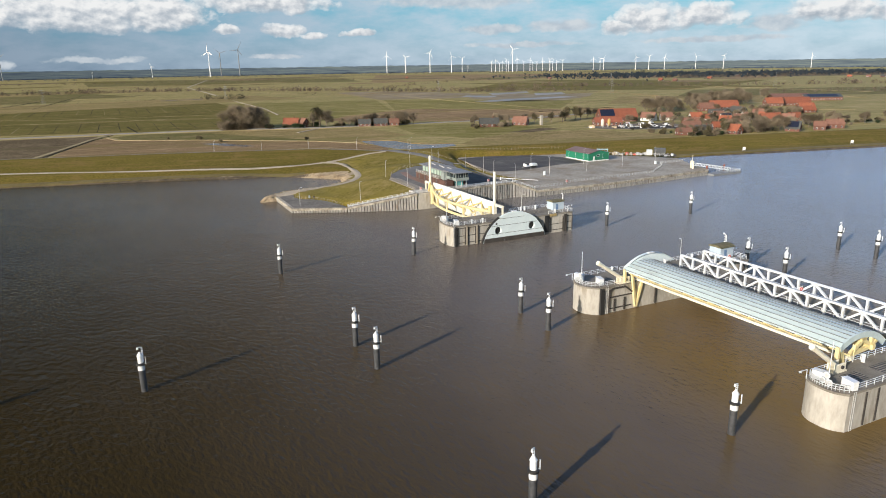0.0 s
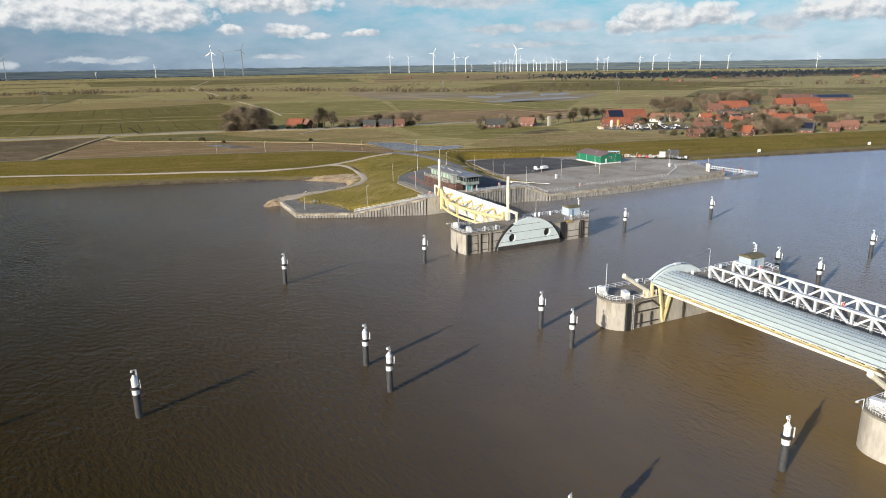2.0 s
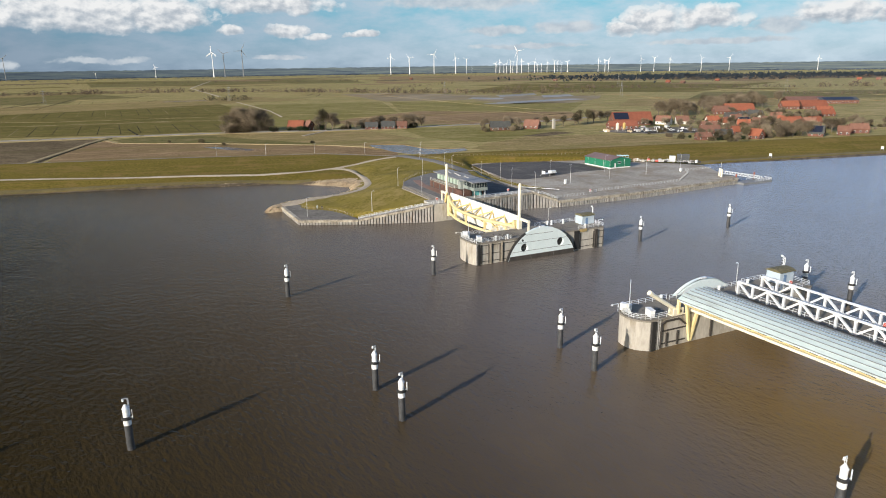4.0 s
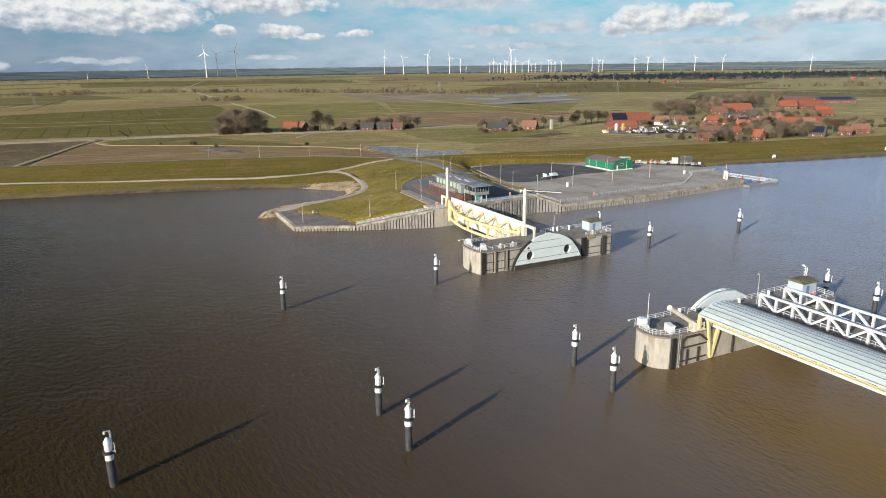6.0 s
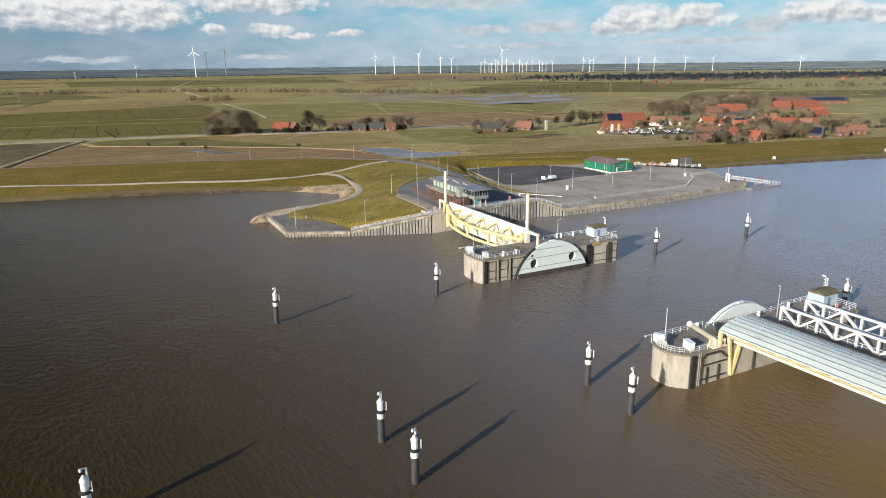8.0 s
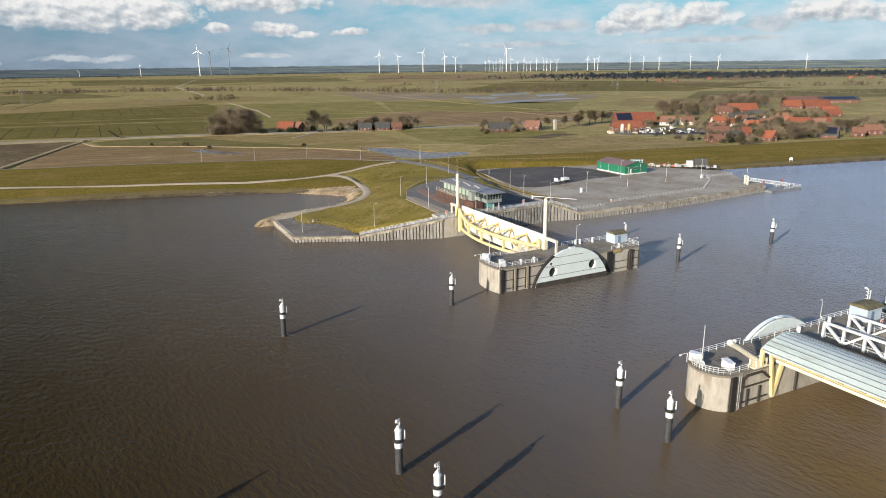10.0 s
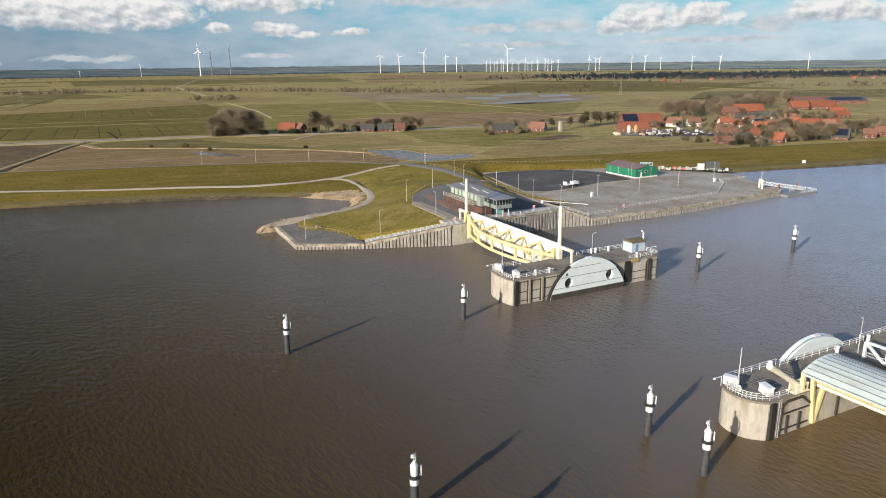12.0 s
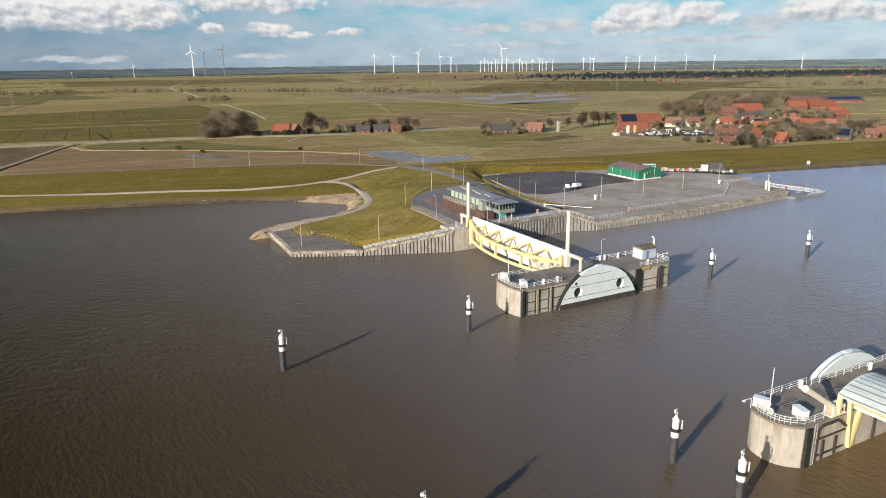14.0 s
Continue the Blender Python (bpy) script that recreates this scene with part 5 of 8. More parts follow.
patch("pavement", [(16.3, 69), (25.5, 66.2), (58, 66.2), (58, 112), (62, 126), (42, 127), (30, 119), (22.5, 110), (17.8, 100)], 6.12, ROAD_GREY, "grey asphalt forecourt round the control building", "pavement", thick=1.2)
# darker patch laid where the control building's shadow falls
patch("pavement", [(40.2, 66.4), (57.8, 66.4), (57.8, 108), (46, 108), (40.2, 98)], 6.15, ASPHALT, "asphalt court darkened where the building's shadow falls", "pavement", thick=0.2)
patch("pavement", [(15.8, 66.6), (20.6, 66.6), (20.8, 98), (18.0, 100), (15.9, 96)], 6.18, PAVING, "pale paved parking strip beside the drive", "pavement", thick=0.2)
patch("pavement", [(24.4, 66.5), (28, 66.5), (28.3, 99), (31, 112), (27.6, 112), (25, 98)], 6.17, surface("red pavers", (0.2, 0.12, 0.09), (0.3, 0.19, 0.15), 0.9, grain=3, patch=0.2), "reddish paved strip before the brick wall", "pavement", thick=0.2)

# stones along the water
def stones(name, line, n, spread, size, seed, label, material=STONES):
    rnd = random.Random(seed)
    bm = bmesh.new()
    total = sum((Vector(b) - Vector(a)).length for a, b in zip(line, line[1:]))
    for a, b in zip(line, line[1:]):
        for _ in range(int(n * (Vector(b) - Vector(a)).length / total)):
            t = rnd.random()
            x, y = lerp2(a, b, t)
            x, y = x + rnd.gauss(0, spread), y + rnd.gauss(0, spread)
            z = float(height(x, y))
            if z < -0.7 or z > 2.9:
                continue
            s = size * rnd.uniform(0.5, 1.3)
            m = pose(x, y, z + s * 0.15, rnd.uniform(0, 90), rnd.uniform(0, 90), rnd.uniform(0, 180)) @ Matrix.Diagonal((s, s * rnd.uniform(0.6, 1), s * rnd.uniform(0.5, 0.9), 1))
            bmesh.ops.create_icosphere(bm, subdivisions=1, radius=0.5, matrix=m)
    return solo(name, bm, material, label, "stones", "stuff")


LEFT_SHORE = [(-200, 214), (-160, 207), (-120, 196.5), (-79, 187.5), (-36, 173.5), (-4, 158.5), (6, 150), (8, 141), (4.5, 131), (-4, 121), (-15, 117.5), (-28, 114), (-37.5, 111), (-40.5, 106), (-38, 101), (-34, 99.5)]
stones("rubble", LEFT_SHORE[:6], 2400, 0.9, 0.5, 3, "grey rubble stones along the water line")
stones("rubble", LEFT_SHORE[5:11], 1500, 1.5, 0.5, 4, "brown rubble stones round the cove", SAND)
stones("rubble", LEFT_SHORE[10:], 1700, 1.7, 0.5, 5, "brown rubble stones at the spit's end", SAND)
drape("stone_apron", [(x, y + 1.2) for x, y in LEFT_SHORE[:6]], 2.8, STONES, "stone pitching along the foreshore", "stones", lift=0.12)
drape("verge", [(x - 1, y + 5) for x, y in LEFT_SHORE[:6]], 5.5, surface("dry verge", (0.092, 0.072, 0.022), (0.17, 0.132, 0.048), 0.95, grain=0.8, patch=0.08, stain=(0.12, 0.12, 0.04)), "dry yellowed grass above the stones", "ground", lift=0.1)
drape("stone_apron", [(199, 113), (225, 109), (255, 102.5), (298, 95), (360, 81), (480, 56), (700, 10)], 4.5, STONES, "stone pitching along the upstream dike", "stones", lift=0.15)
drape("verge", [(197, 118), (225, 114), (257, 107.5), (300, 100), (362, 86), (482, 61), (700, 16)], 5.0, surface("dry verge", (0, 0, 0), (0, 0, 0)), "dry yellowed grass above the stones", "ground", lift=0.15)


# ---------------------------------------------------------------- things on the quays
def window(parent, x0, y0, z0, x1, y1, z1, frame=WHITE, bars=1):
    """A framed pane set into a wall that runs along x or y."""
    along_x = abs(x1 - x0) > abs(y1 - y0)
    bm = bmesh.new()
    box(bm, min(x0, x1), min(y0, y1), z0, max(x0, x1), max(y0, y1), z1)
    w = part("window", bm, frame, parent)
    ins = 0.12
    bm = bmesh.new()
    if along_x:
        s = -0.012
        for i in range(bars):
            a, b = x0 + (x1 - x0) * i / bars + ins, x0 + (x1 - x0) * (i + 1) / bars - ins
            box(bm, a, min(y0, y1) + s, z0 + ins, b, max(y0, y1) - s, z1 - ins)
    else:
        for i in range(bars):
            a, b = y0 + (y1 - y0) * i / bars + ins, y0 + (y1 - y0) * (i + 1) / bars - ins
            box(bm, min(x0, x1) - 0.012, a, z0 + ins, max(x0, x1) + 0.012, b, z1 - ins)
    part("pane", bm, GLASS, w, "dark window pane")
    return w


def control_building():
    z = 6.15
    b = thing("control_building", pose(0, 0, 0), "long control building with brick base and grey sheet roof", "building")
    bm = bmesh.new()
    box(bm, 28.6, 65.4, z, 38.0, 95.0, z + 2.6, 0.03)
    part("brick_base", bm, surface("dark brick", (0.065, 0.036, 0.03), (0.135, 0.072, 0.056), 0.9, grain=3, patch=0.4, spread=0.1), b, "dark red brick ground floor")
    bm = bmesh.new()
    box(bm, 28.4, 72, z + 2.6, 32.4, 95.2, z + 2.75)
    part("terrace", bm, PAVING, b)
    pale = surface("grey green cladding", (0.2, 0.235, 0.225), (0.3, 0.335, 0.32), 0.55, grain=2, patch=0.3)
    bm = bmesh.new()
    box(bm, 32.4, 68.5, z + 2.6, 37.8, 96.4, z + 5.45, 0.03)
    part("upper_wall", bm, surface("dark clad wall", (0.07, 0.085, 0.085), (0.12, 0.14, 0.14), 0.5), b, "dark clad upper floor")
    blind = surface("pale green blind", (0.26, 0.37, 0.31), (0.4, 0.5, 0.43), 0.6, vary=0.1)
    for i in range(8):
        y = 72.6 + i * 3.0
        bm = bmesh.new()
        box(bm, 32.30, y, z + 2.95, 32.42, y + 2.1, z + 4.9, 0.02)
        w = part("window", bm, blind, b, "pale green blind behind a tall pane")
        bm = bmesh.new()
        box(bm, 32.27, y + 1.0, z + 2.95, 32.33, y + 1.1, z + 4.7)
        part("mullion", bm, GALV, w)
    bm = bmesh.new()
    q = [(31.2, 68.0, z + 5.75), (38.6, 68.0, z + 6.25), (38.6, 97.6, z + 6.25), (31.2, 97.6, z + 5.75)]
    hi = [bm.verts.new(v) for v in q]
    lo = [bm.verts.new((v[0], v[1], v[2] - 0.35)) for v in q]
    for k in range(4):
        bm.faces.new((lo[k], lo[(k + 1) % 4], hi[(k + 1) % 4], hi[k]))
    bm.faces.new(hi), bm.faces.new(lo[::-1])
    part("roof", bm, ROOF_GREY, b, "grey standing seam roof")
    for i in range(9):
        y = 70 + i * 2.9
        bm = bmesh.new()
        box(bm, 34.6 + (i % 3) * 0.5, y, z + 5.85, 34.9 + (i % 3) * 0.5, y + 1.6, z + 6.3)
        part("roof_vent", bm, GALV, b)
    for i in range(21):
        y = 68.2 + i * 1.45
        bm = bmesh.new()
        beam(bm, (31.2, y, z + 5.78), (38.6, y, z + 6.28), 0.09, 0.1)
        part("seam", bm, ROOF_GREY, b)
    # the glazed control room over the lower floor's end
    bm = bmesh.new()
    box(bm, 30.8, 60.0, z + 3.1, 36.8, 68.6, z + 4.3, 0.03)
    room = part("control_room", bm, surface("grey green panel", (0.2, 0.24, 0.23), (0.3, 0.34, 0.32), 0.5, grain=2, patch=0.3), b, "glazed control room jutting out")
    bm = bmesh.new()
    box(bm, 31.0, 60.2, z + 4.3, 36.6, 68.4, z + 6.3)
    part("glazing", bm, GLASS, room, "dark band of windows")
    for i in range(6):
        bm = bmesh.new()
        x = 31.05 + i * 1.1
        box(bm, x - 0.07, 60.08, z + 4.3, x + 0.07, 60.26, z + 6.3)
        part("mullion", bm, pale, room)
    for i in range(5):
        bm = bmesh.new()
        y = 60.3 + i * 2.0
        box(bm, 30.88, y - 0.07, z + 4.3, 31.06, y + 0.07, z + 6.3)
        part("mullion", bm, pale, room)
    bm = bmesh.new()
    box(bm, 29.8, 58.8, z + 6.3, 37.6, 69.8, z + 6.65, 0.05)
    part("canopy", bm, ROOF_GREY, room, "grey roof slab with deep eaves")
    for x, y in ((31.6, 61), (36.2, 61), (34.0, 61)):
        bm = bmesh.new()
        tube(bm, (x, y, z), (x, y, z + 3.1), 0.2, 10)
        part("column", bm, GALV, b)
    bm = bmesh.new()
    box(bm, 29.6, 68.7, z, 31.3, 71.2, z + 5.6)
    part("stair_tower", bm, pale, b)
    bm = bmesh.new()
    box(bm, 33.0, 65.30, z, 37.0, 65.42, z + 2.3)
    part("shutter", bm, surface("turquoise panel", (0.1, 0.36, 0.38), (0.16, 0.45, 0.46), 0.5), b, "turquoise doors below the control room")
    rl = bmesh.new()
    rail(rl, [(28.7, 95.0), (28.7, 72.2)], z + 2.75, 1.0, 2.2, 2)
    part("terrace_railing", rl, GALV, b)
    for y in (73, 79, 85, 91):
        bm = bmesh.new()
        box(bm, 28.52, y, z + 0.1, 28.62, y + 1.1, z + 2.2)
        part("door", bm, surface("dark door", (0.05, 0.05, 0.05), (0.08, 0.08, 0.08), 0.5), b)
    return b


control_building()


def street_lamp(m, h=8.0, arms=1):
    l = thing("street_lamp", m, "tall grey lamp post with a short arm" if arms == 1 else "tall grey lamp post with two arms", "street lamp", "lamp posts of the yard and forecourt")
    bm = bmesh.new()
    tube(bm, (0, 0, 0), (0, 0, h), 0.085, 8, 0.05)
    part("post", bm, GALV, l)
    for s in ((1,) if arms == 1 else (1, -1)):
        bm = bmesh.new()
        tube(bm, (0, 0, h - 0.05), (s * 0.9, 0, h + 0.22), 0.05, 6)
        arm = part("arm", bm, GALV, l)
        bm = bmesh.new()
        box(bm, s * 0.9 - 0.2, -0.09, h + 0.15, s * 0.9 + 0.25, 0.09, h + 0.25, 0.02)
        part("lantern", bm, WHITE, arm)
    return l


for x, y, h, arms, r in ((67.5, 121, 8, 1, 60), (71.9, 110.3, 8, 1, 40), (68.4, 94.1, 8, 1, 40), (97.3, 106.3, 8, 1, 0), (95.9, 87.8, 8.5, 2, 20), (118.7, 88.3, 8.5, 2, 10), (131.3, 107.4, 8, 1, 0), (141.6, 88.8, 8.5, 1, 10), (164.6, 89.8, 8.5, 1, 190), (71, 79, 8, 1, 80)):
    street_lamp(pose(x, y, Z_QUAY, 0, 0, r), h, arms)
for x, y, r in ((-6.5, 70.7, 10), (17.4, 104.0, 30), (37.2, 122.2, 60), (16.8, 77.2, 100), (58.7, 175.2, 40), (64.2, 154.6, 0), (57.4, 132.3, 30)):
    street_lamp(pose(x, y, float(height(x, y)), 0, 0, r), 7.5, 1)
street_lamp(pose(-28.4, 80.9, Z_SPIT), 7.0, 1)
for x, y in ((-35, 276), (-7, 264), (21, 253), (50, 241), (80, 222)):
    street_lamp(pose(x, y, float(height(x, y))), 8.5, 1)
street_lamp(pose(26, 59.2, PIER_TOP), 6.0, 1)
street_lamp(pose(30.5, 9.9, PIER_TOP), 5.5, 1)
street_lamp(pose(30.8, -62.6, PIER_TOP, 0, 0, 200), 6.6, 1)


def green_shed():
    s = thing("shed", pose(139.2, 113.2, Z_QUAY), "green sheet metal shed with brown low-pitched roof", "shed")
    w, l, h = 13.6, 21.0, 4.3
    bm = bmesh.new()
    box(bm, 0, 0, 0.5, w, l, h)
    for y in (0, l):
        a = [bm.verts.new(v) for v in ((0, y, h), (w, y, h), (w / 2, y, h + 1.5))]
        bm.faces.new(a)
    part("cladding", bm, GREEN_SHED, s)
    bm = bmesh.new()
    box(bm, -0.03, -0.03, 0, w + 0.03, l + 0.03, 0.55)
    part("plinth", bm, WHITE, s, "white plinth")
    for sx in (0, 1):
        bm = bmesh.new()
        xa, xb = (-0.5, w / 2) if sx == 0 else (w / 2, w + 0.5)
        za, zb = (h - 0.08, h + 1.55) if sx == 0 else (h + 1.55, h - 0.08)
        q = [(xa, -0.4, za), (xb, -0.4, zb), (xb, l + 0.4, zb), (xa, l + 0.4, za)]
        hi = [bm.verts.new((a, b2, c + 0.14)) for a, b2, c in q]
        lo = [bm.verts.new(v) for v in q]
        for k in range(4):
            bm.faces.new((lo[k], lo[(k + 1) % 4], hi[(k + 1) % 4], hi[k]))
        bm.faces.new(hi), bm.faces.new(lo[::-1])
        part("roof_slope", bm, surface("brown sheet roof", (0.14, 0.09, 0.08), (0.22, 0.15, 0.13), 0.6, grain=2, patch=0.15), s)
    bm = bmesh.new()
    box(bm, 3.0, -0.06, 0.55, 3.9, -0.01, 2.7)
    part("door", bm, WHITE, s)
    window(s, 5.2, -0.07, 2.4, 7.2, -0.02, 3.5, WHITE)
    bm = bmesh.new()
    tube(bm, (9.4, -0.1, 0.5), (9.4, -0.1, 4.6), 0.06, 6)
    part("downpipe", bm, WHITE, s)
    for y in (5, 12, 18):
        bm = bmesh.new()
        tube(bm, (-0.1, y, 0.5), (-0.1, y, h), 0.05, 6)
        part("downpipe", bm, WHITE, s)
    for y in (6, 15):
        bm = bmesh.new()
        q = [(2.2, y, h + 0.55), (4.6, y, h + 1.05), (4.6, y + 1.4, h + 1.05), (2.2, y + 1.4, h + 0.55)]
        hi = [bm.verts.new((a, b2, c + 0.1)) for a, b2, c in q]
        lo = [bm.verts.new(v) for v in q]
        for k in range(4):
            bm.faces.new((lo[k], lo[(k + 1) % 4], hi[(k + 1) % 4], hi[k]))
        bm.faces.new(hi), bm.faces.new(lo[::-1])
        part("roof_light", bm, GALV, s)
    return s


green_shed()


def jetty():
    j = thing("jetty", pose(-2.4, 0.3, 0), "white steel gangway down to a floating pontoon", "jetty")
    bm = bmesh.new()
    box(bm, 174, 56.2, -0.4, 193, 62.0, 0.9, 0.06)
    part("pontoon", bm, surface("pontoon steel", (0.16, 0.17, 0.18), (0.25, 0.26, 0.27), 0.6, grain=2, patch=0.3), j, "dark steel pontoon")
    bm = bmesh.new()
    rail(bm, [(182, 56.5), (192.7, 56.5), (192.7, 61.7), (182, 61.7)], 0.9, 1.1, 1.8, 3, 0.05)
    part("pontoon_railing", bm, STEEL_WHITE, j)
    a, b = Vector((170.5, 66.5, 4.4)), Vector((189.5, 60.2, 1.2))
    bm = bmesh.new()
    d = (b - a).normalized()
    s = Vector((-d.y, d.x, 0)).normalized() * 0.8
    for side in (-1, 1):
        for up in (0.0, 1.25):
            beam(bm, a + s * side + Vector((0, 0, up)), b + s * side + Vector((0, 0, up)), 0.18, 0.18)
        for i in range(13):
            p = a.lerp(b, i / 12) + s * side
            beam(bm, p, p + Vector((0, 0, 1.25)), 0.12, 0.12)
            if i < 12:
                beam(bm, p, a.lerp(b, (i + 1) / 12) + s * side + Vector((0, 0, 1.25)), 0.1, 0.1)
    beam(bm, a, b, 1.6, 0.12)
    part("gangway", bm, STEEL_WHITE, j, "white lattice gangway")
    for x, y in ((170.0, 66.0), (171.2, 68.4)):
        bm = bmesh.new()
        tube(bm, (x, y, 0), (x, y, 6.4), 0.45, 12)
        part("gantry_column", bm, CREAM, j)
    bm = bmesh.new()
    beam(bm, (170.0, 66.0, 6.3), (171.2, 68.4, 6.3), 0.4, 0.4)
    tube(bm, (170.6, 67.2, 6.3), (170.6, 67.2, 9.5), 0.06, 6)
    part("gantry_beam", bm, CREAM, j)
    for x, y in ((176.0, 62.6), (188.0, 62.6)):
        bm = bmesh.new()
        tube(bm, (x, y, -3), (x, y, 4.2), 0.4, 12)
        part("guide_pile", bm, surface("rust red pile", (0.2, 0.06, 0.04), (0.3, 0.1, 0.06), 0.7, grain=2), j, "rust red guide pile")
    return j


jetty()


def post_fence(name, line, z, label, step=2.2, h=1.0, mat=None, rails=2):
    """A fence of single posts with rails; z may follow the ground."""
    f = thing(name, pose(0, 0, 0), label, "fence", "fences on the land")
    mat = mat or GALV
    at = (lambda x, y: float(height(x, y)) + 0.05) if z is None else (lambda x, y: z)
    for a, b in zip(line, line[1:]):
        k = max(1, round((Vector(b) - Vector(a)).length / step))
        for i in range(k):
            x, y = lerp2(a, b, i / k)
            bm = bmesh.new()
            box(bm, x - 0.06, y - 0.06, at(x, y) - 0.1, x + 0.06, y + 0.06, at(x, y) + h)
            part("fence_post", bm, mat, f)
        for r in range(rails):
            hh = h * (0.95 - r * 0.45)
            for i in range(0, k, 4):
                n = min(i + 4, k)
                p, q = lerp2(a, b, i / k), lerp2(a, b, n / k)
                bm = bmesh.new()
                beam(bm, (*p, at(*p) + hh), (*q, at(*q) + hh), 0.05, 0.07)
                part("fence_rail", bm, mat, f)
    return f


WOOD = surface("weathered fence wood", (0.2, 0.17, 0.12), (0.34, 0.3, 0.23), 0.9, grain=4)
post_fence("fence", [(69, 61.6), (85.6, 62.2)], Z_QUAY, "pale post and rail fence along the quay edge", 1.6, 1.0, None, 3)
post_fence("fence", [(90, 64.6), (94.9, 65.9), (140.1, 67.2), (143.4, 68.5), (162.7, 82.5), (167.9, 89.6), (184.4, 88.4)], Z_QUAY, "pale post and rail fence across the quay", 1.8, 1.0, None, 3)
post_fence("fence", [(77.5, 150), (76, 144), (73.5, 120), (72.4, 101.3), (74, 90), (77.8, 81.3)], None, "wooden fence between road and yard", 1.8, 1.1, WOOD)
post_fence("fence", [(16.2, 68), (17.2, 98), (25.0, 115.6), (36.5, 127.5), (54, 131)], None, "wooden fence round the forecourt", 1.6, 0.9, WOOD, 1)
post_fence("fence", [(-24.4, 105.4), (-26, 98.5), (-24.5, 94), (-20, 91), (-16.9, 86), (-14.4, 79), (-12.4, 70)], None, "low wooden fence behind the concrete apron", 1.8, 0.8, WOOD, 1)
post_fence("fence", [(80, 176), (86.7, 173.8), (120, 162), (152, 152)], None, "wooden posts along the yard's far side", 2.2, 0.9, WOOD, 1)
post_fence("fence", [(0, 222), (28, 213), (44, 203), (49, 192)], None, "low fence along the crest lane", 2.2, 0.8, WOOD, 1)
post_fence("fence", [(62, 181), (72, 168), (75, 152)], None, "low wooden fence beside the access road", 2.2, 0.8, WOOD, 1)
post_fence("fence", [(166, 129), (180, 118), (190, 106)], Z_QUAY, "wire fence before the store of scrap", 2.6, 1.5)


def boom_barrier(m, length, label):
    b = thing("boom_barrier", m, label, "barrier")
    bm = bmesh.new()
    box(bm, -0.3, -0.25, 0, 0.3, 0.25, 1.2, 0.04)
    part("pedestal", bm, WHITE, b)
    bm = bmesh.new()
    box(bm, 0, -0.1, 0.9, length, 0.1, 1.1)
    part("boom", bm, STEEL_WHITE, b)
    return b


boom_barrier(pose(68, 87, Z_QUAY, 0, 0, -52), 18, "long white barrier beam across the yard's entrance")


def flatbed(m):
    t = thing("trailer", m, "white flatbed trailer parked on the dark asphalt", "trailer")
    bm = bmesh.new()
    box(bm, -4, -1.2, 1.0, 4, 1.2, 1.3, 0.04)
    box(bm, -4, -1.2, 1.3, -3.9, 1.2, 2.5)
    box(bm, 0.2, -1.15, 1.3, 3.6, 1.15, 2.2, 0.05)
    part("bed", bm, WHITE, t)
    for x in (1.4, 2.6):
        for s in (-1, 1):
            bm = bmesh.new()
            tube(bm, (x, s * 0.85, 0.5), (x, s * 1.15, 0.5), 0.5, 14)
            part("wheel", bm, RUBBER, t)
    bm = bmesh.new()
    beam(bm, (-4, 0, 1.05), (-6.2, 0, 0.6), 0.15, 0.15)
    part("drawbar", bm, GALV, t)
    return t


flatbed(pose(100.4, 111.3, Z_QUAY + 0.05, 0, 0, 10))
cabinet(pose(92.8, 87.4, Z_QUAY, 0, 0, 10), 0.9, 0.9, 2.0, "small white cabinet beside a lamp post")
cabinet(pose(163.5, 88.2, Z_QUAY, 0, 0, 10), 1.2, 0.9, 1.6, "white switch cabinet by the quay fence")


def life_ring(m):
    l = thing("life_ring_post", m, "white board with a red life ring on a post", "life ring")
    bm = bmesh.new()
    tube(bm, (0, 0, 0), (0, 0, 1.9), 0.05, 6)
    box(bm, -0.45, -0.04, 0.9, 0.45, 0.04, 2.0)
    part("board", bm, WHITE, l)
    bm = bmesh.new()
    n = 14
    for i in range(n):
        a, b2 = 2 * math.pi * i / n, 2 * math.pi * (i + 1) / n
        tube(bm, (0.34 * math.cos(a), -0.1, 1.45 + 0.34 * math.sin(a)), (0.34 * math.cos(b2), -0.1, 1.45 + 0.34 * math.sin(b2)), 0.09, 6)
    part("ring", bm, RED, l, "red life ring")
    return l


for x, y, z in ((87.7, 62.6, Z_QUAY), (40.0, -121.0, PIER_TOP), (47.5, 62.6, PIER_TOP), (15.0, 59.6, PIER_TOP), (43.0, -66.8, PIER_TOP), (14.5, -124.0, PIER_TOP), (35.9, -92.0, 6.62)):
    life_ring(pose(x, y, z))


def mast_ladder(m):
    s = thing("beacon_mast", m, "white lattice beacon mast at the pier's end", "beacon", "pier beacons")
    bm = bmesh.new()
    for dx in (-0.3, 0.3):
        tube(bm, (dx, 0, 0), (dx, 0, 5.0), 0.09, 6)
    for i in range(12):
        tube(bm, (-0.3, 0, 0.3 + i * 0.4), (0.3, 0, 0.3 + i * 0.4), 0.06, 5)
    for z in (3.0, 3.7, 4.4, 5.0):
        tube(bm, (0.3, 0, z), (0.75, 0, z - 0.05), 0.1, 6)
    part("lattice", bm, STEEL_WHITE, s)
    bm = bmesh.new()
    tube(bm, (0.3, 0, 5.0), (1.0, 0, 5.1), 0.08, 6)
    box(bm, 0.8, -0.18, 4.85, 1.3, 0.18, 5.2, 0.03)
    part("beacon", bm, WHITE, s)
    return s


mast_ladder(pose(45.0, 6.4, PIER_TOP, 0, 0, 70))
mast_ladder(pose(48.4, -60.6, PIER_TOP, 0, 0, 70))


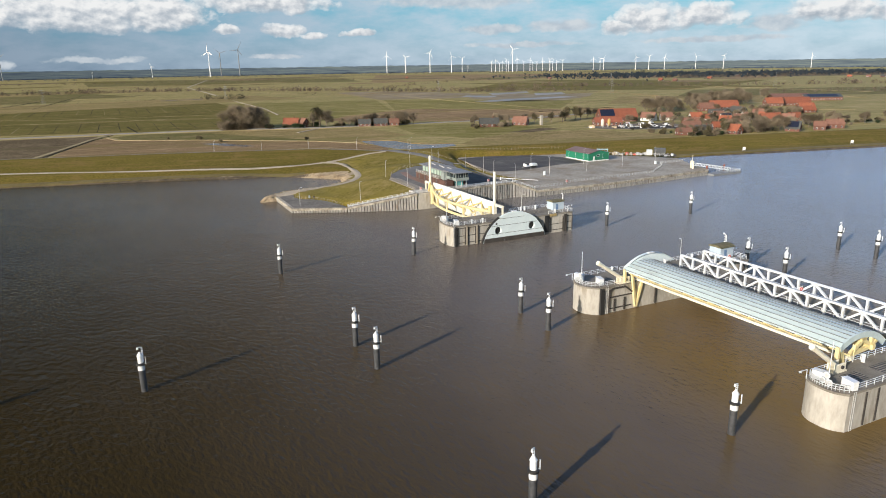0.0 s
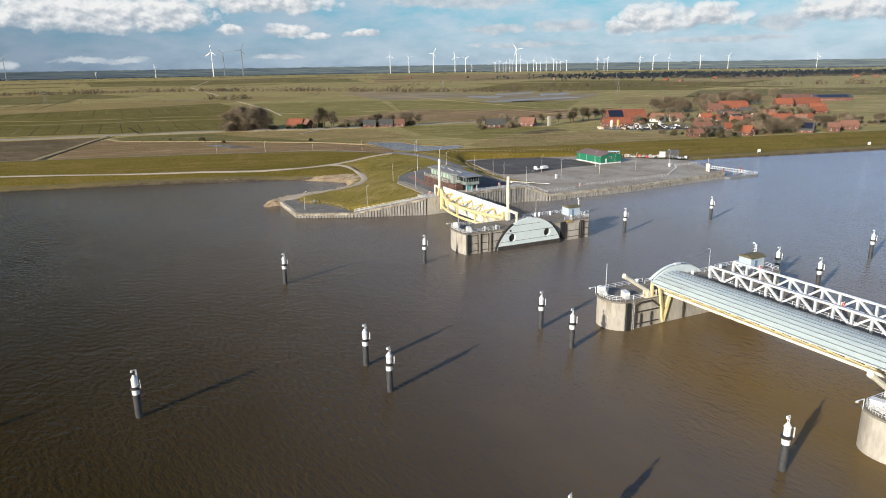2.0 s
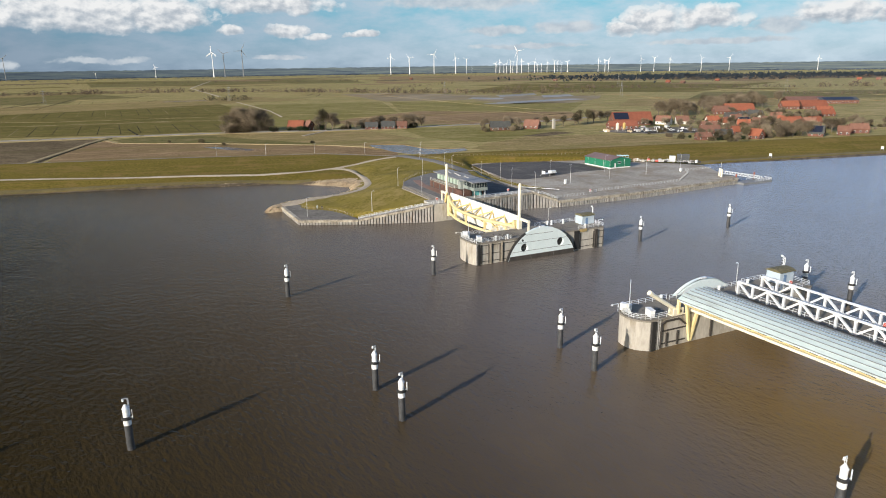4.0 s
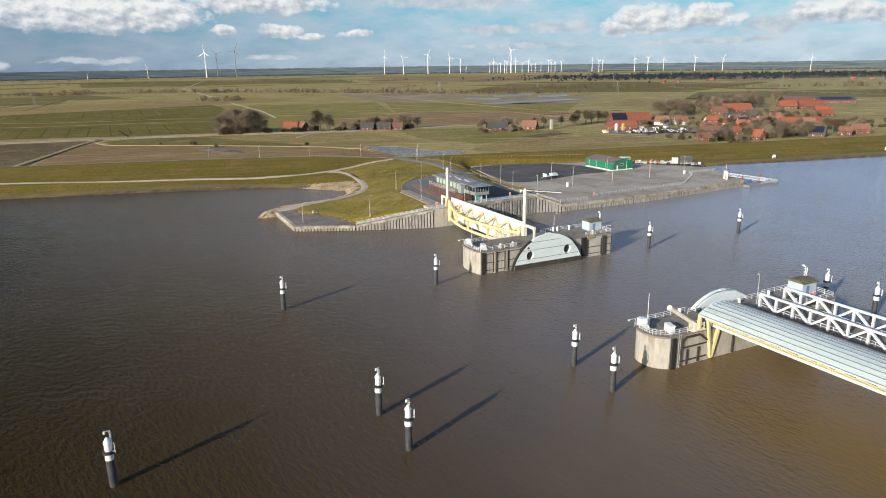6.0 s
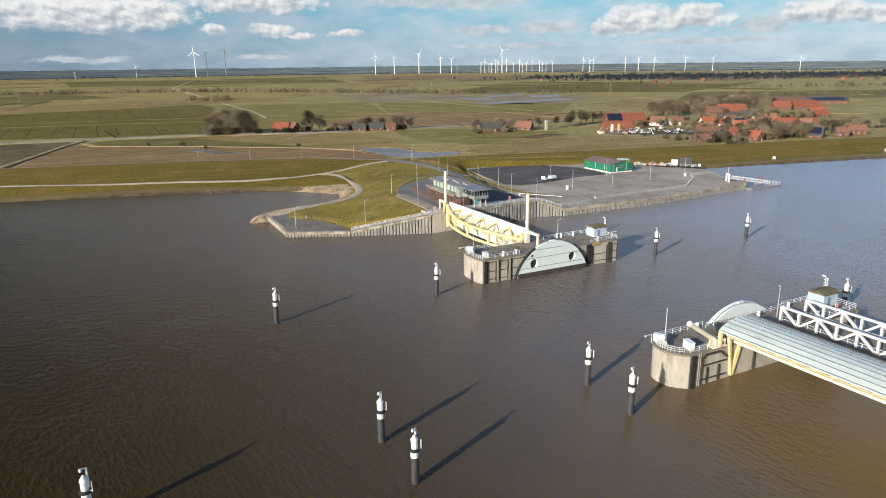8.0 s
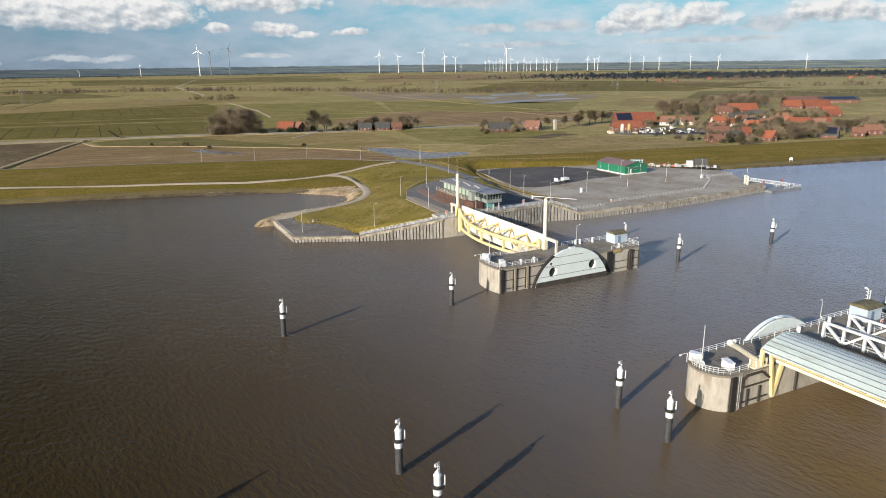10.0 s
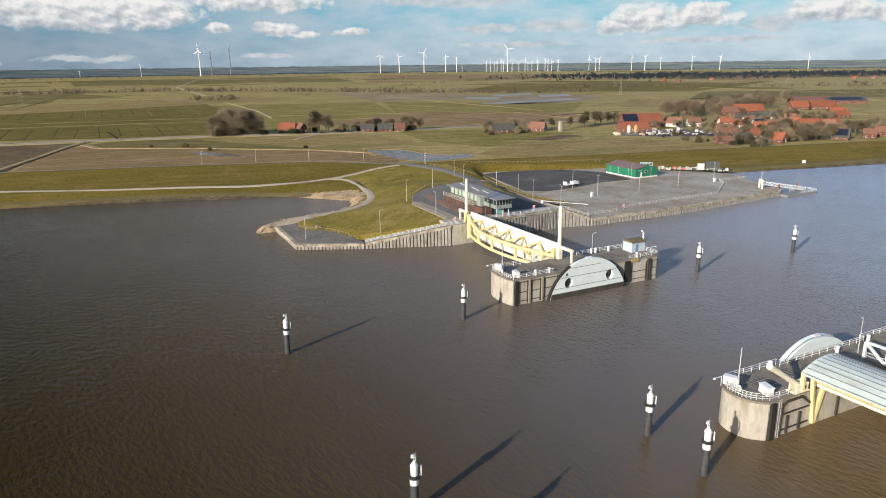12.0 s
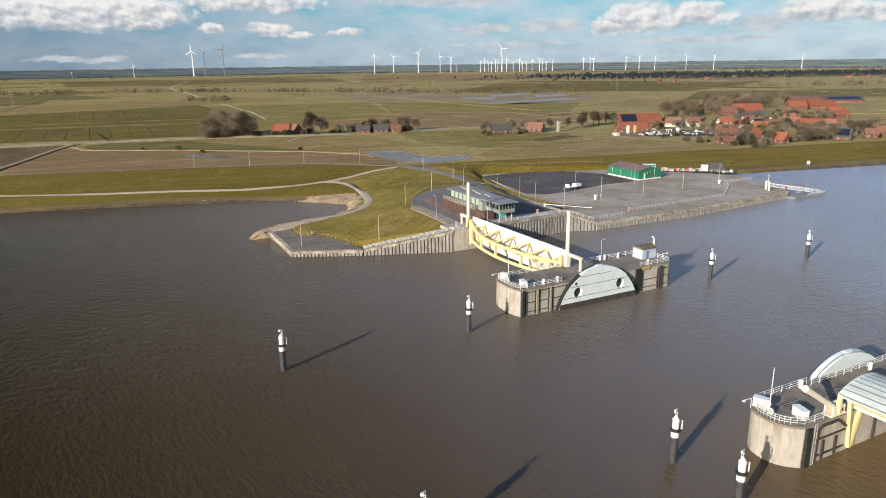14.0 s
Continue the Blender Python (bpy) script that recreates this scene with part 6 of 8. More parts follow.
def side_arm(m):
    s = thing("camera_arm", m, "white arm with a lamp reaching over the railing", "lamp arm", "lamp arms on the piers")
    bm = bmesh.new()
    tube(bm, (0, 0, 0), (0, 0, 1.6), 0.06, 6)
    tube(bm, (0, 0, 1.6), (-1.6, 0, 1.65), 0.06, 6)
    part("arm", bm, STEEL_WHITE, s)
    bm = bmesh.new()
    box(bm, -1.8, -0.14, 1.4, -1.4, 0.14, 1.66, 0.03)
    part("lamp", bm, WHITE, s)
    return s


for x, y, r in ((-0.1, -60.3, 0), (2.2, -118.4, 0), (-0.6, 9.4, 0), (44.8, 3.0, 180), (48.6, -62.5, 180)):
    side_arm(pose(x, y, PIER_TOP, 0, 0, r))


def bollard(m):
    b = thing("bollard", m, "white mooring bollard on the pier's edge", "bollard", "bollards on the piers")
    bm = bmesh.new()
    lathe(bm, [(0.32, 0), (0.3, 1.1), (0.36, 1.15), (0.36, 1.3), (0.2, 1.4)], 12)
    part("post", bm, WHITE, b)
    return b


for k, (x, y) in enumerate(((12, -59.7), (6.6, 1.4), (10.6, 1.4), (36.2, 9.9), (32.0, 10.2), (30.5, 10.2), (38.5, 1.5), (27.5, -61.0), (16.0, -118.6), (37.5, -66.6), (40.5, -66.6), (37, -60.5), (13.8, -66.2))):
    BOLLARD = bollard(pose(x, y, PIER_TOP)) if k == 0 else copy_thing(BOLLARD, pose(x, y, PIER_TOP))


# stand-in for a small white upright shape of unclear kind
def notice_board(m):
    n = thing("notice_board", m, "white upright stand-in on two dark posts by the path", "notice board")
    bm = bmesh.new()
    for dx in (-0.25, 0.25):
        box(bm, dx - 0.05, -0.05, 0, dx + 0.05, 0.05, 1.0)
    part("post", bm, TIMBER, n)
    bm = bmesh.new()
    box(bm, -0.34, -0.06, 0.65, 0.34, 0.06, 1.75, 0.02)
    part("board", bm, WHITE, n)
    return n


# stand-in for the smaller dark shape next to it, its kind unclear
def litter_bin(m):
    b = thing("litter_bin", m, "dark upright stand-in beside the white one", "litter bin")
    bm = bmesh.new()
    lathe(bm, [(0.26, 0.1), (0.3, 1.0), (0.32, 1.02), (0.24, 1.2), (0.05, 1.25)], 14)
    part("drum", bm, RUBBER, b)
    bm = bmesh.new()
    tube(bm, (0, 0, 0), (0, 0, 0.2), 0.12, 8)
    part("foot", bm, GALV, b)
    return b


notice_board(pose(-21.7, 91.6, float(height(-21.7, 91.6)), 0, 0, 20))
litter_bin(pose(-19.9, 91.3, float(height(-19.9, 91.3))))


def van(m):
    v = thing("van", m, "white panel van on the country road", "van")
    bm = bmesh.new()
    prof = [(-2.6, 0.45), (2.6, 0.45), (2.65, 1.0), (2.1, 1.25), (1.45, 2.05), (1.2, 2.25), (-2.55, 2.3), (-2.65, 1.2)]
    lo = [bm.verts.new((x, -0.95, z)) for x, z in prof]
    hi = [bm.verts.new((x, 0.95, z)) for x, z in prof]
    for k in range(len(prof)):
        j = (k + 1) % len(prof)
        bm.faces.new((lo[k], lo[j], hi[j], hi[k]))
    bm.faces.new(lo[::-1]), bm.faces.new(hi)
    bmesh.ops.bevel(bm, geom=list(bm.edges), offset=0.06, segments=1, affect="EDGES")
    part("body", bm, WHITE, v)
    for s in (-1, 1):
        bm = bmesh.new()
        box(bm, 0.55, min(s * 0.93, s * 0.97), 1.3, 1.5, max(s * 0.93, s * 0.97), 1.95)
        part("side_window", bm, GLASS, v)
        for x in (-1.6, 1.7):
            bm = bmesh.new()
            tube(bm, (x, s * 0.72, 0.36), (x, s * 0.99, 0.36), 0.36, 14)
            part("wheel", bm, RUBBER, v)
    bm = bmesh.new()
    beam(bm, (1.56, 0, 1.98), (2.1, 0, 1.32), 1.6, 0.06)
    part("windscreen", bm, GLASS, v)
    return v


van(pose(-2.5, 452.0, LAND + 0.42, 0, 0, 168))


# the store of scrap and building material on the yard's far side
def heap(name, m, n, size, mats, seed, label):
    h = thing(name, m, label, "material store", "stores on the yard")
    rnd = random.Random(seed)
    for _ in range(n):
        bm = bmesh.new()
        sx, sy, sz = (size * rnd.uniform(0.4, 1.2) for _ in range(3))
        box(bm, -sx / 2, -sy / 2, 0, sx / 2, sy / 2, sz * 0.8, 0.06)
        bmesh.ops.rotate(bm, verts=bm.verts, matrix=Matrix.Rotation(rnd.uniform(0, 3), 3, "Z"))
        bmesh.ops.translate(bm, verts=bm.verts, vec=(rnd.uniform(-3, 3), rnd.uniform(-1.4, 1.4), 0))
        part("block", bm, rnd.choice(mats), h)
    return h


BLUE_FRAME = surface("pale blue steel", (0.3, 0.5, 0.58), (0.4, 0.6, 0.66), 0.5)
frame_rack = thing("steel_rack", pose(163, 131.5, Z_QUAY, 0, 0, -40), "pale blue steel lattice rack beside the shed", "rack")
for i in range(5):
    bm = bmesh.new()
    beam(bm, (-3 + i * 1.5, 0, 0), (-3 + i * 1.5, 0, 3.4), 0.18, 0.18)
    beam(bm, (-3 + i * 1.5, 1.6, 0), (-3 + i * 1.5, 1.6, 3.4), 0.18, 0.18)
    part("upright", bm, BLUE_FRAME, frame_rack)
for z in (0.6, 2.0, 3.3):
    bm = bmesh.new()
    beam(bm, (-3.2, 0, z), (3.2, 0, z), 0.18, 0.18)
    beam(bm, (-3.2, 1.6, z), (3.2, 1.6, z), 0.18, 0.18)
    beam(bm, (-3, 0, z - 0.5), (3, 0, z + 0.1), 0.12, 0.12)
    part("crossbar", bm, BLUE_FRAME, frame_rack)
PALE_WOOD = surface("sawn timber", (0.4, 0.31, 0.2), (0.55, 0.45, 0.32), 0.9, grain=3)
heap("timber_stack", pose(171, 127.5, Z_QUAY, 0, 0, -40), 9, 1.7, [PALE_WOOD, WHITE, CONCRETE], 1, "heap of pale timber and crates before the dike")
heap("timber_stack", pose(177, 123, Z_QUAY, 0, 0, -40), 8, 1.5, [PALE_WOOD, CONCRETE, RED], 2, "heap of pale timber and crates before the dike")
heap("scrap_heap", pose(182, 119.5, Z_QUAY, 0, 0, -40), 8, 1.8, [TIMBER, CONCRETE, GALV], 3, "heap of dark beams and scrap")
heap("scrap_heap", pose(194.5, 110, Z_QUAY - 0.5, 0, 0, -40), 9, 1.6, [GALV, CONCRETE, TIMBER], 5, "heap of grey scrap near the water")


def container(m, sx, sy, sz, mat, label):
    c = thing("container", m, label, "container", "containers in the yard")
    bm = bmesh.new()
    box(bm, -sx / 2, -sy / 2, 0.1, sx / 2, sy / 2, sz, 0.05)
    part("shell", bm, mat, c)
    for i in range(int(sx / 0.6)):
        bm = bmesh.new()
        x = -sx / 2 + 0.3 + i * 0.6
        box(bm, x - 0.1, -sy / 2 - 0.06, 0.25, x + 0.1, -sy / 2, sz - 0.15)
        part("corrugation", bm, mat, c)
    return c


container(pose(185.5, 117.0, Z_QUAY, 0, 0, -40), 3.2, 2.4, 3.2, surface("pale grey sheet", (0.5, 0.53, 0.54), (0.62, 0.64, 0.64), 0.5), "pale grey upright container by the fence")
container(pose(191.0, 114.6, Z_QUAY - 0.3, 0, 0, -40), 6.5, 2.6, 4.2, surface("anthracite sheet", (0.045, 0.05, 0.055), (0.08, 0.085, 0.09), 0.5), "dark slatted container by the fence")


def shore_sign(m):
    s = thing("shore_sign", m, "white navigation board on a post on the dike", "navigation sign", "navigation boards")
    bm = bmesh.new()
    tube(bm, (-0.7, 0, 0), (-0.7, 0, 2.2), 0.1, 6)
    tube(bm, (0.7, 0, 0), (0.7, 0, 2.2), 0.1, 6)
    part("posts_frame", bm, GALV, s)
    bm = bmesh.new()
    box(bm, -0.8, -0.08, 1.0, 0.8, 0.08, 2.5, 0.03)
    part("board", bm, WHITE, s)
    return s


for x, y in ((253, 108.5), (335, 95)):
    shore_sign(pose(x, y, float(height(x, y)), 0, 0, -40))

# ---------------------------------------------------------------- the marsh: fields, road, ditches, pond
def field(name, outline, material, label, lift=0.05):
    return patch(name, outline, LAND + lift, material, label, "field", thick=0.15)


marsh = patch("field", [(-4600, 330), (-420, 390), (-240, 325), (-125, 293), (-60, 278), (26, 250), (60, 216), (110, 209), (150, 197), (205, 187), (283, 169), (352, 155), (530, 116), (905, 42), (1710, -128), (3205, -448), (4700, -700), (4700, 4700), (-4600, 4700)], LAND + 0.02, MEADOW, "wide flat meadows of the marsh", "field", thick=0.15)
field("field", [(-133, 300), (-61, 281), (26, 253), (60, 219), (66, 226), (76, 250), (70, 272), (66, 282), (46, 312), (-28, 371), (-90, 409), (-98, 437), (-118, 400)], STUBBLE, "brown stubble field behind the dike", 0.06)
field("field", [(-200, 330), (-136, 302), (-122, 372), (-108, 425), (-104, 455), (-200, 470)], PLOUGHED, "dark brown ploughed field", 0.06)
field("field", [(-94, 440), (-86, 412), (-26, 374), (48, 316), (74, 290), (80, 400), (9, 434), (-71, 451)], LUSH, "green strip of meadow beside the road", 0.065)
field("field", [(-19, 430), (46, 322), (72, 294), (95, 300), (120, 320), (110, 395), (76, 409), (10, 434)], TAWNY, "tawny rough meadow beside the road", 0.07)
field("field", [(128, 322), (148, 268), (200, 287), (246, 296), (252, 320), (204, 384), (140, 404)], PASTURE, "bright green meadow beyond the pond", 0.06)
field("field", [(124, 238), (152, 202), (280, 176), (292, 200), (262, 268), (200, 284), (150, 262)], TAWNY, "tawny meadow between dike and houses", 0.06)
field("field", [(195, 291), (242, 308), (247, 290), (210, 281)], PLOUGHED, "small dark soil plot", 0.09)
field("field", [(104, 498), (142, 548), (224, 597), (246, 614), (329, 547), (394, 496), (326, 382), (222, 412), (165, 440)], STUBBLE, "brown ploughed field behind the road", 0.06)
field("field", [(224, 605), (300, 840), (520, 640), (400, 505), (335, 552), (250, 622)], PASTURE, "green field", 0.06)
field("field", [(-66, 482), (20, 458), (60, 470), (100, 500), (220, 604), (290, 850), (60, 900), (-29, 701), (-68, 491)], PASTURE, "wide green field behind the farmhouse", 0.05)
field("field", [(-62, 476), (-157, 506), (-420, 548), (-480, 1090), (-194, 1060), (60, 1010), (60, 640), (10, 470)], GRAZED, "grazed meadow with shallow drains", 0.06)
field("field", [(426, 676), (428, 808), (544, 897), (680, 800), (611, 720), (514, 653)], FLOODED, "meadow under shallow flood water", 0.06)
field("field", [(300, 860), (420, 820), (540, 905), (450, 1180), (330, 1200)], FLOODED, "meadow under shallow flood water", 0.06)
field("field", [(560, 1100), (900, 800), (1500, 1100), (1100, 1700)], GRAZED, "far grazed meadow", 0.06)
field("field", [(-600, 1200), (-160, 1150), (-120, 1850), (-700, 1900)], LUSH, "far green field", 0.06)
field("field", [(700, 2000), (1500, 1500), (2300, 2300), (1200, 3300)], STUBBLE, "far brown fields", 0.06)
field("field", [(-150, 2300), (700, 2100), (900, 3000), (-200, 3400)], LUSH, "far green fields", 0.06)
field("field", [(1500, 1450), (2300, 1100), (3000, 1500), (2400, 2200)], PLOUGHED, "far dark fields", 0.06)
field("field", [(700, 620), (1050, 420), (1400, 560), (900, 780)], LUSH, "green field beyond the village", 0.06)
field("field", [(500, 540), (680, 440), (820, 560), (640, 680)], TAWNY, "tawny field beyond the village", 0.06)

rnd = random.Random(12)
# a quilt of narrow strips further off
for k in range(46):
    cx, cy = rnd.uniform(-700, 2600), rnd.uniform(900, 3600)
    a = radians(rnd.choice((18, 22, 108, 112)))
    l, w = rnd.uniform(120, 420), rnd.uniform(30, 110)
    pts = [(cx + math.cos(a) * u - math.sin(a) * v, cy + math.sin(a) * u + math.cos(a) * v) for u, v in ((-l, -w), (l, -w), (l, w), (-l, w))]
    field("field", pts, rnd.choice((LUSH, STUBBLE, MEADOW, GRAZED, TAWNY, PLOUGHED)), "narrow strip of far farmland", 0.08 + 0.004 * k)


def strip(name, line, w, material, label, category, lift, wander=0.0):
    """A low bank, lane or ditch along a line; wander gives it uneven edges and a little drift."""
    if wander:
        rng = random.Random(int(abs(line[0][0] * 13 + line[0][1])))
        fine = [line[0]]
        for (ax, ay), (bx, by) in zip(line, line[1:]):
            k = max(1, int(math.hypot(bx - ax, by - ay) / 18))
            fine += [(ax + (bx - ax) * i / k + rng.uniform(-wander, wander) * (i < k), ay + (by - ay) * i / k + rng.uniform(-wander, wander) * (i < k)) for i in range(1, k + 1)]
        line = fine
    bm = bmesh.new()
    for (ax, ay), (bx, by) in zip(line, line[1:]):
        d = Vector((bx - ax, by - ay)).normalized()
        ww = w * (rng.uniform(0.5, 1.15) if wander else 1)
        n = Vector((-d.y, d.x)) * ww / 2
        prism(bm, [(ax + n.x - d.x * w * 0.3, ay + n.y - d.y * w * 0.3), (ax - n.x - d.x * w * 0.3, ay - n.y - d.y * w * 0.3), (bx - n.x + d.x * w * 0.3, by - n.y + d.y * w * 0.3), (bx + n.x + d.x * w * 0.3, by + n.y + d.y * w * 0.3)], LAND - 0.1, LAND + lift)
    return solo(name, bm, material, label, category, "structure")


ROAD = [(-900, 590), (-420, 518), (-147, 477), (-71, 466), (12, 449), (80, 424), (145, 412), (214, 407), (300, 400), (420, 430)]
road_grey = surface("pale road", (0.2, 0.19, 0.18), (0.3, 0.29, 0.275), 0.9, grain=0.5, patch=0.05)
strip("road", ROAD, 5.5, road_grey, "country road behind the dike", "road", 0.42)
strip("verge", [(x - 1, y - 9) for x, y in ROAD[:7]], 4.5, REED, "dry reed verge of the country road", "verge", 0.3, 0.7)
strip("road", [(48, 388), (77, 420)], 2.2, TRACK, "field track to the country road", "road", 0.4)
strip("verge", [(-140, 318), (-124, 372), (-110, 425), (-97, 462)], 3.0, REED, "reed bank beside a ditch", "verge", 0.3)
strip("ditch", [(-137, 312), (-121, 370), (-107, 423), (-92, 462)], 1.1, DITCH, "dark water ditch", "ditch", 0.25)
strip("verge", [(-98, 437), (-90, 410), (-28, 371), (46, 312), (70, 280)], 3.0, REED, "reed line between fields", "verge", 0.35, 0.7)
for line, w, mat, lab in (
        ([(409, 1283), (375, 984), (374, 801), (379, 642), (384, 542)], 2.6, REED, "pale grass bank between meadows"),
        ([(118, 553), (151, 554), (215, 534), (257, 541), (342, 540), (432, 568), (570, 611)], 2.4, REED, "pale grass bank between meadows"),
        ([(212, 518), (210, 397)], 1.2, REED, "pale furrow across the ploughed field"),
        ([(341, 541), (343, 429), (338, 368)], 1.8, REED, "pale grass bank between meadows"),
        ([(614, 1241), (811, 1280), (973, 1273)], 4.0, STUBBLE, "brown reed bank across the marsh"),
        ([(621, 807), (728, 849), (698, 660)], 4.0, STUBBLE, "brown reed bank across the marsh"),
        ([(1066, 1032), (1040, 697), (1026, 522)], 5.0, REED, "pale grass bank far across the marsh"),
        ([(679, 677), (666, 602), (639, 517), (582, 433)], 2.5, REED, "pale farm lane"),
        ([(596, 320), (633, 291)], 2.5, REED, "pale farm lane"),
        ([(93, 1005), (92, 736), (81, 616)], 3.0, TRACK, "pale farm track to the farmhouse"),
        ([(283, 1099), (372, 1104), (524, 1125)], 4.0, STUBBLE, "brown reed bank across the marsh"),
        ([(225, 753), (281, 624), (289, 582)], 1.0, REED, "pale furrow in the meadow"),
        ([(184, 676), (228, 574)], 1.0, REED, "pale furrow in the meadow"),
        ([(266, 818), (327, 654)], 1.0, REED, "pale furrow in the meadow"),
        ([(235, 492), (231, 416)], 0.8, REED, "pale furrow across the ploughed field"),
        ([(270, 521), (271, 432)], 0.8, REED, "pale furrow across the ploughed field"),
        ([(887, 860), (1016, 800), (1234, 777)], 5.0, STUBBLE, "brown reed bank across the marsh"),
        ([(536, 497), (584, 486)], 1.5, STUBBLE, "brown ditch bank"),
        ([(734, 562), (851, 540), (863, 426)], 3.0, STUBBLE, "brown ditch bank"),
        ([(462, 480), (405, 480), (337, 470)], 1.5, DITCH, "dark ditch between meadows"),
):
    strip("bank", line, w * (0.5 if "furrow" in lab else 0.75), BENT if mat is REED else mat, lab, "verge", 0.16 if "furrow" in lab else 0.4, 0.9)
for outline in ([(393, 710), (467, 739), (577, 748), (586, 718), (490, 700), (404, 684)],
                [(606, 876), (668, 877), (636, 820), (565, 808)],
                [(545, 936), (647, 963), (612, 901), (520, 876)],
                [(474, 892), (507, 836), (473, 798), (442, 848)]):
    patch("pond", outline, LAND + 0.1, SHALLOWS, "shallow flood water on the meadow", "pond", "structure", 0.2)
strip("road", [(100, 1250), (110, 1900), (300, 3000)], 4, TRACK, "pale farm track", "road", 0.47)
strip("road", [(-420, 900), (-160, 690), (60, 660), (230, 600)], 2.6, BENT, "pale grass lane", "road", 0.2, 1.0)
# the old strip fields: rows of short drains between long pale banks
rnd = random.Random(44)
for near, far in ((6, 128), (268, 420), (440, 560), (585, 700)):
    strip("bank", [(-330 + near * 0.1, 541 + far + 14), (-120, 491 + far + 14), (55, 449 + far + 14)], 2.4, BENT, "pale grass bank between strip fields", "verge", 0.13, 1.2)
    x = -320.0
    while x < 40:
        foot = 459 - 0.24 * (x - 8)
        lo, hi = foot + near + rnd.uniform(0, 16), foot + far - rnd.uniform(0, 34)
        strip("drain", [(x, lo), (x + rnd.uniform(-1.5, 1.5), hi)], rnd.uniform(0.35, 0.65), DITCH if rnd.random() < 0.8 else BENT, "short drain across a strip field", "drain", 0.14)
        x += rnd.uniform(15, 21)
strip("bank", [(-170, 640), (-60, 630), (60, 600)], 3.5, BENT, "broad pale bank between strip fields", "verge", 0.14, 1.2)
for line in ([(-194, 962), (-142, 1498)], [(-240, 1050), (-200, 1250)], [(-80, 540), (-74, 476)]):
    strip("ditch", line, 1.6, DITCH, "dark drain across the meadow", "ditch", 0.3)
for k in range(40):                       # drains and pale furrows further off
    x, y = rnd.uniform(-330, 900), rnd.uniform(1050, 1900)
    a = radians(rnd.choice((62, 66, 70)) if k % 3 else rnd.choice((-26, -22)))
    l = rnd.uniform(40, 110) if k % 3 else rnd.uniform(120, 360)
    strip("drain", [(x, y), (x + math.cos(a) * l, y + math.sin(a) * l)], 1.6, DITCH if k % 3 == 1 else BENT, "shallow drain or furrow in the meadow", "drain", 0.2, 1.0)
strip("ditch", [(-12, 1094), (54, 1101)], 10, POND, "dark open water in the meadow", "ditch", 0.3)
patch("pond", [(72.5, 297), (81, 293), (94, 282), (96.5, 262), (100, 252), (108, 246.5), (122, 243.5), (119, 233), (108, 228), (96, 226), (86, 227), (77, 237), (73, 250), (72.4, 268), (70.5, 284)], LAND + 0.14, POND, "shallow pond behind the dike", "pond", "structure", 0.2)
patch("pond", [(-35, 346), (-20, 341), (-8, 320), (-2, 308), (-12, 309), (-20, 318), (-27, 330)], LAND + 0.13, POND, "flood puddle in the stubble field", "pond", "structure", 0.2)
strip("verge", [(69, 268), (67, 284), (70, 300), (82, 296), (96.5, 284), (99, 262), (109, 249), (124, 246)], 2.4, surface("brown reed", (0.17, 0.115, 0.05), (0.32, 0.23, 0.11), 0.95, grain=1, patch=0.15, spec=0.1), "brown reeds round the pond", "verge", 0.25)


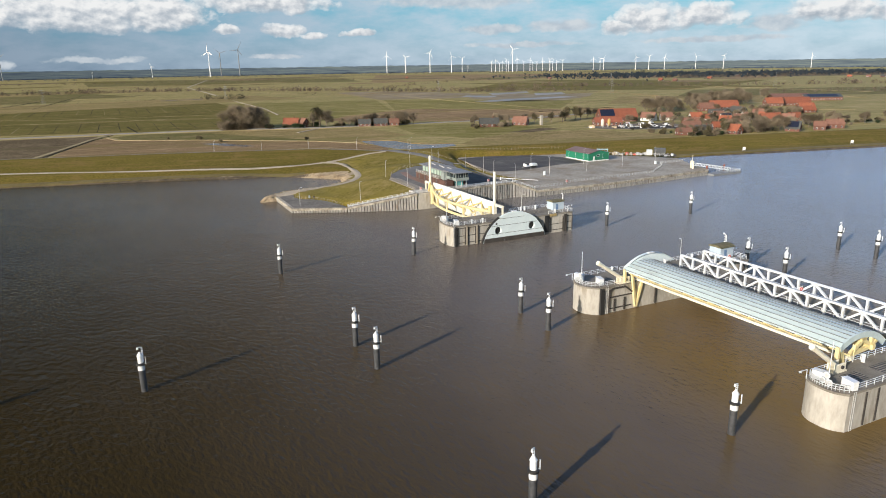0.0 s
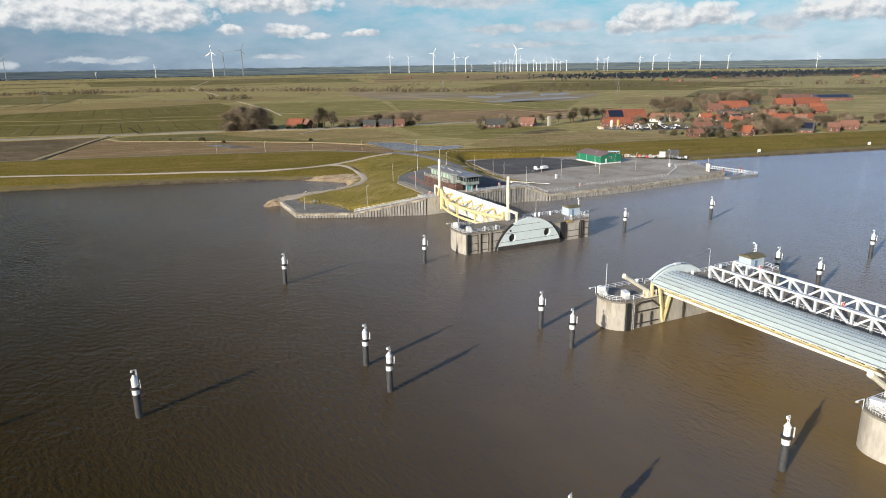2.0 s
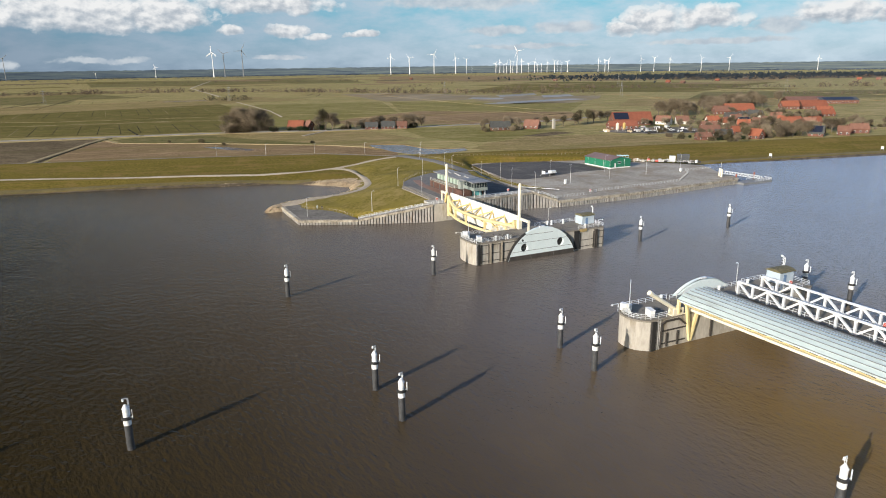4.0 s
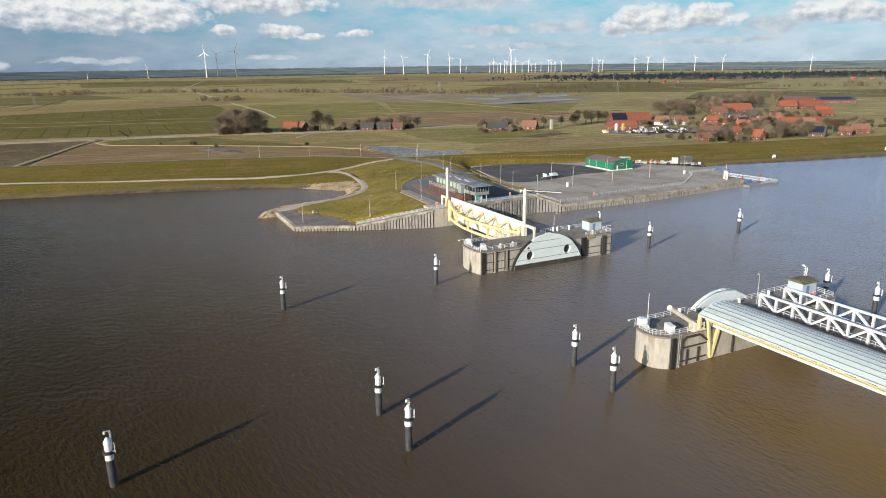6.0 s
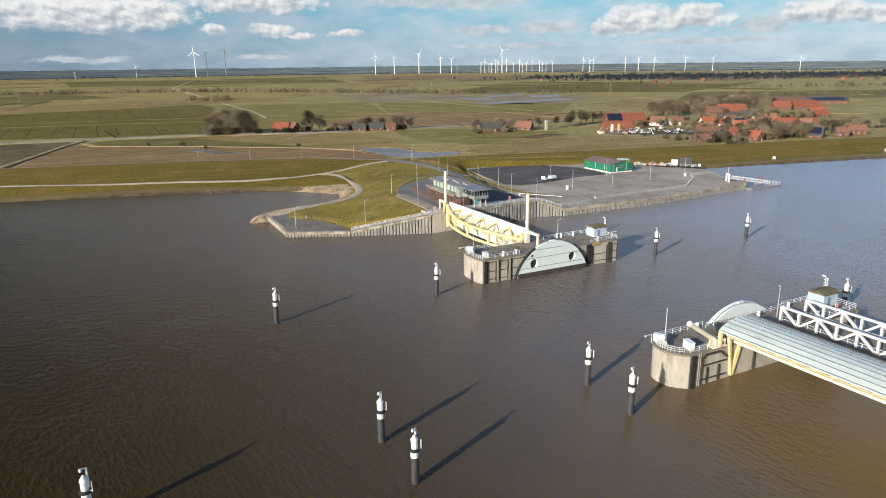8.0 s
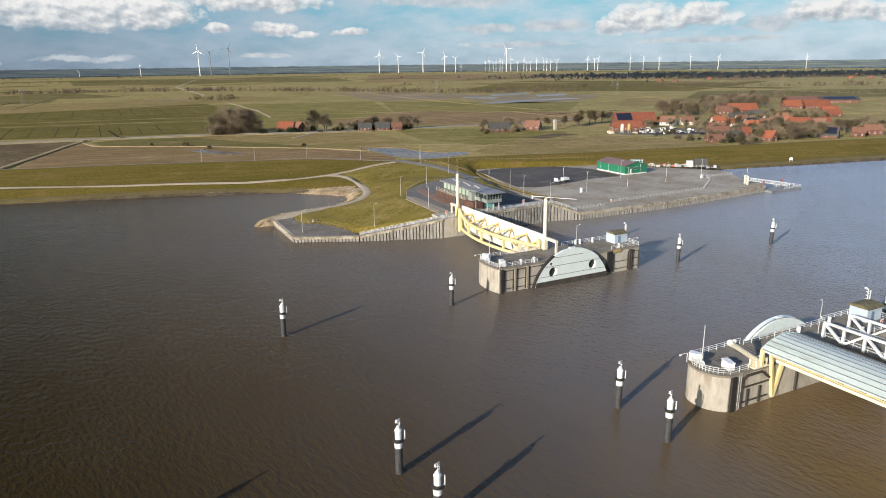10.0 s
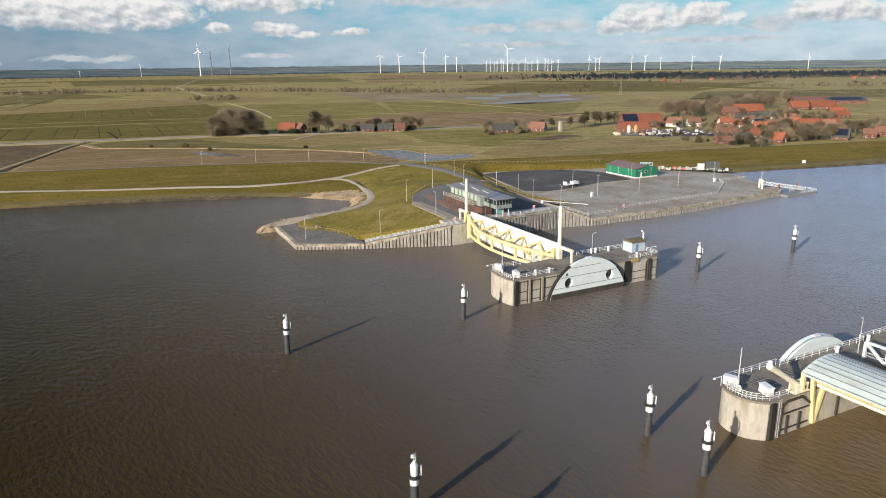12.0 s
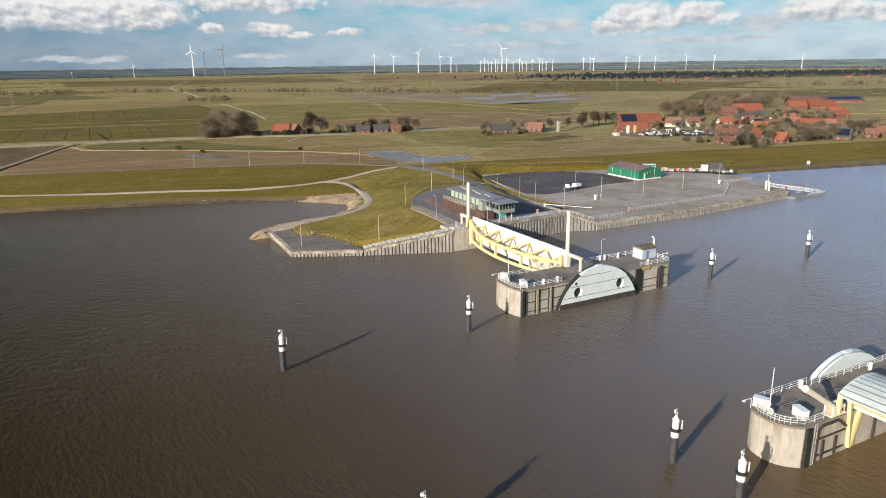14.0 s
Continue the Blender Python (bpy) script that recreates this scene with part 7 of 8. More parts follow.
# ---------------------------------------------------------------- houses
def house(name, x, y, w, l, h, rise, rot, wall, roof, label, half_hip=False, chimney=True, group="village houses", solar=False, base=LAND):
    """A gabled house: w across the gable, l along the ridge."""
    o = thing(name, pose(x, y, base, 0, 0, rot), label, "house", group)
    if group == "village houses":
        w, l, h, rise = w * 0.82, l * 0.82, h * 0.9, rise * 0.86
    bm = bmesh.new()
    box(bm, -w / 2, -l / 2, -0.2, w / 2, l / 2, h)
    for yy in (-l / 2, l / 2):
        bm.faces.new([bm.verts.new(v) for v in ((-w / 2, yy, h), (w / 2, yy, h), (0, yy, h + rise))])
    part("wall", bm, wall, o)
    for s in (-1, 1):
        bm = bmesh.new()
        e = 0.5
        q = [(s * (w / 2 + e), -l / 2 - 0.4, h - e * rise / (w / 2)), (0, -l / 2 - 0.4, h + rise), (0, l / 2 + 0.4, h + rise), (s * (w / 2 + e), l / 2 + 0.4, h - e * rise / (w / 2))]
        lo = [bm.verts.new(v) for v in q]
        hi = [bm.verts.new((v[0], v[1], v[2] + 0.22)) for v in q]
        for k in range(4):
            bm.faces.new((lo[k], lo[(k + 1) % 4], hi[(k + 1) % 4], hi[k]))
        bm.faces.new(hi), bm.faces.new(lo[::-1])
        slope = part("roof_slope", bm, roof, o)
        if solar and s == (solar if isinstance(solar, int) else solar[0]):
            f0, f1 = (-0.4, 0.4) if isinstance(solar, int) else solar[1:]
            bm = bmesh.new()
            q = [(s * w * 0.45, l * f0, h + rise * 0.1 + 0.28), (s * w * 0.06, l * f0, h + rise * 0.88 + 0.28), (s * w * 0.06, l * f1, h + rise * 0.88 + 0.28), (s * w * 0.45, l * f1, h + rise * 0.1 + 0.28)]
            lo = [bm.verts.new(v) for v in q]
            hi = [bm.verts.new((v[0], v[1], v[2] + 0.1)) for v in q]
            for k in range(4):
                bm.faces.new((lo[k], lo[(k + 1) % 4], hi[(k + 1) % 4], hi[k]))
            bm.faces.new(hi), bm.faces.new(lo[::-1])
            part("solar_panel", bm, SOLAR, slope, "dark solar panels")
    if chimney:
        bm = bmesh.new()
        box(bm, -0.4, -l * 0.2 - 0.4, h + rise - 0.4, 0.4, -l * 0.2 + 0.4, h + rise + 1.2, 0.04)
        part("chimney", bm, BRICK, o)
    n = max(2, int(w / 3.2))
    for yy in (-l / 2 - 0.04, l / 2 + 0.04):
        for i in range(n):
            cx = -w / 2 + w * (i + 0.5) / n
            window(o, cx - 0.6, yy - 0.03, 0.9, cx + 0.6, yy + 0.03, 2.3)
        if rise > 3:
            window(o, -0.7, yy - 0.03, h + 0.4, 0.7, yy + 0.03, h + 1.8)
    n = max(2, int(l / 3.6))
    for s in (-1, 1):
        for i in range(n):
            cy = -l / 2 + l * (i + 0.5) / n
            window(o, s * (w / 2 + 0.04) - 0.03, cy - 0.6, 0.9, s * (w / 2 + 0.04) + 0.03, cy + 0.6, min(2.3, h - 0.3))
    bm = bmesh.new()
    box(bm, -0.5 + w * 0.25, -l / 2 - 0.08, 0, 0.5 + w * 0.25, -l / 2 - 0.02, 2.1)
    part("door", bm, WHITE, o)
    return o


PLASTER = surface("white render", (0.6, 0.58, 0.54), (0.75, 0.73, 0.68), 0.8, grain=3, patch=0.3, vary=0.08)
house("house", 294, 199, 9, 12.5, 2.8, 3.2, 62, BRICK, TILE_BROWN, "small brick barn with brown-red tiled roof")
house("house", 317, 202, 9, 15, 2.8, 4.2, 66, BRICK, TILE_DARK, "brick house with long grey-green roof")
house("house", 347, 216, 9, 10, 2.8, 4.2, 70, BRICK, TILE_RED, "brick house with red tiled roof")
house("house", 331, 184, 9, 10, 3.2, 5.0, 10, BRICK, TILE_RED, "tall brick house with bright orange roof")
house("house", 428, 232, 13, 22, 3.8, 6.2, 70, BRICK, TILE_RED, "large brick farmhouse with red roof and pale gables")
house("house", 444, 226, 9, 12, 4.0, 5.0, 30, PLASTER, TILE_BROWN, "gabled house with white walls")
house("house", 383, 174, 11, 12, 2.8, 6.0, 28, BRICK, TILE_DARK, "steep dark roofed house with white terraces", solar=-1)
house("house", 405, 168, 8, 10, 4.2, 3.6, 40, BRICK, TILE_BROWN, "brick house with brown roof")
house("house", 428, 172, 9, 16, 4.2, 4.0, 60, BRICK, TILE_BROWN, "long brick house with brown roof")
house("house", 404, 294, 9, 13, 3.4, 4.4, 66, PLASTER, TILE_RED, "white gabled house with orange roof")
house("house", 400, 276, 9, 10, 3.0, 4.4, 30, PLASTER, TILE_RED, "small white gabled house with red roof")
house("house", 418, 271, 9, 12, 3.0, 4.4, 66, PLASTER, TILE_DARK, "white house with dark solar roof", solar=-1)
house("house", 424, 260, 9, 12, 3.0, 4.4, 30, BRICK, TILE_BROWN, "brick house with brown gable")
house("house", 445, 268, 8, 10, 3.0, 4.0, 20, PLASTER, TILE_BROWN, "small white house with brown roof")
house("barn", 530, 376, 18, 38, 4.0, 7.5, 64, BRICK, TILE_RED, "large barn with sweeping orange roof", chimney=False)
house("barn", 500, 372, 14, 20, 4.0, 6.0, 64, BRICK, TILE_BROWN, "brick barn with a brown roof", chimney=False)
house("house", 622, 384, 14, 24, 4.5, 6.5, 64, BRICK, TILE_RED, "large farmhouse with red roof and white windows")
house("barn", 652, 376, 18, 36, 4.0, 7.0, 64, BRICK, TILE_RED, "large brick barn with orange roof", chimney=False)
house("house", 580, 310, 12, 20, 4.0, 5.5, 64, BRICK, TILE_RED, "brick farmhouse with orange roof")
house("barn", 735, 450, 24, 60, 5.0, 5.0, 62, BRICK, TILE_BROWN, "long low barn with dark red roof", chimney=False)
house("barn", 765, 425, 22, 60, 5.0, 4.0, 62, BRICK, TILE_DARK, "long low barn with solar panels", chimney=False, solar=-1)
house("house", 453, 318, 9, 12, 3.0, 4.2, 50, BRICK, TILE_DARK, "brick house with grey roof")
house("house", 498, 330, 10, 13, 3.0, 4.6, 40, BRICK, TILE_DARK, "brick house with grey roof")
house("house", 358, 254, 10, 16, 3.0, 4.4, 66, BRICK, TILE_BROWN, "brick house with brown roof")
house("barn", 338, 328, 18, 35, 4.2, 7.0, 66, BRICK, TILE_RED, "large farm barn with orange roof and solar panels", chimney=False, solar=(-1, 0.1, 0.48), group="farm buildings")
house("barn", 302, 297, 13, 24, 3.2, 3.4, 66, BRICK, TILE_RED, "low brick barn with faded red roof", chimney=False, group="farm buildings")
for x, y, w, l, rot, wall, roof, lab in ((455, 316, 8, 13, 66, BRICK, TILE_DARK, "grey roofed brick house in the village"), (474, 318, 8, 12, 60, BRICK, TILE_DARK, "grey roofed brick house in the village"), (497, 322, 8, 10, 20, PLASTER, TILE_DARK, "white gabled house with grey roof"),
                                         (332, 229, 10, 18, 66, BRICK, TILE_BROWN, "low brick house with faded brown roof"), (396, 252, 8, 12, 40, BRICK, TILE_RED, "small orange roofed brick house"), (372, 226, 8, 11, 70, BRICK, TILE_BROWN, "brown roofed house between gardens"), (458, 262, 8, 11, 30, PLASTER, TILE_RED, "white gabled house with red roof"),
                                         (470, 240, 9, 13, 66, BRICK, TILE_RED, "brick house with orange roof"), (390, 206, 7, 9, 20, BRICK, TILE_DARK, "small grey roofed outbuilding"), (560, 292, 10, 16, 64, BRICK, TILE_RED, "orange roofed brick house by the field"), (436, 296, 8, 12, 66, PLASTER, TILE_BROWN, "white house with brown roof"), (486, 292, 8, 12, 40, BRICK, TILE_BROWN, "brown roofed brick house")):
    house("house", x, y, w, l, 3.0, 4.6, rot, wall, roof, lab)
house("house", 363, 312, 9, 13, 3.2, 4.4, 30, PLASTER, TILE_BROWN, "white gabled farm dwelling", group="farm buildings")
house("house", 378, 305, 8, 11, 3.2, 4.0, 60, PLASTER, TILE_BROWN, "white gabled dwelling beside the farm", group="farm buildings")
for x, y, mat in ((1292, 1282, TILE_RED), (1278, 1214, TILE_BROWN), (1486, 1290, TILE_RED), (1783, 1450, TILE_DARK), (1842, 1049, TILE_BROWN), (1819, 1090, TILE_RED), (1860, 1020, TILE_DARK), (1219, 1713, TILE_BROWN), (990, 2378, TILE_RED)):
    house("house", x, y, 8, 12, 3, 4, 20, BRICK, mat, "far brick house among the hedges", group="far houses")
house("house", 57, 447, 9, 14, 3.2, 5.2, 60, BRICK, TILE_RED, "brick farmhouse with orange roof among trees", group="roadside houses")
house("house", 67, 441, 8, 8, 4.0, 4.2, 20, BRICK, TILE_BROWN, "brick gable wing with white windows", group="roadside houses")
house("house", 117, 415, 8, 11, 2.8, 3.6, 70, BRICK, TILE_DARK, "low brick cottage with dark roof", group="roadside houses")
house("house", 131, 410, 9, 12, 2.8, 4.0, 70, BRICK, TILE_DARK, "low dark roofed cottage with red gable", group="roadside houses")
house("house", 143, 407, 8, 9, 2.8, 3.4, 70, BRICK, TILE_BROWN, "small brick shed by the road", group="roadside houses")
house("house", 209, 345, 9, 17, 3.0, 4.6, 66, BRICK, TILE_DARK, "brick house with grey roof and white dormers", group="roadside houses")
house("house", 240, 342, 9, 13, 3.0, 4.6, 40, BRICK, TILE_BROWN, "brick house with red-brown gables", group="roadside houses")


field("farmyard", [(270, 288), (278, 268), (296, 250), (330, 238), (352, 250), (358, 276), (336, 292), (310, 296)], surface("farmyard dirt", (0.1, 0.086, 0.068), (0.26, 0.23, 0.185), 0.95, grain=0.5, patch=0.07, stain=(0.06, 0.055, 0.05), stain_at=0.55, spread=0.1), "bare trodden farmyard before the barns", 0.1)


def silo(m, mat, label):
    s = thing("silo", m, label, "silo", "farm silos")
    bm = bmesh.new()
    lathe(bm, [(0.4, 1.2), (1.3, 2.6), (1.3, 6.4), (0.3, 7.4)], 16)
    part("tank", bm, mat, s)
    for i in range(4):
        bm = bmesh.new()
        a = radians(45 + 90 * i)
        tube(bm, (1.2 * math.cos(a), 1.2 * math.sin(a), 0), (1.2 * math.cos(a), 1.2 * math.sin(a), 3.4), 0.1, 6)
        part("leg", bm, GALV, s)
    return s


silo(pose(282, 279, LAND), CREAM, "cream feed silo beside the barn")
silo(pose(289, 279, LAND), surface("ochre silo", (0.4, 0.27, 0.08), (0.5, 0.36, 0.14), 0.5), "ochre feed silo beside the barn")
for k, (x, y, mats, lab) in enumerate(((312, 282, [TIMBER, TIMBER, GALV], "farm yard clutter under black and white sheets"), (322, 277, [TIMBER, WHITE], "covered clamp with black sheet and white tyres"), (332, 272, [WHITE, TIMBER, TIMBER], "covered clamp with black sheet and white tyres"), (300, 276, [RED, GALV, TIMBER], "red and grey farm machines"), (318, 290, [RED, WHITE], "red and white trailers"), (288, 270, [TIMBER, PALE_WOOD], "heap of timber and stones"), (275, 284, [PALE_WOOD, WHITE, CONCRETE], "heap of stones and pallets"), (340, 284, [GALV, WHITE], "pale green covered bales"), (306, 272, [TIMBER, GALV, WHITE], "dark sheeted clamp and trailers"), (328, 280, [TIMBER, TIMBER, WHITE], "black sheeted clamp with white tyres"), (344, 270, [WHITE, GALV, TIMBER], "white wrapped bales in the farmyard"), (294, 268, [TIMBER, GALV, CONCRETE], "dark farm machines in the yard"))):
    heap("farm_clutter", pose(x, y, LAND, 0, 0, 60), 11, 2.4, mats, 20 + k, lab)


def silage_clamp(m, l, w, h, seed):
    """A low heap under black sheeting, weighted with white tyres."""
    c = thing("silage_clamp", m, "low silage heap under black sheet with white tyres", "silage clamp", "silage clamps in the farmyard")
    rnd = random.Random(seed)
    bm = bmesh.new()
    nx, ny = 12, 6
    top = lambda u, v: h * (1 - abs(u) ** 3) * (1 - abs(v) ** 2.4) + 0.08 * noise.noise((u * 6, v * 4, seed))
    rows = [[bm.verts.new((u * l / 2, v * w / 2, max(0.02, top(u, v)))) for v in [(-1 + 2 * j / ny) for j in range(ny + 1)]] for u in [(-1 + 2 * i / nx) for i in range(nx + 1)]]
    for a, b in zip(rows, rows[1:]):
        for j in range(ny):
            bm.faces.new((a[j], a[j + 1], b[j + 1], b[j]))
    part("sheet", bm, RUBBER, c, smooth=True)
    for _ in range(16):
        u, v = rnd.uniform(-0.85, 0.85), rnd.uniform(-0.8, 0.8)
        bm = bmesh.new()
        z = max(0.02, top(u, v))
        tube(bm, (u * l / 2, v * w / 2, z - 0.1), (u * l / 2, v * w / 2, z + 0.22), 0.45, 10, 0.38)
        part("tyre", bm, WHITE, c, "white painted tyre")
    return c


for k, (x, y, l, w, r) in enumerate(((292, 268, 15, 7, 64), (302, 258, 14, 7, 60), (316, 254, 17, 8, 62), (328, 248, 15, 7, 66), (322, 264, 14, 6, 60), (336, 258, 13, 6, 62))):
    silage_clamp(pose(x, y, LAND + 0.1, 0, 0, r + 90), l, w, 1.5, 60 + k)
tower = thing("transformer_tower", pose(255, 331, LAND), "narrow pale transformer tower by the houses", "tower")
bm = bmesh.new()
box(bm, -1.1, -1.1, 0, 1.1, 1.1, 8.5, 0.05)
part("shaft", bm, CONCRETE, tower)
bm = bmesh.new()
box(bm, -2.2, -0.1, 6.8, 2.2, 0.1, 7.1)
part("crossarm", bm, GALV, tower)


# ---------------------------------------------------------------- trees
def limb(bm, p, d, length, r, depth, rnd, tips):
    q = p + d * length
    tube(bm, p, q, r, 5, r * 0.6)
    if depth == 0:
        tips.append((q, d))
        return
    for _ in range(3 if depth > 1 else 4):
        nd = (d + Vector((rnd.gauss(0, 0.5), rnd.gauss(0, 0.5), rnd.gauss(0.12, 0.35)))).normalized()
        limb(bm, p + d * length * rnd.uniform(0.55, 1.0), nd, length * rnd.uniform(0.55, 0.8), r * 0.55, depth - 1, rnd, tips)


def twig_mesh(points, n, size, rnd, spread, up=0.4):
    """A mesh of many thin bare twigs round some points."""
    verts, faces = [], []
    for _ in range(n):
        c, d = points[rnd.randrange(len(points))]
        a = c + Vector((rnd.gauss(0, spread), rnd.gauss(0, spread), rnd.gauss(0, spread * 0.8)))
        w = (d * 0.5 + Vector((rnd.gauss(0, 0.7), rnd.gauss(0, 0.7), rnd.gauss(up, 0.5)))).normalized() * size * rnd.uniform(0.6, 1.4)
        s = w.orthogonal().normalized() * size * 0.062
        k = len(verts)
        verts += [tuple(a - s), tuple(a + s), tuple(a + w)]
        faces.append((k, k + 1, k + 2))
    me = bpy.data.meshes.new("crown")
    me.from_pydata(verts, [], faces)
    return me


def bare_tree(seed, h, wide, mat, label):
    rnd = random.Random(seed)
    t = thing("tree", pose(0, 0, -200), label, "tree", "bare trees")
    bm = bmesh.new()
    tips = []
    top = Vector((0, 0, h * 0.3))
    tube(bm, (0, 0, -0.3), top, h * 0.025, 7, h * 0.018)
    for i in range(9):
        a = 2 * math.pi * i / 9 + rnd.uniform(-0.3, 0.3)
        d = Vector((math.cos(a) * wide, math.sin(a) * wide, rnd.uniform(0.7, 1.5))).normalized()
        limb(bm, Vector((0, 0, h * rnd.uniform(0.06, 0.4))), d, h * rnd.uniform(0.2, 0.3), h * 0.012, 2, rnd, tips)
    limb(bm, top, Vector((0, 0, 1)), h * 0.3, h * 0.014, 2, rnd, tips)
    part("trunk", bm, BARK, t)
    me = twig_mesh(tips, 2000, h * 0.105, rnd, h * 0.065)
    me.materials.append(mat)
    crown = new("crown", me)
    crown.parent = t
    return t


def bush(seed, mat, label, category="shrub"):
    rnd = random.Random(seed)
    t = thing("shrub", pose(0, 0, -200), label, category, "shrubs and hedges")
    pts = []
    for _ in range(26):
        a, r = rnd.uniform(0, 6.28), rnd.uniform(0, 1.6)
        pts.append((Vector((math.cos(a) * r, math.sin(a) * r, rnd.uniform(0.3, 2.2 - r * 0.5))), Vector((math.cos(a) * 0.5, math.sin(a) * 0.5, 1)).normalized()))
    me = twig_mesh(pts, 1100, 0.85, rnd, 0.45)
    me.materials.append(mat)
    c = new("crown", me)
    c.parent = t
    bm = bmesh.new()
    for i in range(5):
        a = i * 1.3
        tube(bm, (0.2 * math.cos(a), 0.2 * math.sin(a), -0.2), (0.9 * math.cos(a), 0.9 * math.sin(a), 1.3), 0.06, 5, 0.03)
    part("stem", bm, BARK, t)
    return t


TREES = [bare_tree(1, 10, 0.75, TWIGS, "bare broad-crowned tree in winter"), bare_tree(2, 10, 0.5, TWIGS, "bare slender tree in winter"), bare_tree(3, 10, 0.9, TWIGS, "bare spreading tree in winter"), bare_tree(4, 10, 0.35, SHRUB, "tall narrow bare tree in winter")]
BUSHES = [bush(11, SHRUB, "dark leafless shrub between the houses"), bush(12, TWIGS, "pale brown leafless shrub in winter"), bush(13, CONIFER, "dense dark evergreen garden shrub")]


def plant(kind, x, y, s, r=0.0, base=LAND):
    return copy_thing(kind, pose(x, y, base, 0, 0, r) @ Matrix.Diagonal((s, s, s, 1)))


rnd = random.Random(7)
for x, y, s, k in ((10, 456, 2.3, 0), (19, 451, 2.4, 2), (2, 461, 1.9, 0), (28, 450, 2.1, 0), (15, 460, 2.2, 1), (24, 456, 2.2, 2), (26, 450, 1.6, 2), (8, 458, 1.3, 0), (34, 446, 1.2, 1), (78, 428, 1.8, 3), (84, 425, 1.7, 1), (73, 430, 1.5, 1), (88, 432, 1.2, 0), (96, 418, 0.9, 1), (103, 417, 0.9, 2), (110, 420, 1.0, 1), (122, 419, 1.2, 0), (128, 420, 1.25, 2), (137, 413, 1.2, 0), (149, 409, 1.4, 2), (155, 408, 1.3, 0), (162, 406, 1.2, 1),
                   (197, 350, 1.1, 0), (220, 350, 1.2, 0), (228, 348, 1.1, 2), (250, 352, 1.0, 1), (260, 350, 0.9, 3), (300, 356, 1.3, 3), (308, 352, 1.3, 3), (294, 350, 1.2, 1), (316, 354, 1.4, 1), (330, 362, 1.2, 0), (342, 366, 1.1, 0), (286, 342, 1.1, 3), (276, 346, 1.0, 3)):
    plant(TREES[k], x, y, s, rnd.uniform(0, 360))
for _ in range(260):
    x = rnd.uniform(285, 560)
    y = 165 + (x - 285) * 0.55 + rnd.uniform(0, 150) * rnd.random() - (20 if x > 380 else 0)
    if x > 370 and y < 178 - (x - 370) * 0.2:
        continue
    if rnd.random() < 0.55:
        plant(TREES[rnd.choice((0, 0, 1, 2, 2, 3))], x, y, rnd.uniform(0.5, 0.9), rnd.uniform(0, 360))
    else:
        plant(BUSHES[rnd.choice((0, 0, 1, 2))], x, y, rnd.uniform(0.6, 1.4), rnd.uniform(0, 360))
for _ in range(70):                       # the grove behind the village
    u = rnd.random()
    plant(TREES[rnd.choice((0, 1, 2))], 440 + u * 230 + rnd.gauss(0, 12), 385 + u * 85 + rnd.gauss(0, 14), rnd.uniform(1.2, 1.9), rnd.uniform(0, 360))
for _ in range(16):                       # tall bare trees before the village
    plant(TREES[rnd.choice((0, 1, 2))], rnd.uniform(345, 425), rnd.uniform(176, 192), rnd.uniform(0.9, 1.25), rnd.uniform(0, 360))
for _ in range(60):                       # hedges before the village, upstream
    u = rnd.random()
    plant(BUSHES[rnd.choice((0, 0, 1, 2))] if rnd.random() < 0.6 else TREES[rnd.choice((0, 2))], 390 + u * 160 + rnd.gauss(0, 4), 187 - u * 18 + rnd.uniform(0, 30), rnd.uniform(0.7, 1.1), rnd.uniform(0, 360))
for _ in range(34):                       # dense shrubs along the village's front
    u = rnd.random()
    plant(BUSHES[rnd.choice((0, 1, 2))], 283 + u * 110, 190 + u * -14 + rnd.uniform(0, 10), rnd.uniform(0.8, 1.5), rnd.uniform(0, 360))
for _ in range(30):                       # dark shrubs round the roadside houses
    u = rnd.random()
    plant(BUSHES[rnd.choice((0, 0, 2))], 30 + u * 130, 441 - u * 34 + rnd.gauss(3, 3), rnd.uniform(1.0, 2.0), rnd.uniform(0, 360))
for _ in range(16):
    plant(BUSHES[rnd.choice((0, 1))], rnd.uniform(190, 262), rnd.uniform(333, 352), rnd.uniform(0.9, 1.6), rnd.uniform(0, 360))
for _ in range(26):                       # undergrowth that fills the crowns of the roadside trees down to the ground
    plant(BUSHES[rnd.choice((1, 1, 0))], rnd.uniform(-2, 34), rnd.uniform(446, 462), rnd.uniform(1.8, 3.2), rnd.uniform(0, 360))
for x, y in ((-33, 377), (-54, 395), (-20, 352), (40, 330)):
    plant(BUSHES[0], x, y, rnd.uniform(0.7, 1.3), rnd.uniform(0, 360))


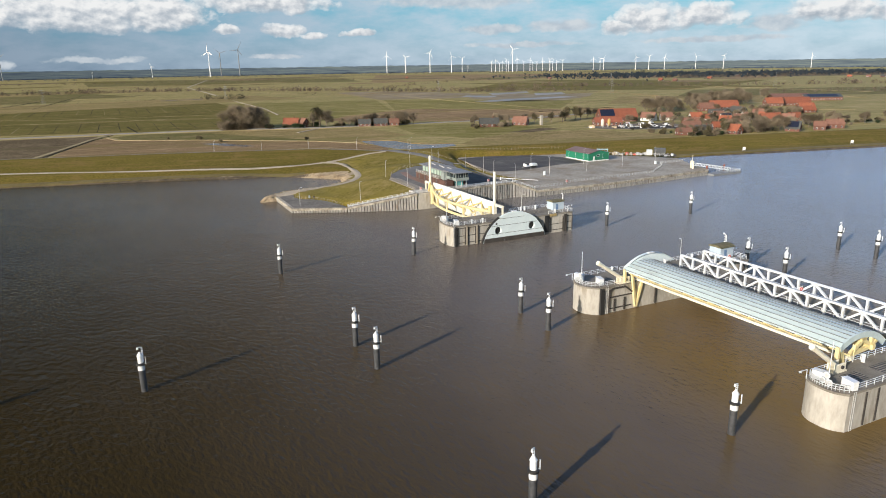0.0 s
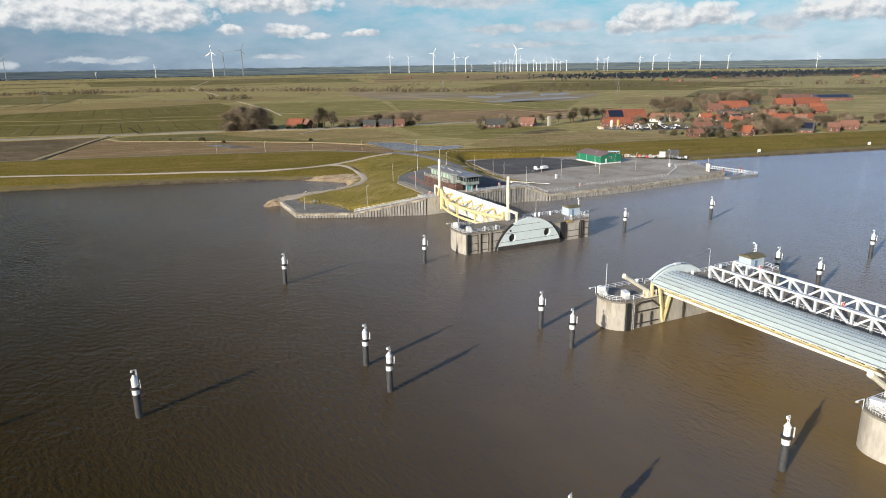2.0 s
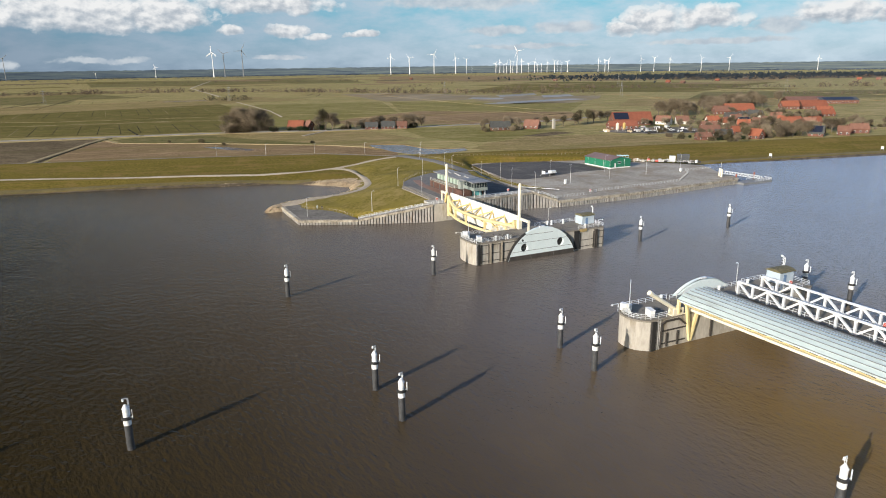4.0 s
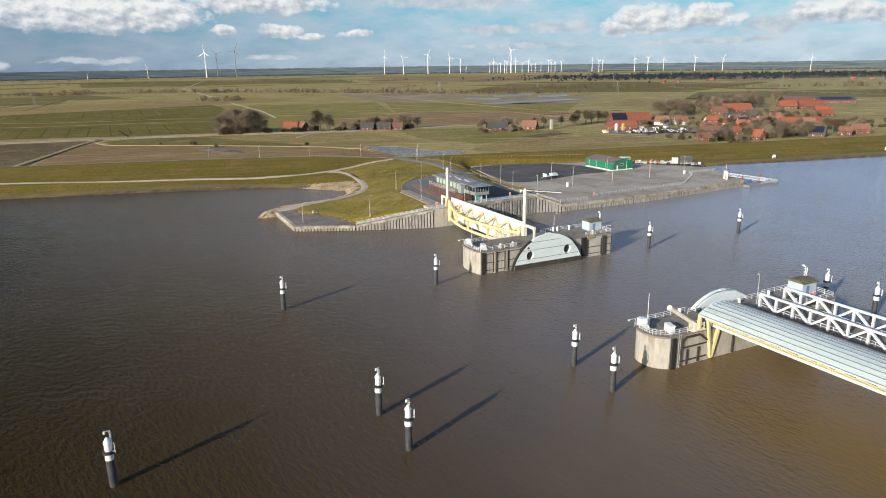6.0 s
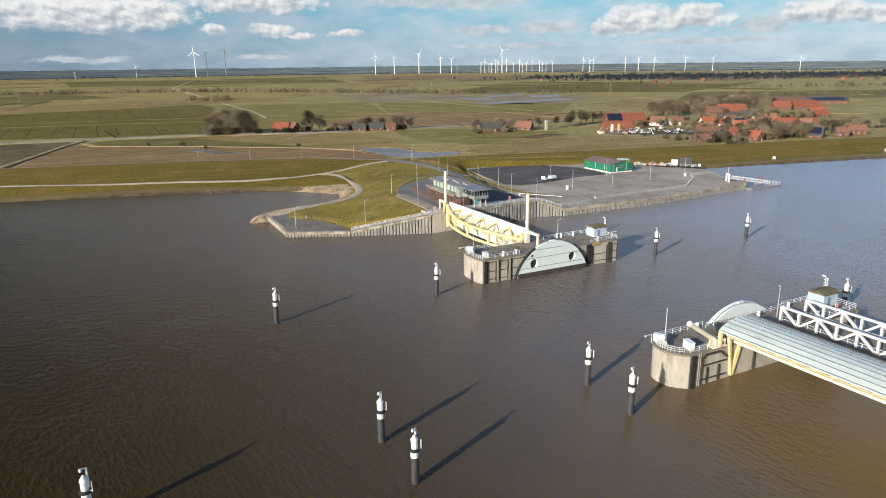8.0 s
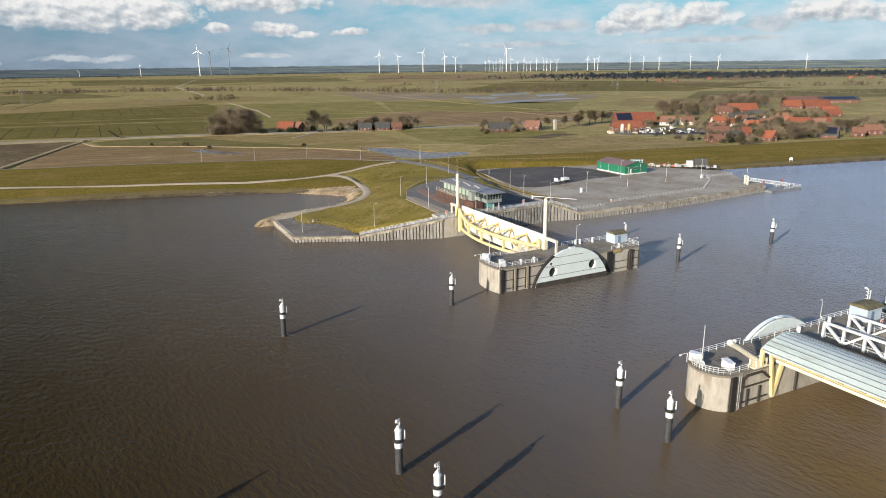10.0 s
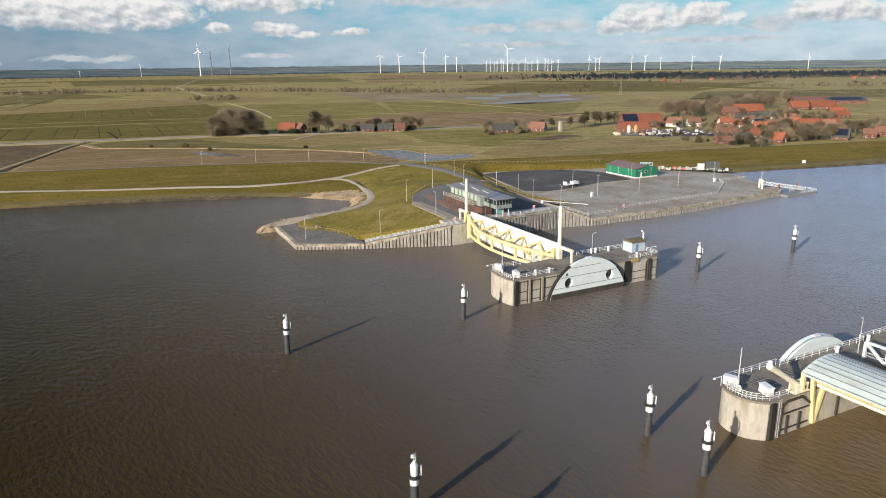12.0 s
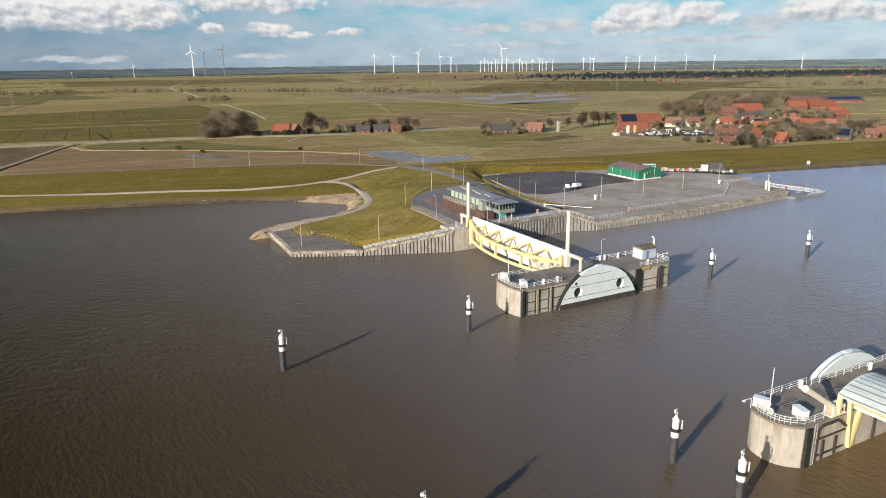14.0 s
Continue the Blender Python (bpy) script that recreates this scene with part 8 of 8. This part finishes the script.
def tree_line(name, line, h, depth, per_m, mat, seed, label, size=1.0, twig=0.12):
    """A far belt of bare trees and bushes, of many small twig clumps."""
    rnd = random.Random(seed)
    verts, faces = [], []
    for a, b in zip(line, line[1:]):
        length = math.hypot(b[0] - a[0], b[1] - a[1])
        for _ in range(int(length * per_m)):
            x, y = lerp2(a, b, rnd.random())
            x, y = x + rnd.gauss(0, depth), y + rnd.gauss(0, depth)
            hh = h * (0.45 + 0.9 * abs(noise.noise((x * 0.02, y * 0.02, seed))) + 0.5 * rnd.random() ** 3)
            for _ in range(14):
                c = Vector((x + rnd.gauss(0, hh * 0.22), y + rnd.gauss(0, hh * 0.22), LAND + rnd.random() * hh * 0.85))
                w = Vector((rnd.gauss(0, 0.6), rnd.gauss(0, 0.6), rnd.gauss(0.7, 0.4))).normalized() * hh * 0.3 * size
                s = w.orthogonal().normalized() * hh * twig * size
                s.rotate(Euler((rnd.random() * 6, rnd.random() * 6, rnd.random() * 6)))
                k = len(verts)
                verts += [tuple(c - s), tuple(c + s), tuple(c + w)]
                faces.append((k, k + 1, k + 2))
    me = bpy.data.meshes.new(name)
    me.from_pydata(verts, [], faces)
    me.materials.append(mat)
    return tagged(new(name, me), label, "trees", kind="stuff")


FAR_TWIGS = surface("far bare trees", (0.085, 0.066, 0.05), (0.16, 0.125, 0.095), 0.95, grain=0.05, patch=0.01, spec=0.05)
tree_line("tree_belt", [(-520, 1660), (-258, 1630), (-84, 1610), (80, 1580), (300, 1350), (430, 1180), (560, 1030), (720, 890)], 10, 12, 0.45, FAR_TWIGS, 31, "far belt of bare trees across the marsh")
tree_line("tree_belt", [(58, 1095), (92, 1067), (130, 1075)], 9, 8, 0.5, SHRUB, 32, "dark trees round a far farmstead")
tree_line("tree_belt", [(-900, 2900), (-300, 2800), (300, 2650), (900, 2300)], 8, 15, 0.12, FAR_TWIGS, 33, "far belt of bare trees")
tree_line("tree_belt", [(760, 1250), (1100, 900), (1500, 700)], 10, 10, 0.25, FAR_TWIGS, 34, "far hedge of bare bushes")
# this deep dark wood stands in for a band of cloud shadow
tree_line("wood", [(1500, 1950), (1797, 1758), (2319, 1600), (2800, 1263), (3300, 900)], 10, 190, 1.5, CLOUD_DARK_WOOD, 35, "far wood coloured dark for cloud shade", 1.6, 0.2)
tree_line("tree_belt", [(900, 620), (1100, 520), (1350, 420), (1700, 240)], 8, 8, 0.2, FAR_TWIGS, 36, "hedge beyond the village")
tree_line("tree_belt", [(1500, 1500), (2000, 1250), (2600, 950)], 11, 14, 0.16, FAR_TWIGS, 37, "far belt of bare trees")
tree_line("tree_belt", [(420, 1250), (700, 1600), (1100, 1900)], 7, 9, 0.08, FAR_TWIGS, 38, "scattered far bushes")
arc = []
for i in range(60):
    a = radians(90 - 25.5 + 58 - 116 * i / 59)
    arc.append((-84 + 4640 * math.cos(a), -150 + 4640 * math.sin(a)))
# distance haze is put into the horizon woods' base colour
tree_line("wood", arc, 7, 25, 0.4, surface("haze-blue horizon woods", (0.06, 0.085, 0.13), (0.095, 0.12, 0.165), 0.95, grain=0.02, patch=0.004, spec=0.0), 39, "woods along the horizon", 1.8, 0.3)
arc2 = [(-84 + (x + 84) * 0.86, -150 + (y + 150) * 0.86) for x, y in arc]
# a weaker haze tint is put into these nearer woods too
tree_line("wood", arc2, 5, 60, 0.12, surface("haze-tinted woods", (0.075, 0.085, 0.09), (0.12, 0.125, 0.12), 0.95, grain=0.02, patch=0.004, spec=0.0), 40, "woods and hedges near the horizon", 1.6, 0.25)


# ---------------------------------------------------------------- wind turbines and pylons
def turbine(m, h, turn, label, mat):
    t = thing("wind_turbine", m, label, "wind turbine", "wind turbines")
    bm = bmesh.new()
    tube(bm, (0, 0, 0), (0, 0, h), h * 0.021, 10, h * 0.012)
    part("tower", bm, mat, t)
    bm = bmesh.new()
    box(bm, -h * 0.03, -h * 0.02, h - h * 0.02, h * 0.06, h * 0.02, h + h * 0.025, h * 0.008)
    part("nacelle", bm, mat, t)
    for i in range(3):
        a = radians(turn + 120 * i)
        tip = Vector((-h * 0.05, math.sin(a) * h * 0.34, h + math.cos(a) * h * 0.34))
        root = Vector((-h * 0.05, 0, h))
        d = (tip - root).normalized()
        s = d.cross(Vector((1, 0, 0))).normalized()
        bm = bmesh.new()
        pts = [root + s * h * 0.008, root + d * h * 0.09 + s * h * 0.018, tip, root + d * h * 0.09 - s * h * 0.005, root - s * h * 0.008]
        lo = [bm.verts.new(p + Vector((-h * 0.006, 0, 0))) for p in pts]
        hi = [bm.verts.new(p + Vector((h * 0.006, 0, 0))) for p in pts]
        for k in range(5):
            bm.faces.new((lo[k], lo[(k + 1) % 5], hi[(k + 1) % 5], hi[k]))
        bm.faces.new(lo[::-1]), bm.faces.new(hi)
        part("blade", bm, mat, t)
    return t


TURBINES = [(475, 4233, 146), (540, 4225, 138), (647, 4208, 157), (150, 4263, 65), (-605, 4240, 119), (1524, 3966, 111), (1635, 3921, 100), (1778, 3858, 123), (1902, 3798, 100), (1963, 3767, 88), (1995, 3750, 38), (2243, 3608, 138), (2128, 3677, 61)]
TURBINES += [(2150, 3664, 69), (2172, 3651, 54), (2187, 3642, 61), (2209, 3629, 73), (2221, 3622, 61), (2267, 3593, 77), (2303, 3570, 58), (2336, 3549, 73), (2351, 3539, 54), (2372, 3526, 58), (2402, 3506, 65), (2440, 3480, 73), (2454, 3470, 61), (2474, 3456, 61), (2506, 3433, 65)]
TURBINES += [(2657, 3320, 73), (2689, 3294, 69), (2705, 3281, 73), (2853, 3156, 77), (2911, 3105, 81), (2978, 3042, 73), (3105, 2916, 77), (3211, 2803, 77), (3502, 2444, 69), (-168, 4269, 35)]
for i, (x, y, h) in enumerate(TURBINES):
    # these three get a darker paint in place of cloud shade
    dark = i in (1, 2, 4)
    turbine(pose(x, y, 0, 0, 0, 64 + (i * 29) % 30 - 15), h, (i * 47) % 120, "wind turbine coloured grey for cloud shade" if dark else "white wind turbine far across the marsh", surface("cloud-shaded turbine paint", (0.16, 0.17, 0.18), (0.2, 0.21, 0.22), 0.5) if dark else surface("white turbine paint", (0.8, 0.8, 0.8), (0.88, 0.88, 0.88), 0.4))


def pylon(m, h):
    p = thing("pylon", m, "grey lattice power pylon in the meadows", "pylon", "power pylons")
    bm = bmesh.new()
    for sx, sy in ((-1, -1), (1, -1), (1, 1), (-1, 1)):
        beam(bm, (sx * h * 0.09, sy * h * 0.09, 0), (sx * 0.25, sy * 0.25, h), 0.09, 0.09)
    for i in range(8):
        z0, z1 = h * i / 8, h * (i + 1) / 8
        w0, w1 = h * 0.09 * (1 - i / 8) + 0.2, h * 0.09 * (1 - (i + 1) / 8) + 0.2
        for s in (-1, 1):
            beam(bm, (-w0, s * w0, z0), (w1, s * w1, z1), 0.08, 0.08)
            beam(bm, (s * w0, -w0, z0), (s * w1, w1, z1), 0.08, 0.08)
    part("mast", bm, surface("dull grey steel", (0.2, 0.2, 0.2), (0.3, 0.3, 0.3), 0.6), p)
    for z, w in ((0.72, 5.5), (0.86, 4.2)):
        bm = bmesh.new()
        beam(bm, (-w, 0, h * z), (w, 0, h * z), 0.3, 0.3)
        part("crossarm", bm, GALV, p)
    return p


for x, y, h in ((465, 985, 26), (675, 742, 26), (1032, 709, 30), (982, 1118, 28), (90, 1060, 26), (-190, 1100, 26)):
    pylon(pose(x, y, LAND, 0, 0, 40), h)
